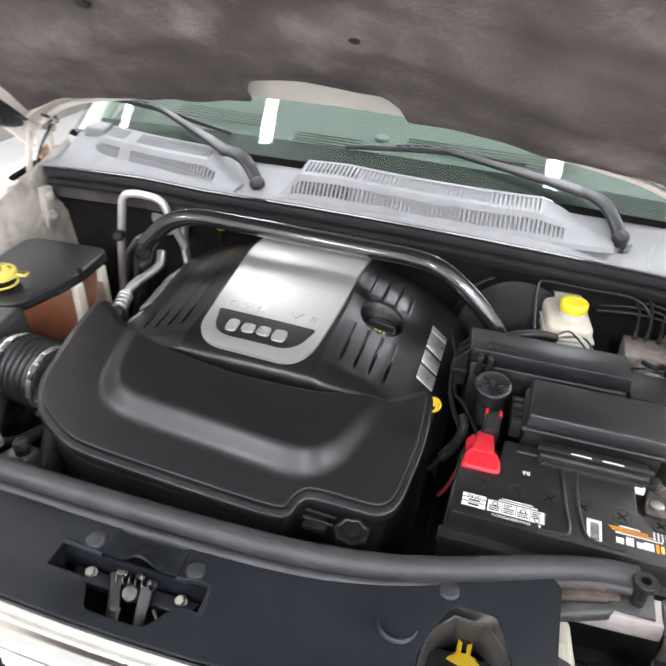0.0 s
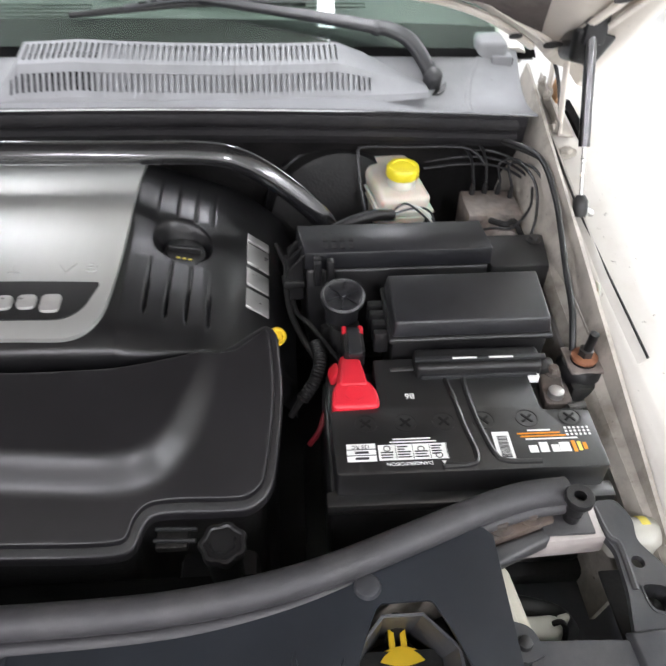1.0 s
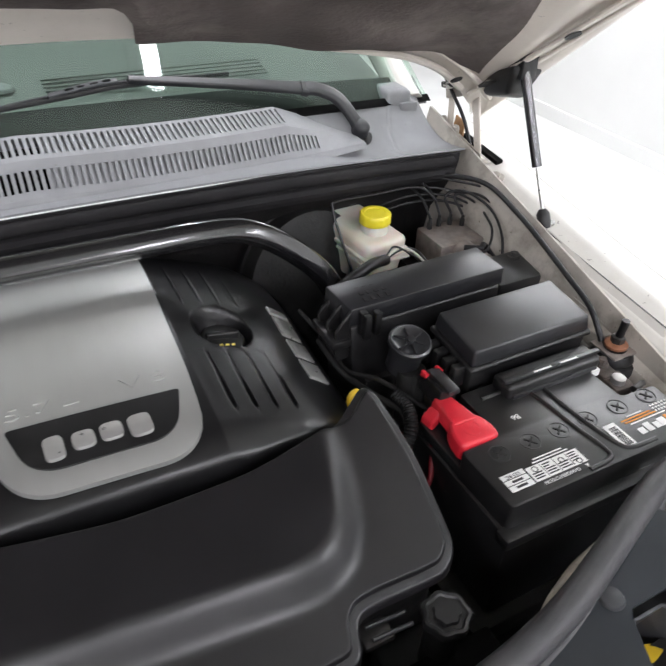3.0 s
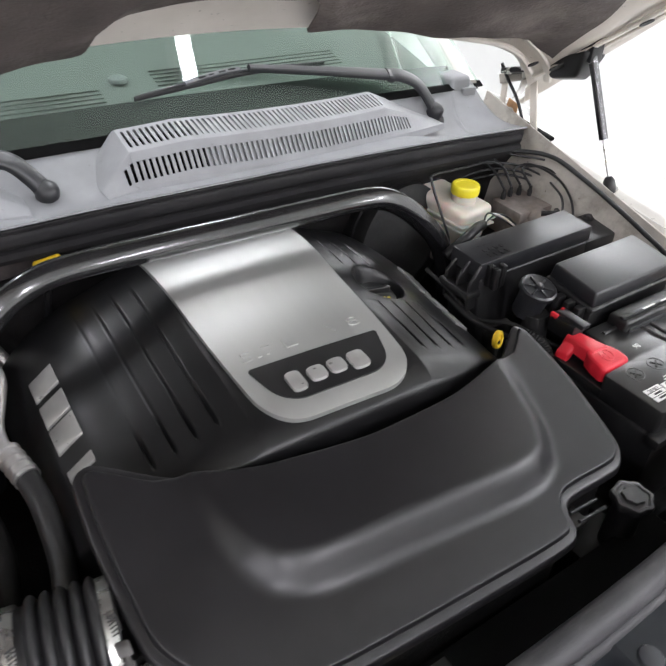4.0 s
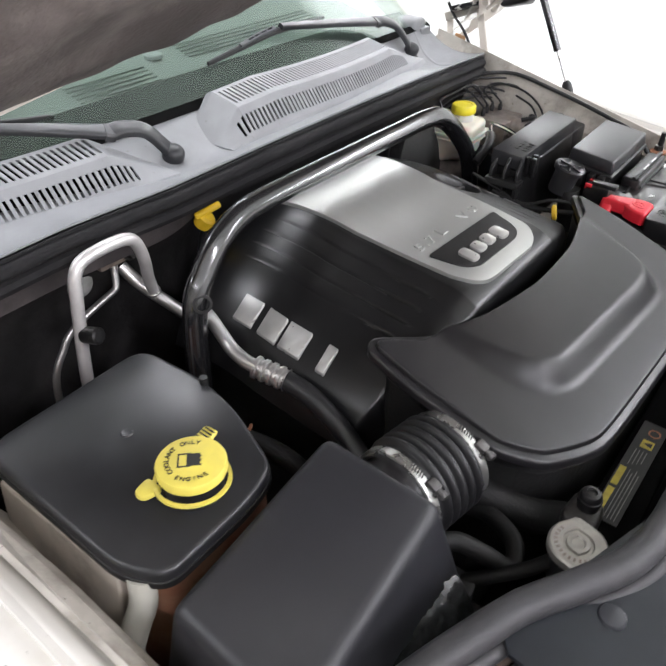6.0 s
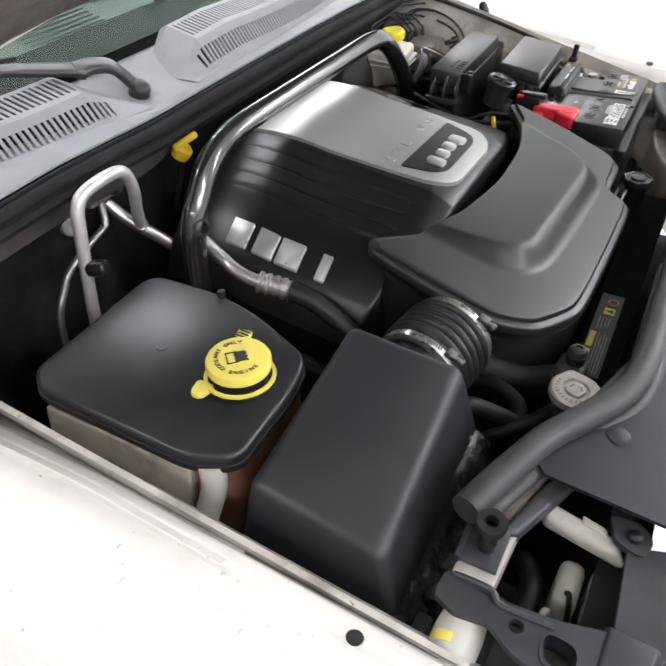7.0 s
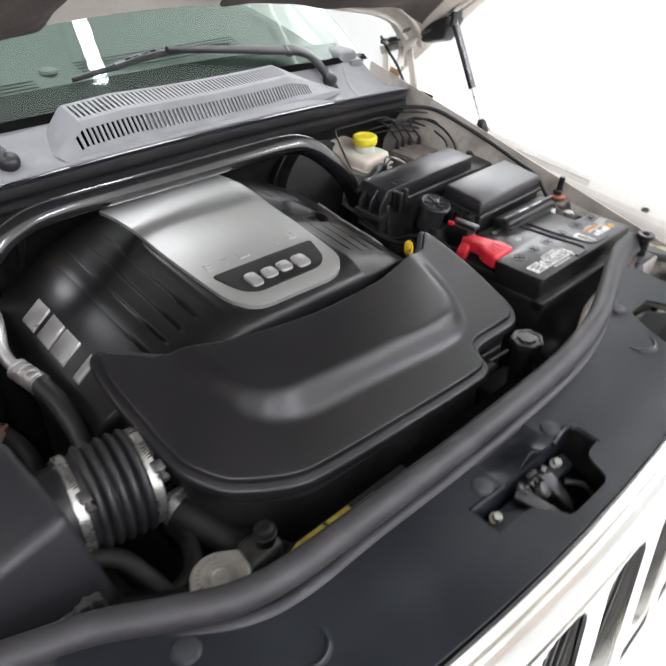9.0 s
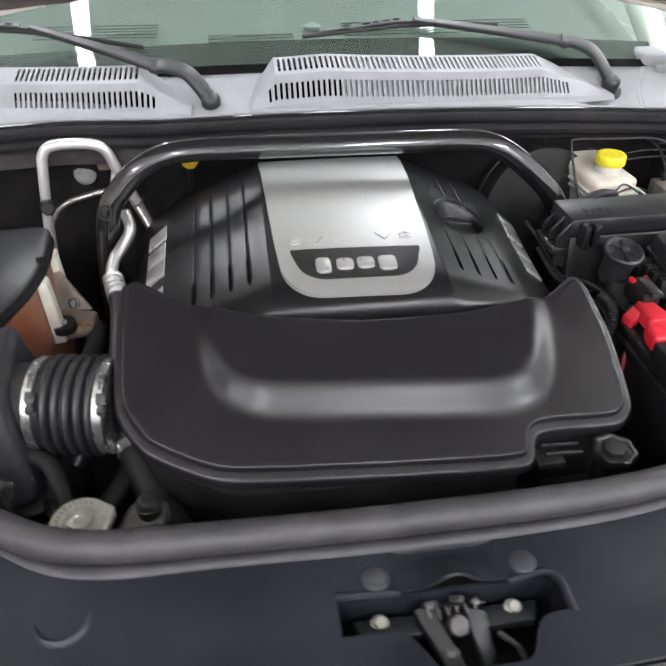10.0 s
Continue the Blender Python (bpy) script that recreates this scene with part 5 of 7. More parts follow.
    part("tab_pin", push_pin((s * 0.5255, -0.1215, -0.050), 0.0075), M["black"], th)
    return th
carrier(-1), carrier(1)

# rusty bracket, pale crossbar and bushing at each end of the seal
def corner(s):
    th = thing("radiator_bracket", (s * 0.57, 0.0, -0.06), "rusty radiator bracket with two bolts and a pale steel bar", "bracket", "radiator brackets")
    def rail(pts, w, z0, z1, m, nm, lab=""):
        (x0, y0), (x1, y1) = pts
        d = Vector((x1 - x0, y1 - y0)).normalized()
        n = Vector((-d.y, d.x)) * w / 2
        q = [(x0 + n.x, y0 + n.y), (x1 + n.x, y1 + n.y), (x1 - n.x, y1 - n.y), (x0 - n.x, y0 - n.y)]
        part(nm, hexa([(x, y, z1) for x, y in q], [(x, y, z0) for x, y in q], 0.003, 2), m, th, lab)
    rail([(s * 0.485, -0.018), (s * 0.585, 0.012)], 0.028, -0.070, -0.036, M["rust"], "rusty_plate", "rust-stained steel plate")
    part("black_plate", hexa([(s * 0.482, -0.036, -0.042), (s * 0.584, -0.003, -0.041), (s * 0.580, -0.020, -0.043), (s * 0.478, -0.062, -0.046)], [(s * 0.482, -0.036, -0.060), (s * 0.584, -0.003, -0.060), (s * 0.580, -0.020, -0.062), (s * 0.478, -0.062, -0.062)], 0.005, 3), M["trayplastic"], th, "black plate beside the rusty one")
    rail([(s * 0.530, -0.003), (s * 0.642, 0.003)], 0.040, -0.078, -0.0475, M["barpaint"], "steel_bar", "pale pinkish steel bar")
    part("end_sleeve", lathe([(0.020, -0.01), (0.0225, 0.01), (0.0225, 0.06), (0.019, 0.066)], (s * 0.668, -0.002, -0.078), (s, 0.05, -0.10), 28), M["lamp"], th, "cream bar end with a yellow paint mark")
    part("paint_mark", sheet(lambda u, v: (s * (0.690 + 0.010 * u), -0.0010 + 0.0230 * math.sin(0.1 + 0.9 * v), -0.0810 + 0.0230 * math.cos(0.1 + 0.9 * v)), 2, 8, 0.0006), M["pale"], th, "smeared yellow paint mark")
    part("cross_arm", hexa([(s * 0.510, -0.032, -0.056), (s * 0.533, -0.036, -0.059), (s * 0.546, -0.122, -0.064), (s * 0.523, -0.110, -0.060)], [(s * 0.510, -0.032, -0.080), (s * 0.533, -0.036, -0.080), (s * 0.546, -0.122, -0.084), (s * 0.523, -0.110, -0.084)], 0.008, 4), M["lamp"], th, "cream painted steel arm")
    part("arm_tab", hexa([(s * 0.516, -0.072, -0.0560), (s * 0.525, -0.074, -0.0570), (s * 0.529, -0.098, -0.0590), (s * 0.520, -0.096, -0.0580)], [(s * 0.516, -0.072, -0.062), (s * 0.526, -0.074, -0.062), (s * 0.530, -0.100, -0.064), (s * 0.520, -0.098, -0.064)], 0.002), M["lamp"], th)
    part("foot_plate", box(min(s * 0.574, s * 0.629), max(s * 0.574, s * 0.629), -0.015, 0.026, -0.046, -0.0415, 0.001), M["trayplastic"], th)
    part("plate_edge", box(min(s * 0.574, s * 0.629), max(s * 0.574, s * 0.629), 0.020, 0.026, -0.060, -0.0395, 0.001), M["trayplastic"], th)
    part("bushing", lathe([(0.0085, -0.040), (0.0085, -0.030), (0.0095, -0.028), (0.0085, -0.025), (0.0095, -0.022), (0.0085, -0.018), (0.0105, -0.010), (0.0150, -0.007), (0.0155, -0.002), (0.0145, 0.0005), (0.0065, 0.0005), (0.006, -0.010), (0.0, -0.010)], (s * 0.607, 0.002, 0.0), (0, 0, 1), 12), M["black"], th, "black rubber bushing with a hole")
    for bx, by in ((0.528, -0.004), (0.562, 0.006)):
        part("rusty_bolt", hex_bolt((s * bx, by, -0.037), 0.010, 0.009, (0, 0, 1), 1.5), M["rust"], th, "rusty bolt head")
    return th
corner(-1), corner(1)

# washer filler in the shield's pocket
washer = thing("washer_filler", (0.416, -0.14, -0.09), "yellow washer fluid cap in a smoked black filler neck", "washer cap")
part("neck", sheet(lambda u, v: (0.416 + (0.054 - 0.004 * v) * math.sin(-1.9 + 3.8 * u) * (1 - 0.12 * v), -0.150 + 0.026 * v + 0.066 * math.cos(-1.9 + 3.8 * u) * (1 - 0.02 * v), -0.045 - 0.10 * v), 5, 3, 0.003), M["smoke"], washer, "smoked black faceted funnel", smooth=False)
part("pocket_floor", box(0.365, 0.467, -0.215, -0.070, -0.165, -0.158, 0.002), M["deep"], washer)
part("cap", lathe([(0.036, -0.025), (0.037, -0.004), (0.035, 0.002), (0.030, 0.004), (0.0, 0.005)], (0.418, -0.130, -0.106), (0, -0.1, 1), 32), M["yellow"], washer, "yellow cap")
for o in (-0.006, 0.006):
    part("strap", box(0.416 + o - 0.003, 0.416 + o + 0.003, -0.100, -0.070, -0.108, -0.102, 0.001), M["yellow"], washer)
part("strap_end", box(0.407, 0.425, -0.075, -0.068, -0.108, -0.102, 0.001), M["yellow"], washer)
part("cap_mark", tube([(0.416 + 0.020 * math.cos(radians(a)), -0.142 + 0.013 * math.sin(radians(a)), -0.1002) for a in range(20, 161, 20)] + [(0.402, -0.144, -0.1002), (0.416, -0.148, -0.1002), (0.430, -0.144, -0.1002), (0.4348, -0.1375, -0.1002)], 0.0012, 2, 6), M["ink"], washer, "black windscreen symbol")
part("cap_mark", tube([(0.416, -0.138, -0.1002), (0.416, -0.122, -0.1002)], 0.001, 1, 6), M["ink"], washer)
part("hinge_post", tube([(0.416, -0.078, -0.125), (0.417, -0.070, -0.098)], 0.010, 2, 12), M["deep"], washer)

# ---------------------------------------------------------------- radiator cap, filler neck, steering pump cap, label, hoses
rad = thing("radiator_filler", (-0.334, -0.018, -0.08), "worn aluminium radiator pressure cap with stamped rings", "radiator filler")
part("cap", lathe([(0.0275, -0.010), (0.0305, -0.007), (0.0305, 0.002), (0.028, 0.004), (0.0165, 0.004), (0.0155, 0.0015), (0.0125, 0.0015), (0.0115, 0.0045), (0.008, 0.0048), (0.0065, 0.003), (0.0, 0.003)], (-0.344, -0.024, -0.056), (0, 0, 1), 40, wobble=lambda a: 1 + 0.16 * max(0, math.cos(2 * (a - 0.4))) ** 8), M["wornmetal"], rad, angle=25)
part("neck", lathe([(0.024, -0.05), (0.024, -0.012), (0.028, -0.010)], (-0.344, -0.024, -0.056), (0, 0, 1), 28), M["black"], rad)
for k in range(14):
    a = 1.2 + k * 0.24
    part("stamped_mark", moved(box(-0.0012, 0.0012, -0.002, 0.002, 0, 0.0007), Matrix.Translation((-0.344 + 0.0225 * math.cos(a), -0.024 + 0.0225 * math.sin(a), -0.0522)) @ pose(0, 0, 0, 0, 0, math.degrees(a) - 90)), M["absgrey"], rad)
bleed = thing("bleeder_valve", (-0.277, -0.011, -0.08), "black bleeder screw on a cast housing beside the radiator cap", "valve")
part("screw", lathe([(0.012, -0.022), (0.0125, -0.004), (0.010, 0.0), (0.006, 0.001), (0.0055, -0.001), (0.0, -0.001)], (-0.277, -0.011, -0.046), (0, 0, 1), 20), M["black"], bleed)
part("screw_ring", lathe([(0.0135, -0.012), (0.0135, -0.008), (0.012, -0.007)], (-0.277, -0.011, -0.046), (0, 0, 1), 20), M["black"], bleed)
part("casting", hexa([(-0.315, -0.030, -0.070), (-0.262, -0.028, -0.066), (-0.258, 0.008, -0.066), (-0.300, 0.012, -0.070)], [(-0.315, -0.030, -0.10), (-0.262, -0.028, -0.10), (-0.258, 0.008, -0.10), (-0.300, 0.012, -0.10)], 0.009, 3), M["dull"], bleed)
psc = thing("steering_pump_cap", (0.242, 0.0, -0.08), "black lobed steering fluid cap on its neck", "fluid cap")
part("cap", lathe([(0.0235, -0.010), (0.025, -0.003), (0.0235, 0.001), (0.020, 0.0015), (0.018, -0.0005), (0.0135, -0.0005), (0.0125, 0.003), (0.0, 0.0035)], (0.242, 0.0, -0.053), (0, 0, 1), 56, wobble=lambda a: 1 + 0.06 * math.cos(7 * a)), M["black"], psc)
part("neck", lathe([(0.019, -0.085), (0.018, -0.010)], (0.242, 0.0, -0.050), (0, 0, 1), 24), M["black"], psc)
part("reservoir", box(0.185, 0.275, -0.03, 0.045, -0.26, -0.135, 0.012), M["black"], psc)
part("bracket", box(0.165, 0.200, 0.018, 0.045, -0.098, -0.088, 0.003), M["dull"], psc, "greasy metal bracket")
for k in range(2):
    part("rail", tube([(0.168, 0.028 - 0.014 * k, -0.066), (0.212, 0.026 - 0.014 * k, -0.066)], 0.0025, 1, 8), M["lid"], psc)

shroud = thing("fan_shroud", (0, -0.03, -0.15), "black radiator fan shroud with a yellow and black warning label", "fan shroud")
part("top", box(-0.38, 0.30, -0.062, -0.004, -0.150, -0.1085, 0.004), M["gap"], shroud)
lab = part("warning_label", box(-0.250, -0.052, -0.043, -0.011, -0.1083, -0.1073), M["ink"], shroud, "black and yellow warning label")
for x0, x1, y0, y1 in ((-0.246, -0.194, -0.021, -0.013), (-0.188, -0.152, -0.021, -0.013), (-0.105, -0.089, -0.036, -0.021)):
    part("yellow_field", box(x0, x1, y0, y1, -0.1072, -0.1067), M["oldyellow"], lab, "yellow printed field")
bm = bmesh.new()
bm.faces.new([bm.verts.new(p) for p in ((-0.102, -0.034, -0.1064), (-0.092, -0.034, -0.1064), (-0.097, -0.023, -0.1064))])
part("triangle", bm, M["ink"], lab)
part("red_ring", lathe([(0.008, 0), (0.008, 0.0006), (0.006, 0.0006), (0.006, 0)], (-0.072, -0.030, -0.1072), (0, 0, 1), 20, caps=False), M["copper"], lab)
for k in range(4):
    part("print_bar", box(-0.244, -0.152 - 0.006 * (k % 2), -0.0260 - 0.0040 * k, -0.0250 - 0.0040 * k, -0.1072, -0.1067), M["faded"], lab)
for k in range(4):
    part("print_bar", box(-0.145 + 0.003 * k, -0.112, -0.0200 - 0.0045 * k, -0.0189 - 0.0045 * k, -0.1072, -0.1067), M["faded"], lab)

def hose(name, pts, r, label, mat="hose", n=8):
    th = part(name, tube(pts, r, n, 14), M[mat])
    return tagged(th, label, "hose")
hose("radiator_hose", [(-0.315, 0.135, -0.09), (-0.300, 0.095, -0.105), (-0.280, 0.05, -0.125), (-0.262, 0.015, -0.125), (-0.25, -0.02, -0.12)], 0.021, "thick black radiator hose", "darkhose")
hose("coolant_hose", [(-0.47, 0.10, -0.085), (-0.43, 0.100, -0.075), (-0.400, 0.085, -0.080), (-0.385, 0.055, -0.095), (-0.372, 0.030, -0.11), (-0.340, 0.040, -0.11), (-0.322, 0.075, -0.11), (-0.318, 0.12, -0.12)], 0.0105, "bent black coolant hose", "darkhose")
hose("overflow_hose", [(-0.47, 0.135, -0.10), (-0.42, 0.085, -0.13), (-0.38, 0.02, -0.10), (-0.345, -0.010, -0.088)], 0.008, "thin black overflow hose", "darkhose")
hose("vacuum_hose", [(0.312, 0.42, -0.03), (0.318, 0.36, -0.045), (0.334, 0.30, -0.045), (0.350, 0.255, -0.045), (0.340, 0.225, -0.06), (0.315, 0.21, -0.10)], 0.0045, "black hose curving behind the intake", "darkhose")
cor = thing("wiring_conduit", (0.345, 0.25, -0.05), "black corrugated wiring conduit beside the intake", "wiring")
line = smooth_path([(0.350, 0.275, -0.030), (0.355, 0.25, -0.036), (0.348, 0.228, -0.05), (0.330, 0.215, -0.075)], 14)
part("sleeve", tube(line, 0.010, 1, 12, raw=True, radii=[0.0090 if k % 2 else 0.0076 for k in range(len(line))]), M["darkhose"], cor)
hc = thing("hose_clip", (-0.305, 0.115, -0.075), "small steel hose clip", "clip")
part("band", lathe([(0.0225, -0.006), (0.0235, -0.006), (0.0235, 0.006), (0.0225, 0.006)], (-0.308, 0.118, -0.096), (0.3, -0.9, -0.35), 24, caps=False), M["steel"], hc)
part("ear", box(-0.320, -0.296, 0.112, 0.118, -0.072, -0.066, 0.001), M["steel"], hc)

# ---------------------------------------------------------------- air cleaner box and its bellows
abox = thing("air_cleaner_box", (-0.55, 0.15, -0.25), "matt black plastic air cleaner box", "air cleaner")
A, B, C, D = (-0.441, 0.228, 0.028), (-0.436, 0.090, 0.013), (-0.667, 0.081, -0.037), (-0.664, 0.230, -0.016)
lowr = [(-0.418, 0.240, -0.11), (-0.412, 0.060, -0.12), (-0.685, 0.050, -0.15), (-0.680, 0.245, -0.13)]
part("lid", hexa([A, B, C, D], lowr, 0.013, 4), M["airbox"], abox)
part("flange", prism(round_outline([(-0.405, 0.250), (-0.400, 0.048), (-0.690, 0.040), (-0.688, 0.252)], 0.02, 3), -0.128, -0.118, 0.002, tilt=lambda x, y: 0.12 * (x + 0.41)), M["black"], abox)
part("base", box(-0.685, -0.405, 0.045, 0.245, -0.36, -0.135, 0.01), M["deep"], abox)
for k in range(7):
    part("ribbed_edge", box(-0.672 + 0.038 * k, -0.650 + 0.038 * k, 0.030, 0.046, -0.36, -0.125, 0.002), M["deep"], abox)
def crinkle_f(u, v):
    x = -0.435 - 0.25 * u
    k = noise.noise(Vector((x * 45, v * 5, 1.0))) * 0.008 + noise.noise(Vector((x * 110, v * 13, 4.0))) * 0.005
    return (x, 0.066 - 0.046 * v + k, -0.080 - 0.03 * u - 0.02 * v - 0.07 * v * v + 0.6 * k)
part("crinkled_film", sheet(crinkle_f, 110, 30), M["crinkle"], abox, "wrinkled glossy black film", angle=25)
part("outlet", lathe([(0.050, -0.04), (0.050, 0.03)], (-0.432, 0.155, -0.045), (1, -0.08, 0.0), 36), M["intake"], abox)

bel = thing("intake_bellows", (-0.36, 0.15, -0.05), "black rubber intake bellows with two steel hose clamps", "intake hose")
axis = Vector((1, -0.16, 0.0)).normalized()
prof = []
for k in range(121):
    h = -0.005 + 0.098 * k / 120
    r = 0.054
    if 0.018 < h < 0.082:
        r = 0.0525 + 0.0085 * abs(math.sin((h - 0.018) / 0.064 * math.pi * 5.0)) ** 0.8
    prof.append((r, h))
part("bellows", lathe(prof, (-0.415, 0.156, -0.047), axis, 48, caps=False), M["hose"], bel, angle=80)
for h in (0.006, 0.086):
    c = Vector((-0.415, 0.156, -0.047)) + axis * h
    cl = part("clamp", lathe([(0.0555, -0.0052), (0.0575, -0.0052), (0.0575, 0.0052), (0.0555, 0.0052)], c, axis, 48), M["steel"], bel, "steel worm clamp", angle=25)
    th0 = 1.05
    up = Vector((0, -math.cos(th0), math.sin(th0)))
    s0 = c + up * 0.0595
    q = up.to_track_quat("Z", "X").to_matrix().to_4x4()
    tang = Vector((0, -math.sin(th0), -math.cos(th0)))
    basis = Matrix((axis, tang, up)).transposed().to_4x4()
    part("worm_housing", moved(box(-0.006, 0.006, 0.006, 0.020, -0.002, 0.005, 0.002), Matrix.Translation(s0 - up * 0.002) @ basis), M["dull"], cl)
    part("screw", moved(lathe([(0.0035, 0.018), (0.0035, 0.024), (0.0052, 0.024), (0.0052, 0.030), (0.003, 0.032), (0, 0.032)], (0, 0, 0.003), (0, 1, 0), 10), Matrix.Translation(s0 - up * 0.004) @ basis), M["dull"], cl)
    for k in range(6):
        aa = 0.82 + 0.055 * k
        d0 = (Vector((0, -math.cos(aa + 0.25), math.sin(aa + 0.25)))).normalized()
        part("thread_cut", moved(box(-0.0045, 0.0045, -0.0007, 0.0007, 0, 0.0004), Matrix.Translation(c + d0 * 0.0577) @ d0.to_track_quat("Z", "Y").to_matrix().to_4x4() @ pose(0, 0, 0, 0, 0, 15)), M["ink"], cl)

# ---------------------------------------------------------------- coolant reservoir
res = thing("coolant_reservoir", (-0.56, 0.38, -0.15), "coolant reservoir with a black lid, stained body and yellow cap", "coolant reservoir")
ROUT = [(-0.454, 0.515, 0.03), (-0.447, 0.415, 0.03), (-0.457, 0.350, 0.03), (-0.492, 0.258, 0.026), (-0.540, 0.249, 0.05), (-0.645, 0.252, 0.018), (-0.668, 0.296, 0.03), (-0.668, 0.505, 0.012), (-0.650, 0.528, 0.02)]
rz = lambda x, y: 0.03 * (y - 0.35) + 0.08 * (x + 0.55)
def shrink(pts, k):
    return [(-0.565 + (p[0] + 0.565) * k, 0.39 + (p[1] - 0.39) * k, p[2]) for p in pts]
part("lid", prism(round_outline(ROUT, n=6), -0.014, 0.0, 0.006, 3, tilt=rz), M["lid"], res)
part("lid_skirt", prism(round_outline(shrink(ROUT, 1.012), n=6), -0.022, -0.0135, 0.002, 2, tilt=rz), M["black"], res)
part("body", prism(round_outline(shrink(ROUT, 0.96), n=6), -0.22, -0.022, 0, tilt=rz), M["coolant"], res, "translucent tank stained reddish brown")
part("tank_face", hexa([(-0.672, 0.500, -0.032), (-0.668, 0.300, -0.032), (-0.655, 0.302, -0.032), (-0.658, 0.500, -0.032)], [(-0.690, 0.500, -0.2), (-0.686, 0.300, -0.2), (-0.655, 0.302, -0.2), (-0.658, 0.500, -0.2)], 0.004), M["tank"], res, "dusty pale tank side")
part("pale_strap", tube([(-0.656, 0.280, -0.028), (-0.662, 0.276, -0.055), (-0.674, 0.282, -0.09), (-0.688, 0.294, -0.15)], 0.014, 6, 12, flat=0.6), M["lamp"], res, "pale plastic strap")
for bx, by in ((-0.462, 0.475), (-0.458, 0.390)):
    part("side_lug", hexa([(bx, by - 0.014, -0.012), (bx + 0.014, by - 0.012, -0.014), (bx + 0.014, by + 0.012, -0.014), (bx, by + 0.014, -0.012)], [(bx + 0.004, by - 0.012, -0.12), (bx + 0.022, by - 0.010, -0.12), (bx + 0.022, by + 0.010, -0.12), (bx + 0.004, by + 0.012, -0.12)], 0.003), M["translucent"], res, "pale plastic lug")
part("lid_dimple", lathe([(0.007, 0.0), (0.006, 0.0015), (0.003, 0.0015), (0.0, 0.0005)], (-0.557, 0.417, rz(-0.557, 0.417)), (0, 0, 1), 18), M["lid"], res)
part("vent_tip", tube([(-0.452, 0.405, -0.004), (-0.452, 0.405, 0.018)], 0.005, 1, 10), M["black"], res)
capc = Vector((-0.561, 0.304, -0.004))
cap = part("cap", lathe([(0.0330, 0.0285), (0.0355, 0.029), (0.0358, 0.037), (0.0345, 0.0395), (0.030, 0.041), (0.0, 0.0415)], capc, (0, 0, 1), 44), M["pale"], res, "pale yellow pressure cap")
part("neck", lathe([(0.030, -0.005), (0.030, 0.031)], capc, (0, 0, 1), 32), M["black"], cap, "dark filler neck")
part("tether_ring", lathe([(0.0355, 0.0165), (0.0395, 0.0165), (0.0395, 0.0195), (0.0355, 0.0195), (0.0355, 0.0165)], capc + Vector((-0.004, -0.003, 0)), (0.06, 0.05, 1), 44, caps=False), M["pale"], cap)
part("tether_tab", prism(round_outline([(capc.x - 0.052, capc.y + 0.016), (capc.x - 0.052, capc.y + 0.030), (capc.x - 0.030, capc.y + 0.034), (capc.x - 0.030, capc.y + 0.010)], 0.007, 4), capc.z + 0.0145, capc.z + 0.0205, 0.002, 2), M["pale"], cap)
part("grip_tab", hexa([capc + Vector(p) for p in ((0.030, 0.008, 0.036), (0.052, 0.016, 0.034), (0.048, 0.032, 0.034), (0.024, 0.026, 0.036))], [capc + Vector(p) for p in ((0.030, 0.008, 0.028), (0.052, 0.016, 0.027), (0.048, 0.032, 0.027), (0.024, 0.026, 0.028))], 0.003), M["pale"], cap)
for k in range(5):
    part("grip_line", box(capc.x + 0.030 + 0.0045 * k, capc.x + 0.0315 + 0.0045 * k, capc.y + 0.013, capc.y + 0.027, capc.z + 0.0352, capc.z + 0.0362), M["ink"], cap)
pic = join(box(-0.004, 0.009, -0.008, 0.008, 0.0, 0.0006), box(-0.013, -0.0115, -0.009, 0.009, 0, 0.0006), box(-0.013, 0.0, -0.009, -0.0075, 0, 0.0006), box(-0.013, 0.0, 0.0075, 0.009, 0, 0.0006), box(0.009, 0.0105, -0.0085, -0.006, 0, 0.0006), box(0.009, 0.0105, -0.003, 0.0, 0, 0.0006), box(0.009, 0.0105, 0.003, 0.0055, 0, 0.0006))
part("pictogram", moved(pic, Matrix.Translation((capc.x, capc.y, capc.z + 0.0412)) @ pose(0, 0, 0, 0, 0, -45)), M["ink"], cap)
def around(words, r, a0, step, size, z, flip=1):
    bms = []
    for k, ch in enumerate(words):
        if ch == " ":
            continue
        a = a0 - flip * step * k
        bms.append(moved(writing(ch, size, 0.0003), Matrix.Translation((capc.x + r * math.cos(a), capc.y + r * math.sin(a), capc.z + z)) @ pose(0, 0, 0, 0, 0, math.degrees(a) - 90 * flip)))
    return join(*bms)
part("cap_text", around("COOLANT ONLY", 0.0235, radians(172), radians(13), 0.0072, 0.0418), M["ink"], cap, "black printed ring of words", smooth=False)
part("cap_text", around("ENGINE", 0.0255, radians(196), radians(13), 0.0068, 0.0418, -1), M["ink"], cap, smooth=False)

# bracket and bolt between the reservoir and the bellows
brk = thing("reservoir_bracket", (-0.44, 0.40, -0.11), "dusty tan bracket with a black bolt socket", "bracket")
part("plate", hexa([(-0.486, 0.440, -0.088), (-0.395, 0.436, -0.100), (-0.400, 0.392, -0.106), (-0.480, 0.372, -0.096)], [(-0.486, 0.440, -0.12), (-0.395, 0.436, -0.12), (-0.400, 0.392, -0.12), (-0.480, 0.372, -0.12)], 0.006), M["tanbracket"], brk)
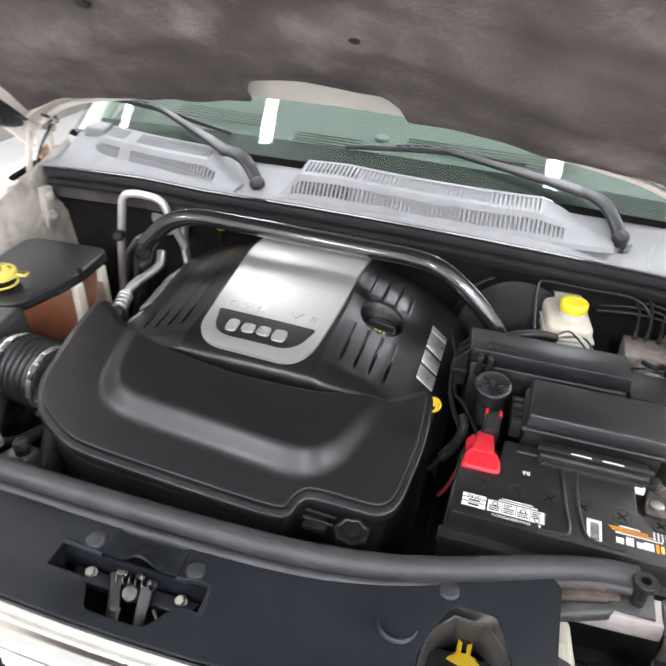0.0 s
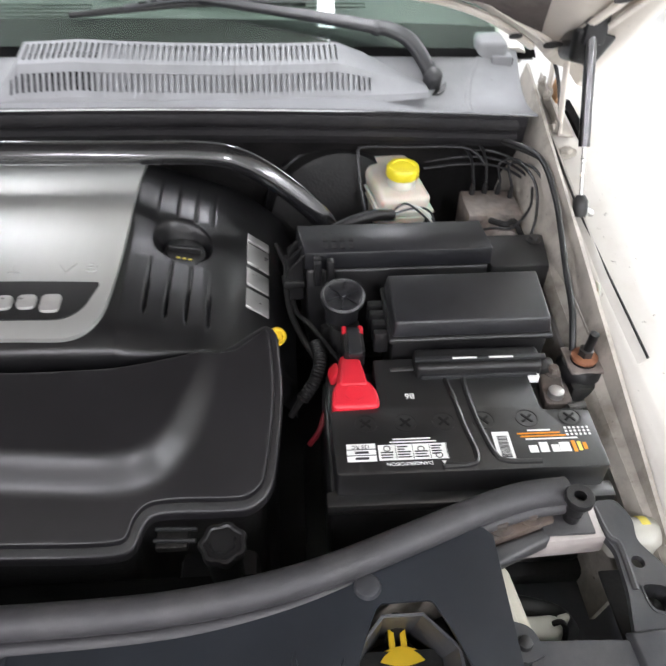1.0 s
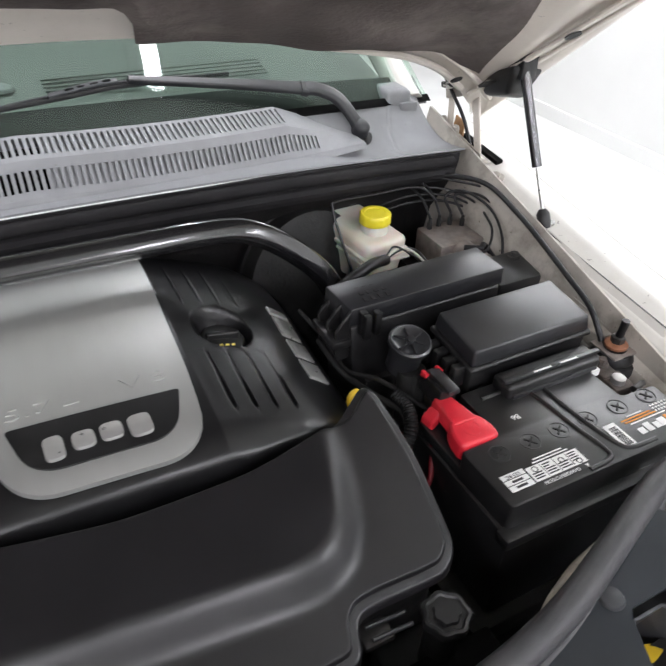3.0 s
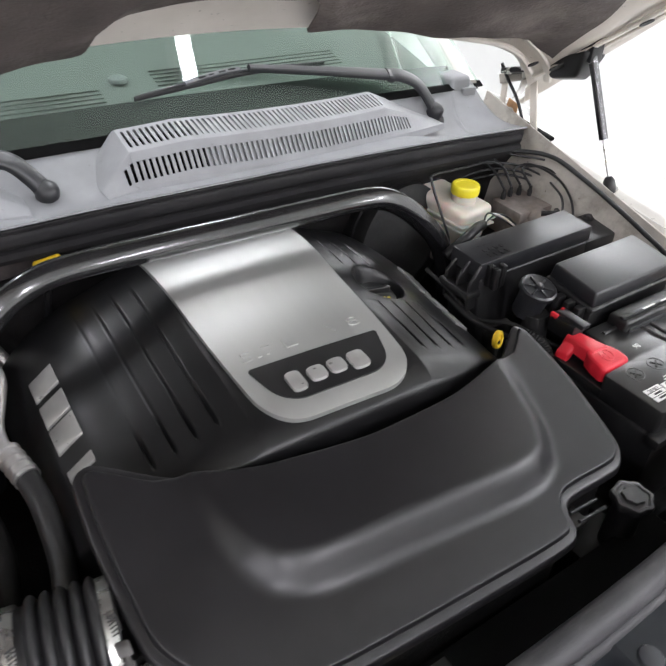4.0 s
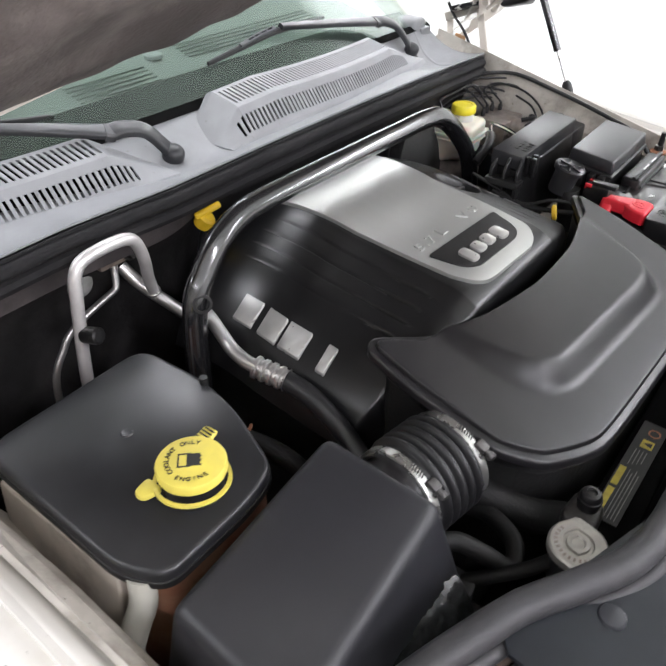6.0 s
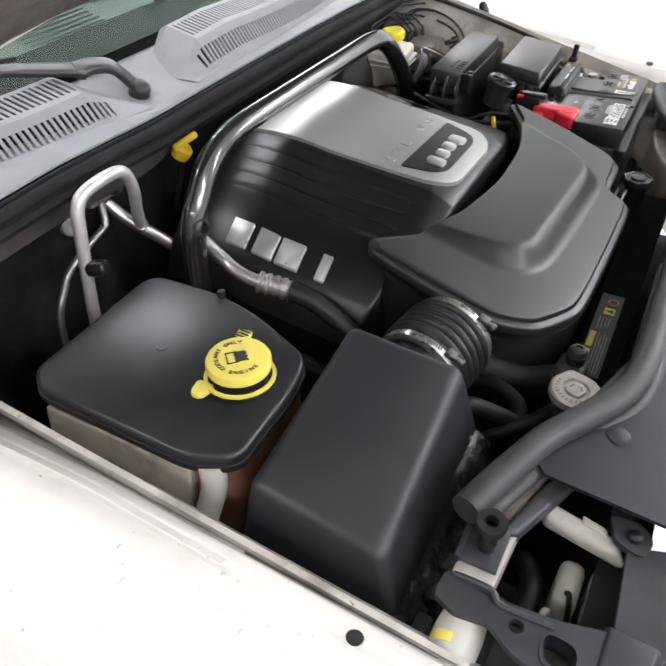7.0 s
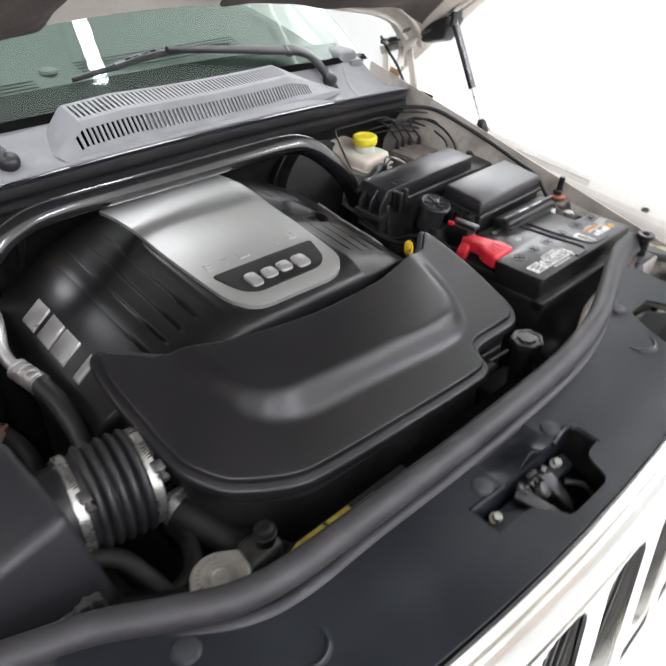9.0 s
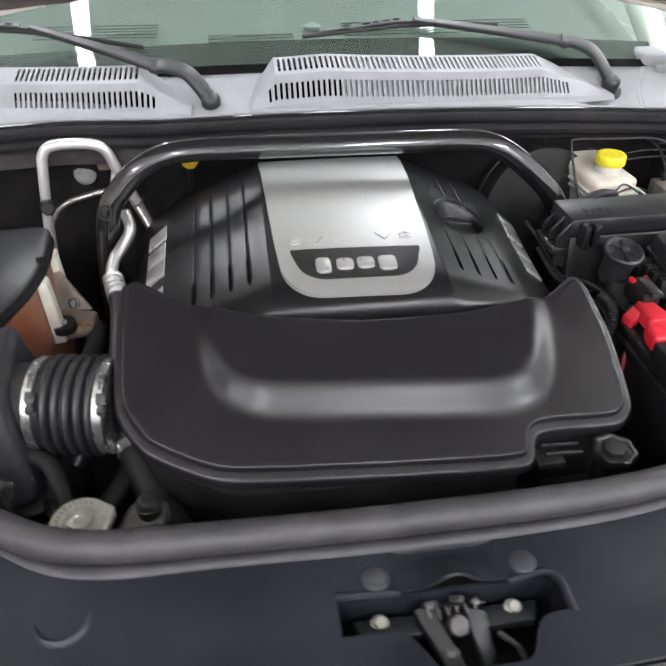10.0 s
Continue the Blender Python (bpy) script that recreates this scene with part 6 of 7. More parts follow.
part("gusset", hexa([(-0.478, 0.470, -0.030), (-0.456, 0.470, -0.030), (-0.456, 0.476, -0.030), (-0.478, 0.476, -0.030)], [(-0.482, 0.432, -0.092), (-0.402, 0.432, -0.098), (-0.402, 0.438, -0.098), (-0.482, 0.438, -0.092)], 0.002), M["tanbracket"], brk)
part("small_bolt", hex_bolt((-0.428, 0.434, -0.084), 0.006, 0.006, (0, -0.85, 0.5)), M["dull"], brk)
part("socket", lathe([(0.018, 0), (0.018, 0.012), (0.008, 0.014), (0.007, 0.004), (0, 0.004)], (-0.438, 0.392, -0.102), (0, -0.1, 1), 22), M["deep"], brk)
part("bolt", lathe([(0.006, 0), (0.006, 0.012), (0, 0.013)], (-0.438, 0.392, -0.100), (0, -0.1, 1), 6), M["steel"], brk)
part("spring_clip", tube([(-0.415, 0.392, -0.095), (-0.405, 0.386, -0.092), (-0.396, 0.392, -0.095)], 0.0025, 5, 8), M["copper"], brk)
hose("heater_hose", [(-0.40, 0.43, -0.13), (-0.395, 0.36, -0.12), (-0.40, 0.30, -0.12), (-0.41, 0.24, -0.15)], 0.014, "black heater hose beside the reservoir bracket", "darkhose")

# ---------------------------------------------------------------- arched black brace over the engine
brace = thing("strut_brace", (0, 0.53, 0.0), "glossy black tubular brace arched over the engine", "brace bar")
part("tube", tube([(-0.382, 0.500, -0.16), (-0.378, 0.505, -0.06), (-0.364, 0.511, 0.030), (-0.338, 0.515, 0.068), (-0.305, 0.518, 0.098), (-0.265, 0.520, 0.115), (-0.225, 0.5203, 0.1205), (-0.16, 0.5195, 0.1215), (0.0, 0.5177, 0.121), (0.12, 0.5164, 0.1204), (0.19, 0.5157, 0.1195), (0.240, 0.515, 0.1125), (0.285, 0.515, 0.089), (0.335, 0.515, 0.047), (0.372, 0.514, 0.004), (0.395, 0.513, -0.05), (0.405, 0.512, -0.12)], 0.0165, 10, 32, square=0.72), M["bar"], brace)
part("bolt_hole", lathe([(0.013, 0), (0.013, 0.004), (0.009, 0.0045), (0.008, -0.004), (0.0, -0.004)], (-0.364, 0.497, 0.036), (-0.5, -0.8, 0.35), 20), M["deep"], brace)

# ---------------------------------------------------------------- refrigerant pipes
acp = thing("refrigerant_pipe", (-0.35, 0.45, -0.03), "bent aluminium refrigerant pipe with a crimped black hose", "pipe")
part("pipe", tube([(-0.346, 0.545, 0.012), (-0.338, 0.520, -0.006), (-0.348, 0.485, -0.016), (-0.358, 0.455, -0.022), (-0.360, 0.430, -0.028), (-0.357, 0.412, -0.032)], 0.0095, 8, 16), M["alu"], acp)
d = Vector((0.010, -0.040, -0.007)).normalized()
fp = []
for k in range(33):
    h = -0.002 + 0.046 * k / 32
    fp.append((0.0135 + (0.0022 if (k // 4) % 2 == 0 else 0.0), h))
part("crimp", lathe(fp, (-0.357, 0.412, -0.032), d, 20), M["alu"], acp, "crimped aluminium ferrule", angle=30)
part("hose", tube([(-0.347, 0.372, -0.039), (-0.342, 0.33, -0.052), (-0.345, 0.27, -0.085), (-0.365, 0.21, -0.12), (-0.40, 0.16, -0.16)], 0.0135, 8, 16), M["hose"], acp, "black rubber hose")

loop = thing("refrigerant_loop", (-0.41, 0.62, 0.0), "bare aluminium pipe loop against the firewall", "pipe")
part("loop_pipe", tube([(-0.500, 0.605, -0.26), (-0.493, 0.605, -0.13), (-0.4873, 0.605, -0.048), (-0.4803, 0.605, 0.0115), (-0.4733, 0.605, 0.064), (-0.469, 0.605, 0.087), (-0.4563, 0.605, 0.1025), (-0.427, 0.605, 0.1073), (-0.3884, 0.608, 0.1036), (-0.370, 0.610, 0.091), (-0.3595, 0.613, 0.0605), (-0.3495, 0.625, 0.020), (-0.339, 0.634, -0.0118)], 0.0086, 8, 18), M["pipealu"], loop)
part("joint_ring", lathe([(0.0093, -0.003), (0.0108, -0.002), (0.0108, 0.002), (0.0093, 0.003)], (-0.339, 0.634, -0.0118), (0.3, 0.25, -0.9), 18), M["alu"], loop)
part("cross_pipe", tube([(-0.358, 0.675, 0.025), (-0.350, 0.655, 0.003), (-0.339, 0.636, -0.016), (-0.326, 0.618, -0.034), (-0.305, 0.590, -0.065)], 0.0094, 6, 14), M["alu"], loop)
part("thin_pipe", tube([(-0.371, 0.669, 0.040), (-0.374, 0.668, 0.030), (-0.380, 0.662, 0.007), (-0.388, 0.661, 0.001), (-0.412, 0.658, -0.003), (-0.453, 0.655, -0.014), (-0.474, 0.655, -0.027), (-0.484, 0.655, -0.040), (-0.507, 0.655, -0.079), (-0.515, 0.655, -0.16)], 0.0052, 6, 12), M["alu"], loop)
part("manifold_block", box(-0.400, -0.340, 0.660, 0.684, 0.036, 0.062, 0.006), M["tanbracket"], loop)
part("manifold_nut", hex_bolt((-0.349, 0.659, 0.049), 0.008, 0.008, (0, -1, 0.1)), M["dull"], loop)
part("grommet", lathe([(0.019, -0.010), (0.019, 0.0), (0.014, 0.004), (0.0, 0.005)], (-0.425, 0.676, 0.026), (0, -1, 0.1), 22), M["faded"], loop, "pale grey firewall plug")
part("service_cap", lathe([(0.0105, 0.0), (0.0115, 0.004), (0.0115, 0.024), (0.009, 0.027), (0, 0.0275)], (-0.4795, 0.600, 0.006), (0.30, -0.95, 0.20), 18), M["black"], loop, "black service port cap")

# yellow dipstick handles
gear_stick = thing("dipstick", (-0.228, 0.634, 0.045), "yellow transmission dipstick handle by the firewall", "dipstick", "dipsticks")
gear_foot = Vector((-0.2382, 0.6193, 0.068))
part("stem", tube([gear_foot - Vector((0.010, -0.022, 0.10)), gear_foot], 0.005, 1, 10), M["black"], gear_stick)
part("collar", lathe([(0.008, -0.014), (0.0130, -0.011), (0.0145, -0.003), (0.0140, 0.006), (0.010, 0.010), (0.0, 0.0105)], gear_foot, (0.25, -0.55, 0.8), 28), M["yellow"], gear_stick)
grip_a = Vector((0.78, -0.58, 0.42)).normalized()
grip_n = grip_a.cross(Vector((0.25, 0.6, 0.8))).normalized()
part("handle", moved(box(-0.021, 0.021, -0.0042, 0.0042, -0.005, 0.006, 0.0038, 3), Matrix.Translation((-0.2365, 0.613, 0.0850)) @ Matrix((grip_a, grip_n, grip_a.cross(grip_n))).transposed().to_4x4()), M["yellow"], gear_stick)
oil_stick = thing("dipstick", (0.298, 0.287, -0.12), "round yellow engine oil dipstick handle beside the intake", "dipstick", "dipsticks")
part("stem", tube([(0.299, 0.290, -0.14), (0.2985, 0.2875, -0.032)], 0.004, 1, 10), M["black"], oil_stick)
part("handle", lathe([(0.0, -0.004), (0.012, -0.004), (0.0138, -0.002), (0.0138, 0.002), (0.012, 0.004), (0.0085, 0.004), (0.0075, 0.0015), (0.0, 0.0015)], (0.2985, 0.288, -0.0300), (0.33, -0.92, 0.22), 28), M["yellow"], oil_stick)

# ---------------------------------------------------------------- wipers
def wiper(nut, knee, tip, mid, label):
    th = thing("wiper", nut, label, "windscreen wiper", "wipers")
    N, K, T, C2 = Vector(nut), Vector(knee), Vector(tip), Vector(mid)
    face = Vector((0, -0.42, 0.9))
    part("pivot_cap", lathe([(0.0165, -0.012), (0.0168, 0.006), (0.0155, 0.011), (0.011, 0.0155), (0.005, 0.0175), (0, 0.018)], N, face, 28), M["wiper"], th, "domed pivot cap")
    part("pivot_well", lathe([(0.027, -0.03), (0.027, -0.014), (0.0, -0.014)], N, face, 24), M["black"], th, "black pivot well")
    side = Vector((0.020, 0.0, 0.030))
    mid1 = N * 0.45 + K * 0.55 + side * 0.55
    part("arm_head", ribbon([N, N * 0.8 + K * 0.2 + side * 0.30, mid1, K * 0.85 + N * 0.15 + side * 0.30, K], [0.0130, 0.0135, 0.0140, 0.0138, 0.0135], 0.0055, face), M["wiper"], th, angle=30)
    part("knuckle", ribbon([K + (N - K).normalized() * 0.004, K + (C2 - K).normalized() * 0.010], [0.0142, 0.0142], 0.0062, face, 2), M["wiper"], th, angle=30)
    part("arm", ribbon([K, K * 0.6 + C2 * 0.4 + Vector((0, 0, 0.004)), C2 + Vector((0, -0.004, 0.008))], [0.0132, 0.0115, 0.0085, 0.006], 0.0045, face), M["wiper"], th, angle=30)
    along = (T - C2).normalized()
    bl = part("blade", tube([C2 - (T - C2) * 0.85 + Vector((0, 0.016, -0.022)), C2 + Vector((0, 0.002, -0.002)), C2 * 0.5 + T * 0.5 + Vector((0, 0.001, -0.001)), T], 0.0026, 8, 8, flat=1.7), M["hose"], th, "rubber blade")
    part("spine", tube([C2 - (T - C2) * 0.5 + Vector((0, 0.010, -0.010)), C2 + Vector((0, 0, 0.004)), C2 * 0.4 + T * 0.6 + Vector((0, 0, 0.005)), C2 * 0.04 + T * 0.96 + Vector((0, 0, 0.003))], 0.0018, 8, 8), M["wiper"], bl, "thin black spine")
    part("bridge", ribbon([C2 * 0.92 + T * 0.08 + Vector((0, -0.002, 0.009)), C2 * 0.72 + T * 0.28 + Vector((0, -0.002, 0.010)), C2 * 0.42 + T * 0.58 + Vector((0, -0.002, 0.006))], [0.0048, 0.0052, 0.0040], 0.0022, face), M["smoke"], bl, "grey slotted bridge", angle=30)
    for k in range(4):
        c = C2 * (0.84 - 0.09 * k) + T * (0.16 + 0.09 * k) + Vector((0, -0.0032, 0.0118 - 0.0006 * k))
        # black inlays paint the depth of the slots
        part("bridge_slot", moved(box(-0.0065, 0.0065, -0.0016, 0.0016, -0.0004, 0.0008), Matrix.Translation(c) @ Matrix((along, face.normalized().cross(along).normalized(), face.normalized())).transposed().to_4x4()), M["gap"], bl)
    return th
wiper((0.577, 0.788, 0.116), (0.482, 0.822, 0.191), (-0.027, 0.812, 0.212), (0.182, 0.836, 0.224), "black wiper arm and blade resting on the windscreen")
wiper((-0.198, 0.722, 0.128), (-0.283, 0.745, 0.186), (-0.72, 0.86, 0.235), (-0.50, 0.84, 0.225), "black wiper arm and blade beside the cowl grille")

# ---------------------------------------------------------------- battery
bat = thing("car_battery", (0.515, 0.14, -0.21), "black car battery with white labels, tucked behind the radiator seal", "car battery")
BT = -0.022
part("case", box(0.357, 0.673, 0.046, 0.236, -0.21, -0.062, 0.006, 2), M["battery"], bat)
part("case_lip", box(0.352, 0.678, 0.040, 0.062, -0.075, -0.058, 0.004, 2), M["battery"], bat, "ledge along the case foot")
lid_pts = [(0.363, 0.055), (0.666, 0.055), (0.668, 0.138), (0.612, 0.140), (0.610, 0.232), (0.420, 0.232), (0.418, 0.150), (0.361, 0.148)]
lid_ob = part("lid", prism(round_outline(lid_pts, 0.006, 3), -0.062, BT, 0.003, 2), M["battery"], bat)
part("terminal_shelf", box(0.606, 0.668, 0.134, 0.232, -0.062, -0.046, 0.003), M["battery"], bat)
part("terminal_shelf", box(0.361, 0.424, 0.142, 0.232, -0.062, -0.046, 0.003), M["battery"], bat)
for pts in ([(0.440, 0.212), (0.485, 0.212), (0.503, 0.200), (0.510, 0.165), (0.514, 0.120), (0.520, 0.080), (0.514, 0.064), (0.480, 0.061)],
            [(0.590, 0.214), (0.545, 0.212), (0.530, 0.200), (0.528, 0.165), (0.532, 0.120), (0.540, 0.078), (0.552, 0.066), (0.590, 0.064)]):
    part("moulded_rib", tube([(x, y, BT) for x, y in pts], 0.0035, 6, 8, flat=0.9), M["battery"], lid_ob)
for px in (0.641, 0.590, 0.538, 0.492, 0.447, 0.401):
    cx, cy = px, 0.126
    pl = part("vent_plug", lathe([(0.0135, -0.001), (0.0135, 0.0006), (0.012, 0.0006), (0.0118, -0.0005), (0, -0.0005)], (cx, cy, BT), (0, 0, 1), 24), M["battery"], lid_ob)
    for a in (40, -50):
        part("slot", moved(box(-0.008, 0.008, -0.0013, 0.0013, 0, 0.0009), Matrix.Translation((cx, cy, BT)) @ pose(0, 0, 0, 0, 0, a)), M["deep"], pl)
zl = BT + 0.0004
def flat(x0, x1, y0, y1, mat, nm, parent, z=zl, h=0.0004):
    return part(nm, box(x0, x1, y0, y1, z, z + h), M[mat], parent, smooth=False)
wl = flat(0.376, 0.4085, 0.072, 0.0965, "label", "rating_label", lid_ob)
for k in (1, 2):
    flat(0.376, 0.4085, 0.072 + 0.0082 * k - 0.0004, 0.072 + 0.0082 * k + 0.0004, "ink", "rule_line", wl, zl + 0.0005)
def text_part(words, size, at, mat, parent, turn=180, sx=1.0):
    return part("printed_text", moved(writing(words, size, 0.0002), Matrix.Translation(at) @ pose(0, 0, 0, 0, 0, turn) @ Matrix.Diagonal((sx, 1, 1, 1))), M[mat], parent, smooth=False)
text_part("135 RC", 0.0068, (0.392, 0.0920, zl + 0.0007), "ink", wl)
for k in (0, 1):
    flat(0.385, 0.400, 0.0745 + 0.0082 * k, 0.0775 + 0.0082 * k, "ink", "print_bar", wl, zl + 0.0005)
dl = flat(0.411, 0.4885, 0.0725, 0.094, "label", "hazard_label", lid_ob)
rr = random.Random(5)
for k in range(4):
    x = 0.4125 + 0.019 * k
    flat(x + 0.0178, x + 0.0184, 0.0735, 0.093, "ink", "rule_line", dl, zl + 0.0005)
    for j in range(5):
        if (k, j) in ((0, 3), (0, 4), (2, 3), (2, 4), (3, 0)):
            continue
        y = 0.0752 + 0.0036 * j
        flat(x + 0.001, x + 0.009 + rr.random() * 0.0075, y, y + 0.0016, "ink", "print_bar", dl, zl + 0.0005)
for cx, cy in ((0.421, 0.0885), (0.459, 0.0865), (0.478, 0.077)):
    part("pictogram", lathe([(0.0042, 0), (0.0042, 0.0003), (0.0030, 0.0003), (0.0030, 0)], (cx, cy, zl + 0.0005), (0, 0, 1), 16, caps=False), M["ink"], dl)
text_part("DANGER/POISON", 0.0062, (0.444, 0.0675, zl), "label", lid_ob, sx=1.05)
bm = bmesh.new()
bm.faces.new([bm.verts.new(p) for p in ((0.4795, 0.0695, zl + 0.0002), (0.4845, 0.0695, zl + 0.0002), (0.482, 0.0645, zl + 0.0002))])
part("warning_triangle", bm, M["label"], lid_ob)
for k in range(2):
    flat(0.425 + 0.004 * k, 0.478 - 0.006 * k, 0.0965 + 0.0042 * k, 0.0982 + 0.0042 * k, "label", "print_bar", lid_ob)
text_part("B6", 0.0115, (0.458, 0.167, zl), "label", lid_ob)
bc = flat(0.543, 0.5625, 0.0675, 0.1065, "label", "barcode_label", lid_ob)
y = 0.070
while y < 0.100:
    w = rr.choice((0.0006, 0.001, 0.0015))
    flat(0.5475, 0.5590, y, y + w, "ink", "barcode_bar", bc, zl + 0.0005)
    y += w + rr.choice((0.0007, 0.0011))
# maker's mark as plain shapes
for k, (w, h) in enumerate(((0.012, 0.013), (0.009, 0.010), (0.010, 0.014), (0.010, 0.010))):
    x = 0.628 - 0.0125 * k
    flat(x - w, x, 0.0755, 0.0755 + h, "label", "mark_shape", lid_ob)
for k in range(3):
    flat(0.6305 + 0.0062 * k, 0.6348 + 0.0062 * k, 0.0745 + 0.0015 * k, 0.0900 - 0.0015 * k, "pale" if k % 2 else "orange", "mark_shape", lid_ob)
for k, (m, x0, x1) in enumerate((("label", 0.585, 0.612), ("orange", 0.572, 0.622), ("orange", 0.575, 0.628), ("label", 0.580, 0.640))):
    flat(x0, x1, 0.1060 - 0.0042 * k, 0.1080 - 0.0042 * k, m, "print_bar", lid_ob)
for i in range(6):
    for j in range(3):
        part("print_dot", lathe([(0.0017, 0), (0.0017, 0.0003)], (0.630 + 0.0052 * i, 0.0995 + 0.0048 * j, zl), (0, 0, 1), 10), M["label"], lid_ob)
neg = thing("battery_clamp", (0.640, 0.175, -0.046), "corroded rusty battery clamp with a bolt", "battery clamp")
part("post", lathe([(0.011, -0.012), (0.0095, 0.012), (0.008, 0.013), (0, 0.013)], (0.640, 0.170, -0.036), (0, 0, 1), 22), M["alu"], neg)
part("ring", prism(round_outline([(0.624, 0.156), (0.658, 0.154), (0.662, 0.190), (0.628, 0.192)], 0.008, 4), -0.047, -0.032, 0.003, 2), M["rust"], neg)
part("arm", hexa([(0.627, 0.180, -0.030), (0.655, 0.178, -0.030), (0.662, 0.228, -0.034), (0.634, 0.230, -0.034)], [(0.627, 0.180, -0.045), (0.655, 0.178, -0.045), (0.662, 0.228, -0.047), (0.634, 0.230, -0.047)], 0.004), M["rust"], neg)
part("clamp_bolt", hex_bolt((0.648, 0.208, -0.033), 0.007, 0.010), M["rust"], neg)
part("clamp_bolt", tube([(0.650, 0.150, -0.034), (0.672, 0.155, -0.034)], 0.005, 1, 8), M["dull"], neg)

red = thing("terminal_cover", (0.385, 0.17, -0.05), "bright red plastic cover over the positive terminal", "terminal cover")
part("saddle", hexa([(0.380, 0.234, -0.014), (0.402, 0.232, -0.014), (0.409, 0.180, -0.012), (0.374, 0.180, -0.012)], [(0.375, 0.236, -0.034), (0.406, 0.234, -0.034), (0.413, 0.180, -0.034), (0.371, 0.180, -0.034)], 0.004, 3), M["red"], red)
part("paddle", prism(round_outline([(0.373, 0.192), (0.411, 0.190), (0.4205, 0.172), (0.421, 0.149), (0.364, 0.149), (0.365, 0.174)], 0.009, 4), -0.036, -0.013, 0.005, 3, tilt=lambda x, y: 0.12 * (y - 0.19)), M["red"], red)
part("side_leg", hexa([(0.374, 0.230, -0.020), (0.378, 0.210, -0.020), (0.366, 0.213, -0.036), (0.363, 0.232, -0.036)], [(0.374, 0.232, -0.036), (0.378, 0.210, -0.036), (0.366, 0.212, -0.055), (0.363, 0.233, -0.055)], 0.003, 2), M["red"], red)
part("plus_ring", lathe([(0.0115, 0), (0.0115, 0.001), (0.0095, 0.001), (0.0095, 0)], (0.392, 0.170, -0.0158), (0, -0.12, 1), 24, caps=False), M["red"], red)
for a in (0, 90):
    part("plus_bar", moved(box(-0.007, 0.007, -0.001, 0.001, 0, 0.001), Matrix.Translation((0.392, 0.170, -0.0160)) @ pose(0, 0, 0, 7, 0, 0) @ pose(0, 0, 0, 0, 0, a)), M["red"], red)
cab = part("battery_cable", tube([(0.366, 0.205, -0.060), (0.357, 0.190, -0.080), (0.350, 0.180, -0.098), (0.338, 0.178, -0.120)], 0.0036, 8, 10), M["darkred"])
tagged(cab, "red cable running down from the positive terminal", "cable")

# ---------------------------------------------------------------- fuse boxes
fb = thing("fuse_box", (0.55, 0.29, -0.1), "black fuse box with a flat rectangular lid", "fuse box")
T4 = [(0.447, 0.330, 0.037), (0.650, 0.337, 0.034), (0.647, 0.250, 0.025), (0.448, 0.247, 0.026)]
def grow(pts, k, dz):
    cx, cy = sum(p[0] for p in pts) / 4, sum(p[1] for p in pts) / 4
    return [(cx + (p[0] - cx) * k, cy + (p[1] - cy) * (1 + (k - 1) * 2.0), p[2] + dz) for p in pts]
part("lid", hexa(T4, grow(T4, 1.035, -0.024), 0.0035, 3), M["lid"], fb)
part("flange", hexa(grow(T4, 1.07, -0.024), grow(T4, 1.08, -0.032), 0.003, 2), M["black"], fb)
part("body", hexa(grow(T4, 1.02, -0.033), grow(T4, 0.98, -0.15), 0.004, 2), M["black"], fb)
for k in range(4):
    part("latch_tab", box(0.424 - 0.001 * k, 0.442, 0.252 + 0.019 * k, 0.264 + 0.019 * k, -0.030, 0.002, 0.0025), M["black"], fb)
mod = part("front_module", box(0.470, 0.628, 0.196, 0.232, -0.075, -0.004, 0.006, 3), M["black"], fb)
part("module_ridge", box(0.476, 0.622, 0.193, 0.201, -0.028, -0.016, 0.003), M["lid"], mod)
part("module_ridge", box(0.485, 0.612, 0.191, 0.199, -0.048, -0.036, 0.003), M["lid"], mod)
part("module_ridge", box(0.468, 0.632, 0.204, 0.212, -0.004, 0.001, 0.002), M["lid"], mod)
for x in (0.515, 0.560):
    flat(x, x + 0.030, 0.2045, 0.2075, "label", "white_label", mod, 0.0012)
part("lug", box(0.448, 0.470, 0.198, 0.226, -0.060, -0.036, 0.006), M["black"], fb)
part("lug", box(0.628, 0.652, 0.206, 0.230, -0.050, -0.022, 0.006), M["black"], fb)
flat(0.610, 0.624, 0.190, 0.196, "label", "white_tag", fb, -0.030, 0.010)

tm = thing("power_module", (0.46, 0.41, -0.05), "long black power distribution box with a clipped lid", "fuse box")
T5 = [(0.330, 0.440, 0.045), (0.594, 0.444, 0.046), (0.602, 0.384, 0.039), (0.340, 0.382, 0.037)]
part("lid", hexa(T5, grow(T5, 1.01, -0.028), 0.003, 2), M["lid"], tm)
part("body", hexa(grow(T5, 0.99, -0.030), [(0.335, 0.430, -0.12), (0.585, 0.432, -0.12), (0.595, 0.370, -0.12), (0.345, 0.365, -0.12)], 0.004, 2), M["black"], tm)
for k in range(4):
    for j in range(3):
        flat(0.366 + 0.012 * k, 0.372 + 0.012 * k, 0.388 + 0.016 * j, 0.399 + 0.016 * j, "deep", "print_bar", tm, 0.0395 + 0.0012 * j, 0.0008)
for y in (0.372, 0.360):
    part("clip", box(0.352, 0.362, y, y + 0.010, -0.004, 0.034, 0.002), M["black"], tm)
part("clip", box(0.370, 0.380, 0.364, 0.376, -0.004, 0.034, 0.002), M["black"], tm)
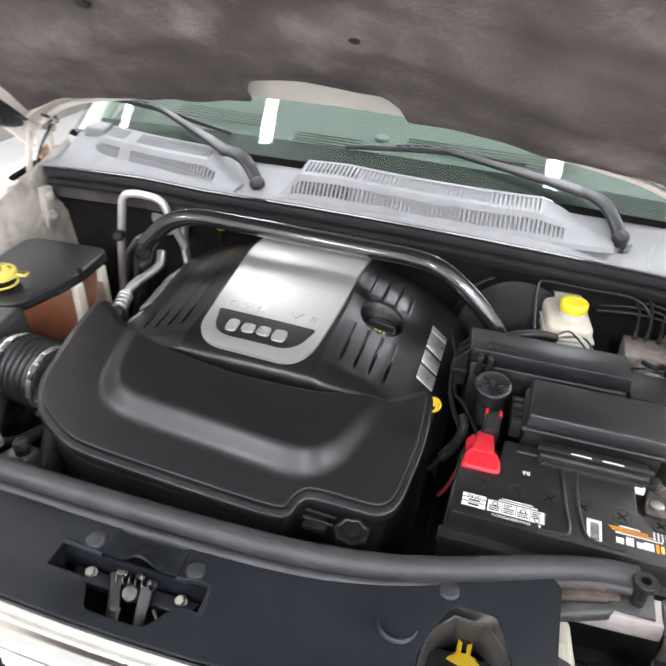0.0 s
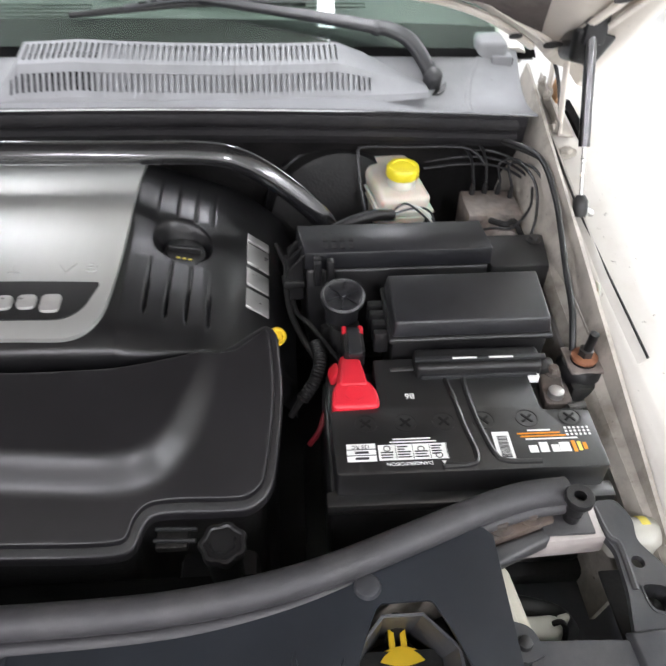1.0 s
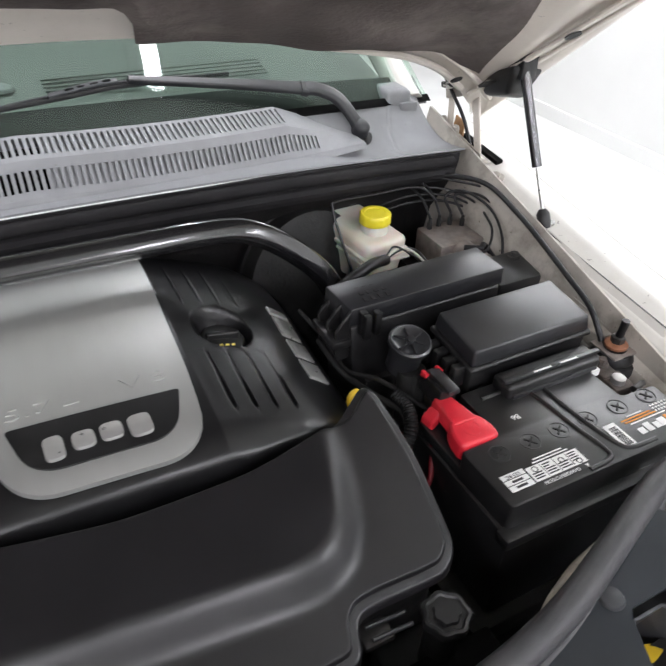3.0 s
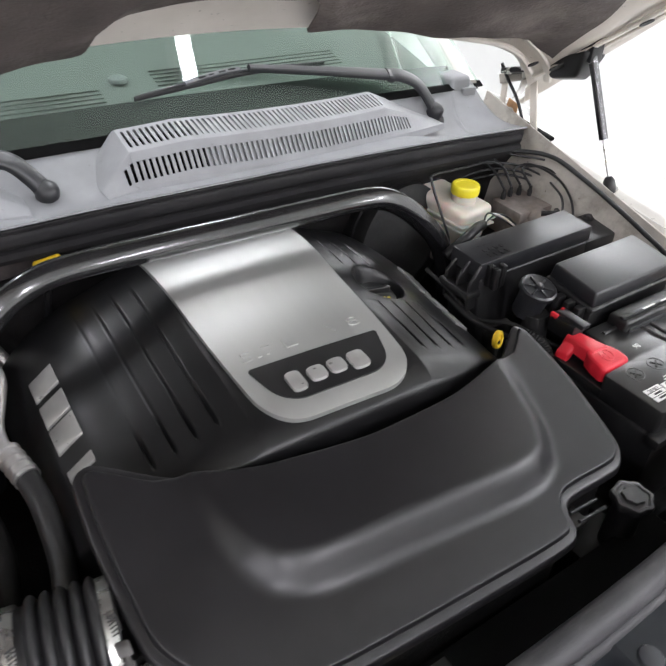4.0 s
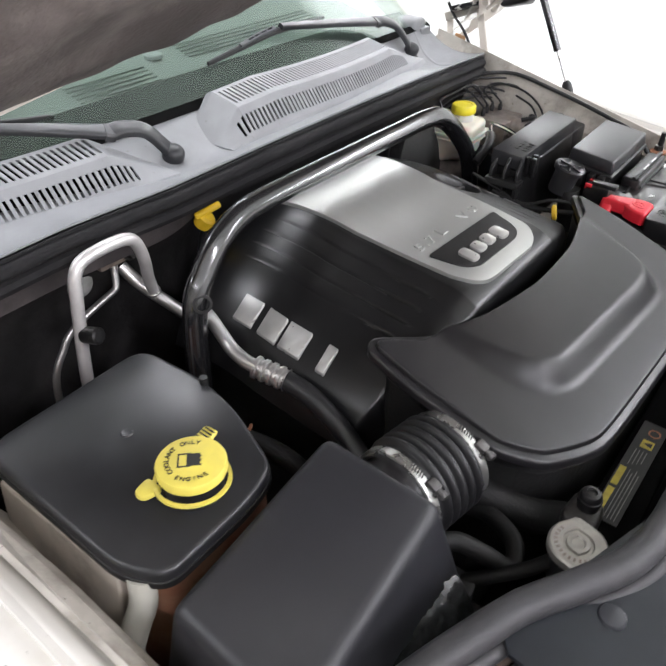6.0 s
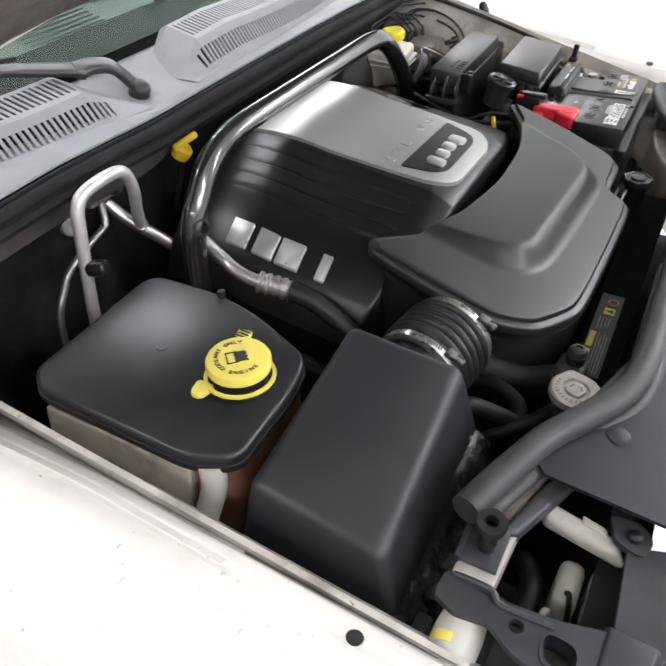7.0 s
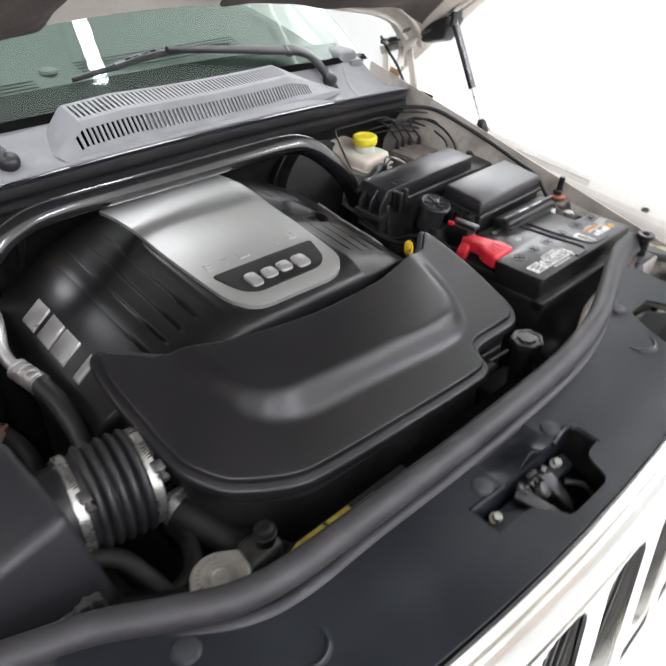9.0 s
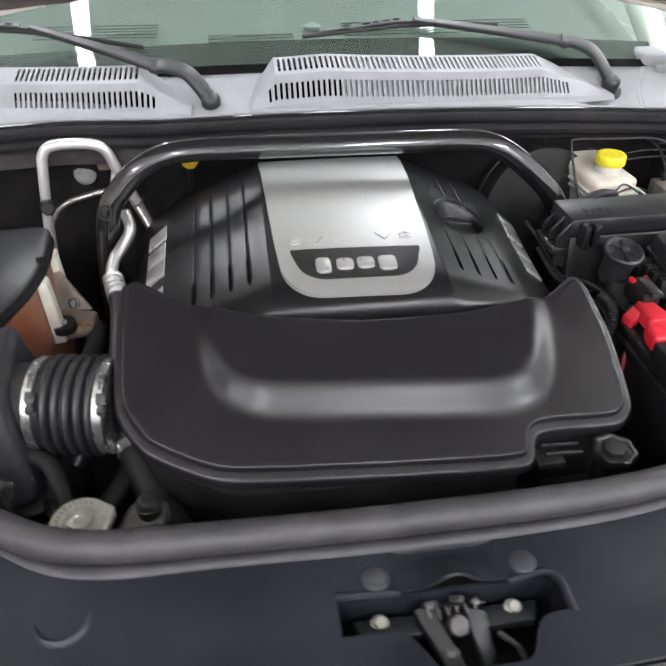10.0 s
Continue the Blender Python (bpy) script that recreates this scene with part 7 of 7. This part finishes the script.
for k in range(3):
    part("end_rib", hexa([(0.316, 0.376 + 0.026 * k, 0.010), (0.338, 0.378 + 0.024 * k, 0.036), (0.338, 0.384 + 0.024 * k, 0.036), (0.316, 0.382 + 0.026 * k, 0.010)], [(0.318, 0.376 + 0.026 * k, -0.04), (0.338, 0.378 + 0.024 * k, -0.04), (0.338, 0.384 + 0.024 * k, -0.04), (0.318, 0.382 + 0.026 * k, -0.04)], 0.001, 1), M["black"], tm)
part("end_shelf", box(0.310, 0.340, 0.372, 0.440, -0.018, -0.004, 0.004), M["black"], tm)
part("side_box", hexa([(0.604, 0.462, 0.008), (0.705, 0.470, 0.004), (0.695, 0.392, 0.000), (0.606, 0.388, 0.004)], [(0.604, 0.462, -0.11), (0.705, 0.470, -0.11), (0.695, 0.392, -0.11), (0.606, 0.388, -0.11)], 0.006, 2), M["black"], tm, "black box at the end")
part("hex_bolt", hex_bolt((0.684, 0.450, 0.004), 0.007, 0.007), M["dull"], tm)
part("underside_block", box(0.36, 0.42, 0.36, 0.42, -0.20, -0.08, 0.01), M["deep"], tm)

con = thing("round_connector", (0.387, 0.306, -0.03), "round black plug with a cross cap and red locking tabs", "connector")
part("cap_disc", lathe([(0.022, -0.05), (0.023, -0.006), (0.0285, -0.005), (0.029, 0.002), (0.026, 0.004), (0.022, 0.001), (0.0, 0.001)], (0.387, 0.306, 0.022), (0, -0.25, 1), 36), M["lid"], con)
for a in (20, 80, 140):
    part("cross_rib", moved(box(-0.022, 0.022, -0.0012, 0.0012, 0.0, 0.004), Matrix.Translation((0.387, 0.306, 0.022)) @ pose(0, 0, 0, 14, 0, 0) @ pose(0, 0, 0, 0, 0, a)), M["lid"], con)
part("hub", lathe([(0.007, 0.0), (0.006, 0.007), (0, 0.008)], (0.387, 0.306, 0.022), (0, -0.25, 1), 14), M["lid"], con)
part("plug_body", box(0.383, 0.410, 0.225, 0.272, -0.030, 0.000, 0.004), M["black"], con)
part("plug_lever", box(0.388, 0.405, 0.215, 0.262, -0.002, 0.006, 0.002), M["lid"], con)
for x in (0.383, 0.404):
    part("red_tab", box(x, x + 0.006, 0.258, 0.271, -0.008, 0.002, 0.0015), M["red"], con, "red locking tab")
part("stem", tube([(0.39, 0.30, -0.02), (0.39, 0.29, -0.10)], 0.02, 3, 14), M["deep"], con)
hose("engine_harness", [(0.30, 0.46, 0.0), (0.318, 0.415, -0.025), (0.326, 0.36, -0.045), (0.345, 0.31, -0.03), (0.37, 0.27, -0.04), (0.39, 0.24, -0.05)], 0.0032, "taped black wiring harness", "darkhose")
# ---------------------------------------------------------------- brake reservoir, hydraulic block and lines
br = thing("brake_reservoir", (0.50, 0.60, -0.08), "milky brake fluid reservoir with a yellow cap", "brake reservoir")
part("tank", hexa([(0.440, 0.690, 0.028), (0.526, 0.688, 0.028), (0.552, 0.560, 0.016), (0.466, 0.553, 0.012)], [(0.446, 0.686, -0.085), (0.522, 0.684, -0.085), (0.544, 0.570, -0.060), (0.472, 0.563, -0.060)], 0.013, 4), M["translucent"], br)
part("seam", hexa([(0.438, 0.692, -0.012), (0.528, 0.690, -0.012), (0.554, 0.558, -0.020), (0.464, 0.551, -0.020)], [(0.438, 0.692, -0.016), (0.528, 0.690, -0.016), (0.554, 0.558, -0.024), (0.464, 0.551, -0.024)], 0.001, 1), M["translucent"], br)
part("neck", lathe([(0.024, -0.004), (0.0225, 0.014), (0.021, 0.016)], (0.505, 0.600, 0.018), (0, 0, 1), 32), M["translucent"], br)
part("cap", lathe([(0.0255, 0.0), (0.0265, 0.002), (0.0262, 0.015), (0.024, 0.018), (0.018, 0.018), (0.017, 0.0165), (0.0, 0.0165)], (0.505, 0.600, 0.032), (0, 0, 1), 60, wobble=lambda a: 1 + 0.012 * (1 if math.sin(30 * a) > 0 else -1)), M["lemon"], br, "lemon yellow cap")
part("seam_bead", hexa([(0.437, 0.693, 0.002), (0.529, 0.691, 0.002), (0.555, 0.557, -0.008), (0.463, 0.550, -0.010)], [(0.437, 0.693, -0.003), (0.529, 0.691, -0.003), (0.555, 0.557, -0.013), (0.463, 0.550, -0.015)], 0.002, 2), M["translucent"], br)
part("master_cylinder", tube([(0.47, 0.70, -0.09), (0.50, 0.55, -0.10)], 0.022, 2, 16), M["absgrey"], br)
boost = thing("brake_booster", (0.42, 0.68, -0.08), "dark round brake booster against the firewall", "brake booster")
part("drum", lathe([(0.11, -0.03), (0.12, 0.0), (0.115, 0.03), (0.06, 0.05), (0, 0.055)], (0.40, 0.665, -0.07), (0.15, -1, 0.1), 36), M["deep"], boost)
part("crimped_rim", lathe([(0.1195, -0.004), (0.1235, -0.003), (0.1235, 0.004), (0.1195, 0.005)], (0.40, 0.665, -0.07), (0.15, -1, 0.1), 40), M["black"], boost)
hose("harness_conduit", [(0.37, 0.49, -0.01), (0.405, 0.485, 0.016), (0.445, 0.500, 0.020), (0.48, 0.52, 0.008)], 0.009, "corrugated harness below the brake reservoir", "black")
for k in range(3):
    w = part("plug_wire", tube([(0.475, 0.515, 0.012), (0.500 + 0.01 * k, 0.530, 0.022 - 0.004 * k), (0.525 + 0.008 * k, 0.520, 0.010), (0.545, 0.50 - 0.01 * k, -0.004)], 0.0018, 6, 6), M["translucent" if k == 1 else "black"])
    tagged(w, "thin sensor wire at the brake reservoir", "wire")
absu = thing("hydraulic_block", (0.655, 0.57, -0.06), "weathered aluminium brake control block with pipe unions", "brake control block")
part("block", box(0.610, 0.700, 0.545, 0.625, -0.075, -0.012, 0.004), M["absgrey"], absu)
for bx, by in ((0.628, 0.612), (0.650, 0.615), (0.672, 0.612), (0.690, 0.600)):
    part("union", lathe([(0.0048, 0), (0.0048, 0.012), (0.0032, 0.014), (0.0032, 0.020)], (bx, by, -0.012), (0, 0, 1), 6), M["black"], absu)
for bx, bz in ((0.628, -0.036), (0.682, -0.030), (0.655, -0.055)):
    part("port", lathe([(0.010, 0), (0.009, 0.006), (0.005, 0.007), (0.004, 0.003), (0, 0.003)], (bx, 0.545, bz), (0, -1, 0.1), 16), M["absgrey"], absu)
part("motor", lathe([(0.026, 0), (0.026, 0.055), (0.02, 0.06), (0, 0.06)], (0.655, 0.545, -0.035), (0, -1, 0.05), 28), M["absgrey"], absu, "grey motor can")
part("motor_wire", tube([(0.637, 0.52, -0.005), (0.655, 0.50, 0.0), (0.675, 0.515, -0.006), (0.690, 0.50, -0.03)], 0.005, 6, 8), M["deep"], absu)
part("carrier", box(0.59, 0.715, 0.50, 0.64, -0.16, -0.078, 0.01), M["deep"], absu)
LINES = [[(0.500, 0.676, 0.030), (0.560, 0.682, 0.042), (0.612, 0.680, 0.044), (0.628, 0.650, 0.034), (0.629, 0.614, 0.008)],
         [(0.470, 0.680, 0.020), (0.580, 0.690, 0.046), (0.640, 0.676, 0.048), (0.652, 0.646, 0.034), (0.651, 0.616, 0.008)],
         [(0.674, 0.614, 0.008), (0.676, 0.640, 0.030), (0.700, 0.620, 0.044), (0.712, 0.560, 0.036), (0.705, 0.510, 0.010), (0.69, 0.48, -0.03)],
         [(0.690, 0.602, 0.008), (0.690, 0.63, 0.034), (0.722, 0.60, 0.040), (0.728, 0.54, 0.024), (0.716, 0.500, -0.01), (0.70, 0.475, -0.05)],
         [(0.660, 0.690, 0.052), (0.700, 0.655, 0.050), (0.738, 0.600, 0.048), (0.735, 0.54, 0.028), (0.72, 0.51, 0.0)]]
for k in range(3):
    LINES.append([(0.56, 0.694, 0.020 - 0.014 * k), (0.63, 0.690, 0.030 - 0.014 * k), (0.690, 0.668, 0.030 - 0.012 * k), (0.722 + 0.004 * k, 0.615, 0.022 - 0.012 * k), (0.724, 0.555, 0.006 - 0.012 * k), (0.708, 0.520, -0.03)])
LINES.append([(0.625, 0.505, -0.012), (0.640, 0.494, -0.002), (0.668, 0.498, -0.004), (0.700, 0.530, 0.010), (0.715, 0.575, 0.020)])
LINES.append([(0.650, 0.632, 0.030), (0.630, 0.640, 0.050), (0.600, 0.645, 0.058), (0.520, 0.634, 0.064), (0.445, 0.624, 0.070), (0.433, 0.616, 0.062), (0.437, 0.590, 0.02), (0.446, 0.565, -0.03), (0.450, 0.555, -0.08)])
for pts in LINES:
    ln = part("brake_line", tube(pts, 0.0024, 6, 8), M["hose"])
    tagged(ln, "thin black brake line bent round the hydraulic block", "brake line", "brake lines")
ln = part("hood_cable", tube([(0.640, 0.690, 0.056), (0.690, 0.640, 0.066), (0.722, 0.585, 0.066), (0.722, 0.500, 0.050), (0.710, 0.420, 0.036), (0.698, 0.350, 0.022), (0.690, 0.285, 0.004), (0.686, 0.245, -0.03)], 0.0045, 8, 10), M["hose"])
tagged(ln, "black hood release cable along the fender", "cable")
ln = part("ground_wire", tube([(0.744, 0.36, 0.0), (0.742, 0.33, 0.006), (0.728, 0.30, -0.01), (0.722, 0.27, -0.05)], 0.0025, 6, 8), M["translucent"])
tagged(ln, "thin pale wire clipped to the inner fender", "wire")
for k, (bx, by, bz) in enumerate(((0.733, 0.38, 0.0), (0.728, 0.31, -0.02), (0.735, 0.44, 0.018))):
    pn = part("body_pin", push_pin((bx, by, bz), 0.008, (-1, 0, 0.3)), M["primer"])
    tagged(pn, "small painted body pin on the inner fender", "pin")

lb = thing("body_bracket", (-0.712, 0.648, 0.0), "small beige bracket bolted to the inner fender", "bracket")
part("strip", hexa([(-0.722, 0.640, 0.062), (-0.700, 0.640, 0.062), (-0.698, 0.668, 0.062), (-0.720, 0.668, 0.062)], [(-0.722, 0.634, -0.07), (-0.704, 0.634, -0.07), (-0.702, 0.660, -0.07), (-0.720, 0.660, -0.07)], 0.003), M["primer"], lb)
for k in (0.045, -0.005):
    part("bolt", hex_bolt((-0.700, 0.650, k), 0.009, 0.012, (1, -0.4, 0.1)), M["primer"], lb)
mount = thing("shock_mount", (0.695, 0.228, -0.06), "upper shock stud with a copper washer and black bushing", "shock mount")
part("bushing", lathe([(0.030, -0.05), (0.031, -0.035), (0.026, -0.026), (0.014, -0.022)], (0.695, 0.228, -0.008), (0, 0, 1), 28), M["black"], mount)
part("washer", lathe([(0.013, -0.022), (0.0165, -0.022), (0.017, -0.018), (0.012, -0.015)], (0.695, 0.228, -0.006), (0, 0, 1), 26), M["copper"], mount, "copper-coloured washer")
part("nut", lathe([(0.010, -0.018), (0.010, -0.006), (0.008, -0.005)], (0.695, 0.228, -0.006), (0, 0, 1), 6), M["dull"], mount)
part("stud", tube([(0.695, 0.228, -0.02), (0.697, 0.226, 0.016)], 0.006, 2, 12), M["black"], mount)
part("bracket_plate", box(0.672, 0.722, 0.205, 0.255, -0.036, -0.031, 0.003), M["absgrey"], mount)
part("support", box(0.672, 0.73, 0.19, 0.26, -0.20, -0.045, 0.01), M["deep"], mount)
part("side_bolt", hex_bolt((0.728, 0.205, -0.055), 0.008, 0.014, (-1, 0, 0.2)), M["dull"], mount)
part("side_bolt", hex_bolt((0.730, 0.180, -0.080), 0.008, 0.014, (-1, 0, 0.2)), M["dull"], mount)
bl2 = part("cowl_bracket", box(0.690, 0.728, 0.830, 0.862, 0.108, 0.136, 0.003), M["cowl"])
tagged(bl2, "small grey plastic bracket at the end of the cowl", "bracket")
# dark inlay painted as the shaded opening
part("opening", box(0.722, 0.730, 0.834, 0.858, 0.112, 0.132, 0.001), M["deep"], bl2)
tray2 = thing("battery_tray", (0.52, 0.14, -0.22), "black battery tray under the battery", "battery tray")
part("tray", box(0.33, 0.70, 0.03, 0.26, -0.25, -0.212, 0.01), M["deep"], tray2)
part("tray_post", box(0.40, 0.64, 0.20, 0.24, -0.21, -0.09, 0.005), M["deep"], tray2)
hb = thing("air_duct", (0.40, -0.03, -0.2), "pale rounded duct body below the radiator seal", "duct panel")
part("body", prism(round_outline([(0.313, -0.046), (0.350, -0.025), (0.400, -0.006), (0.447, 0.004), (0.490, 0.008), (0.505, -0.012), (0.440, -0.040), (0.360, -0.066), (0.318, -0.066)], 0.012, 3), -0.20, -0.058, 0.006, 3), M["tank"], hb)
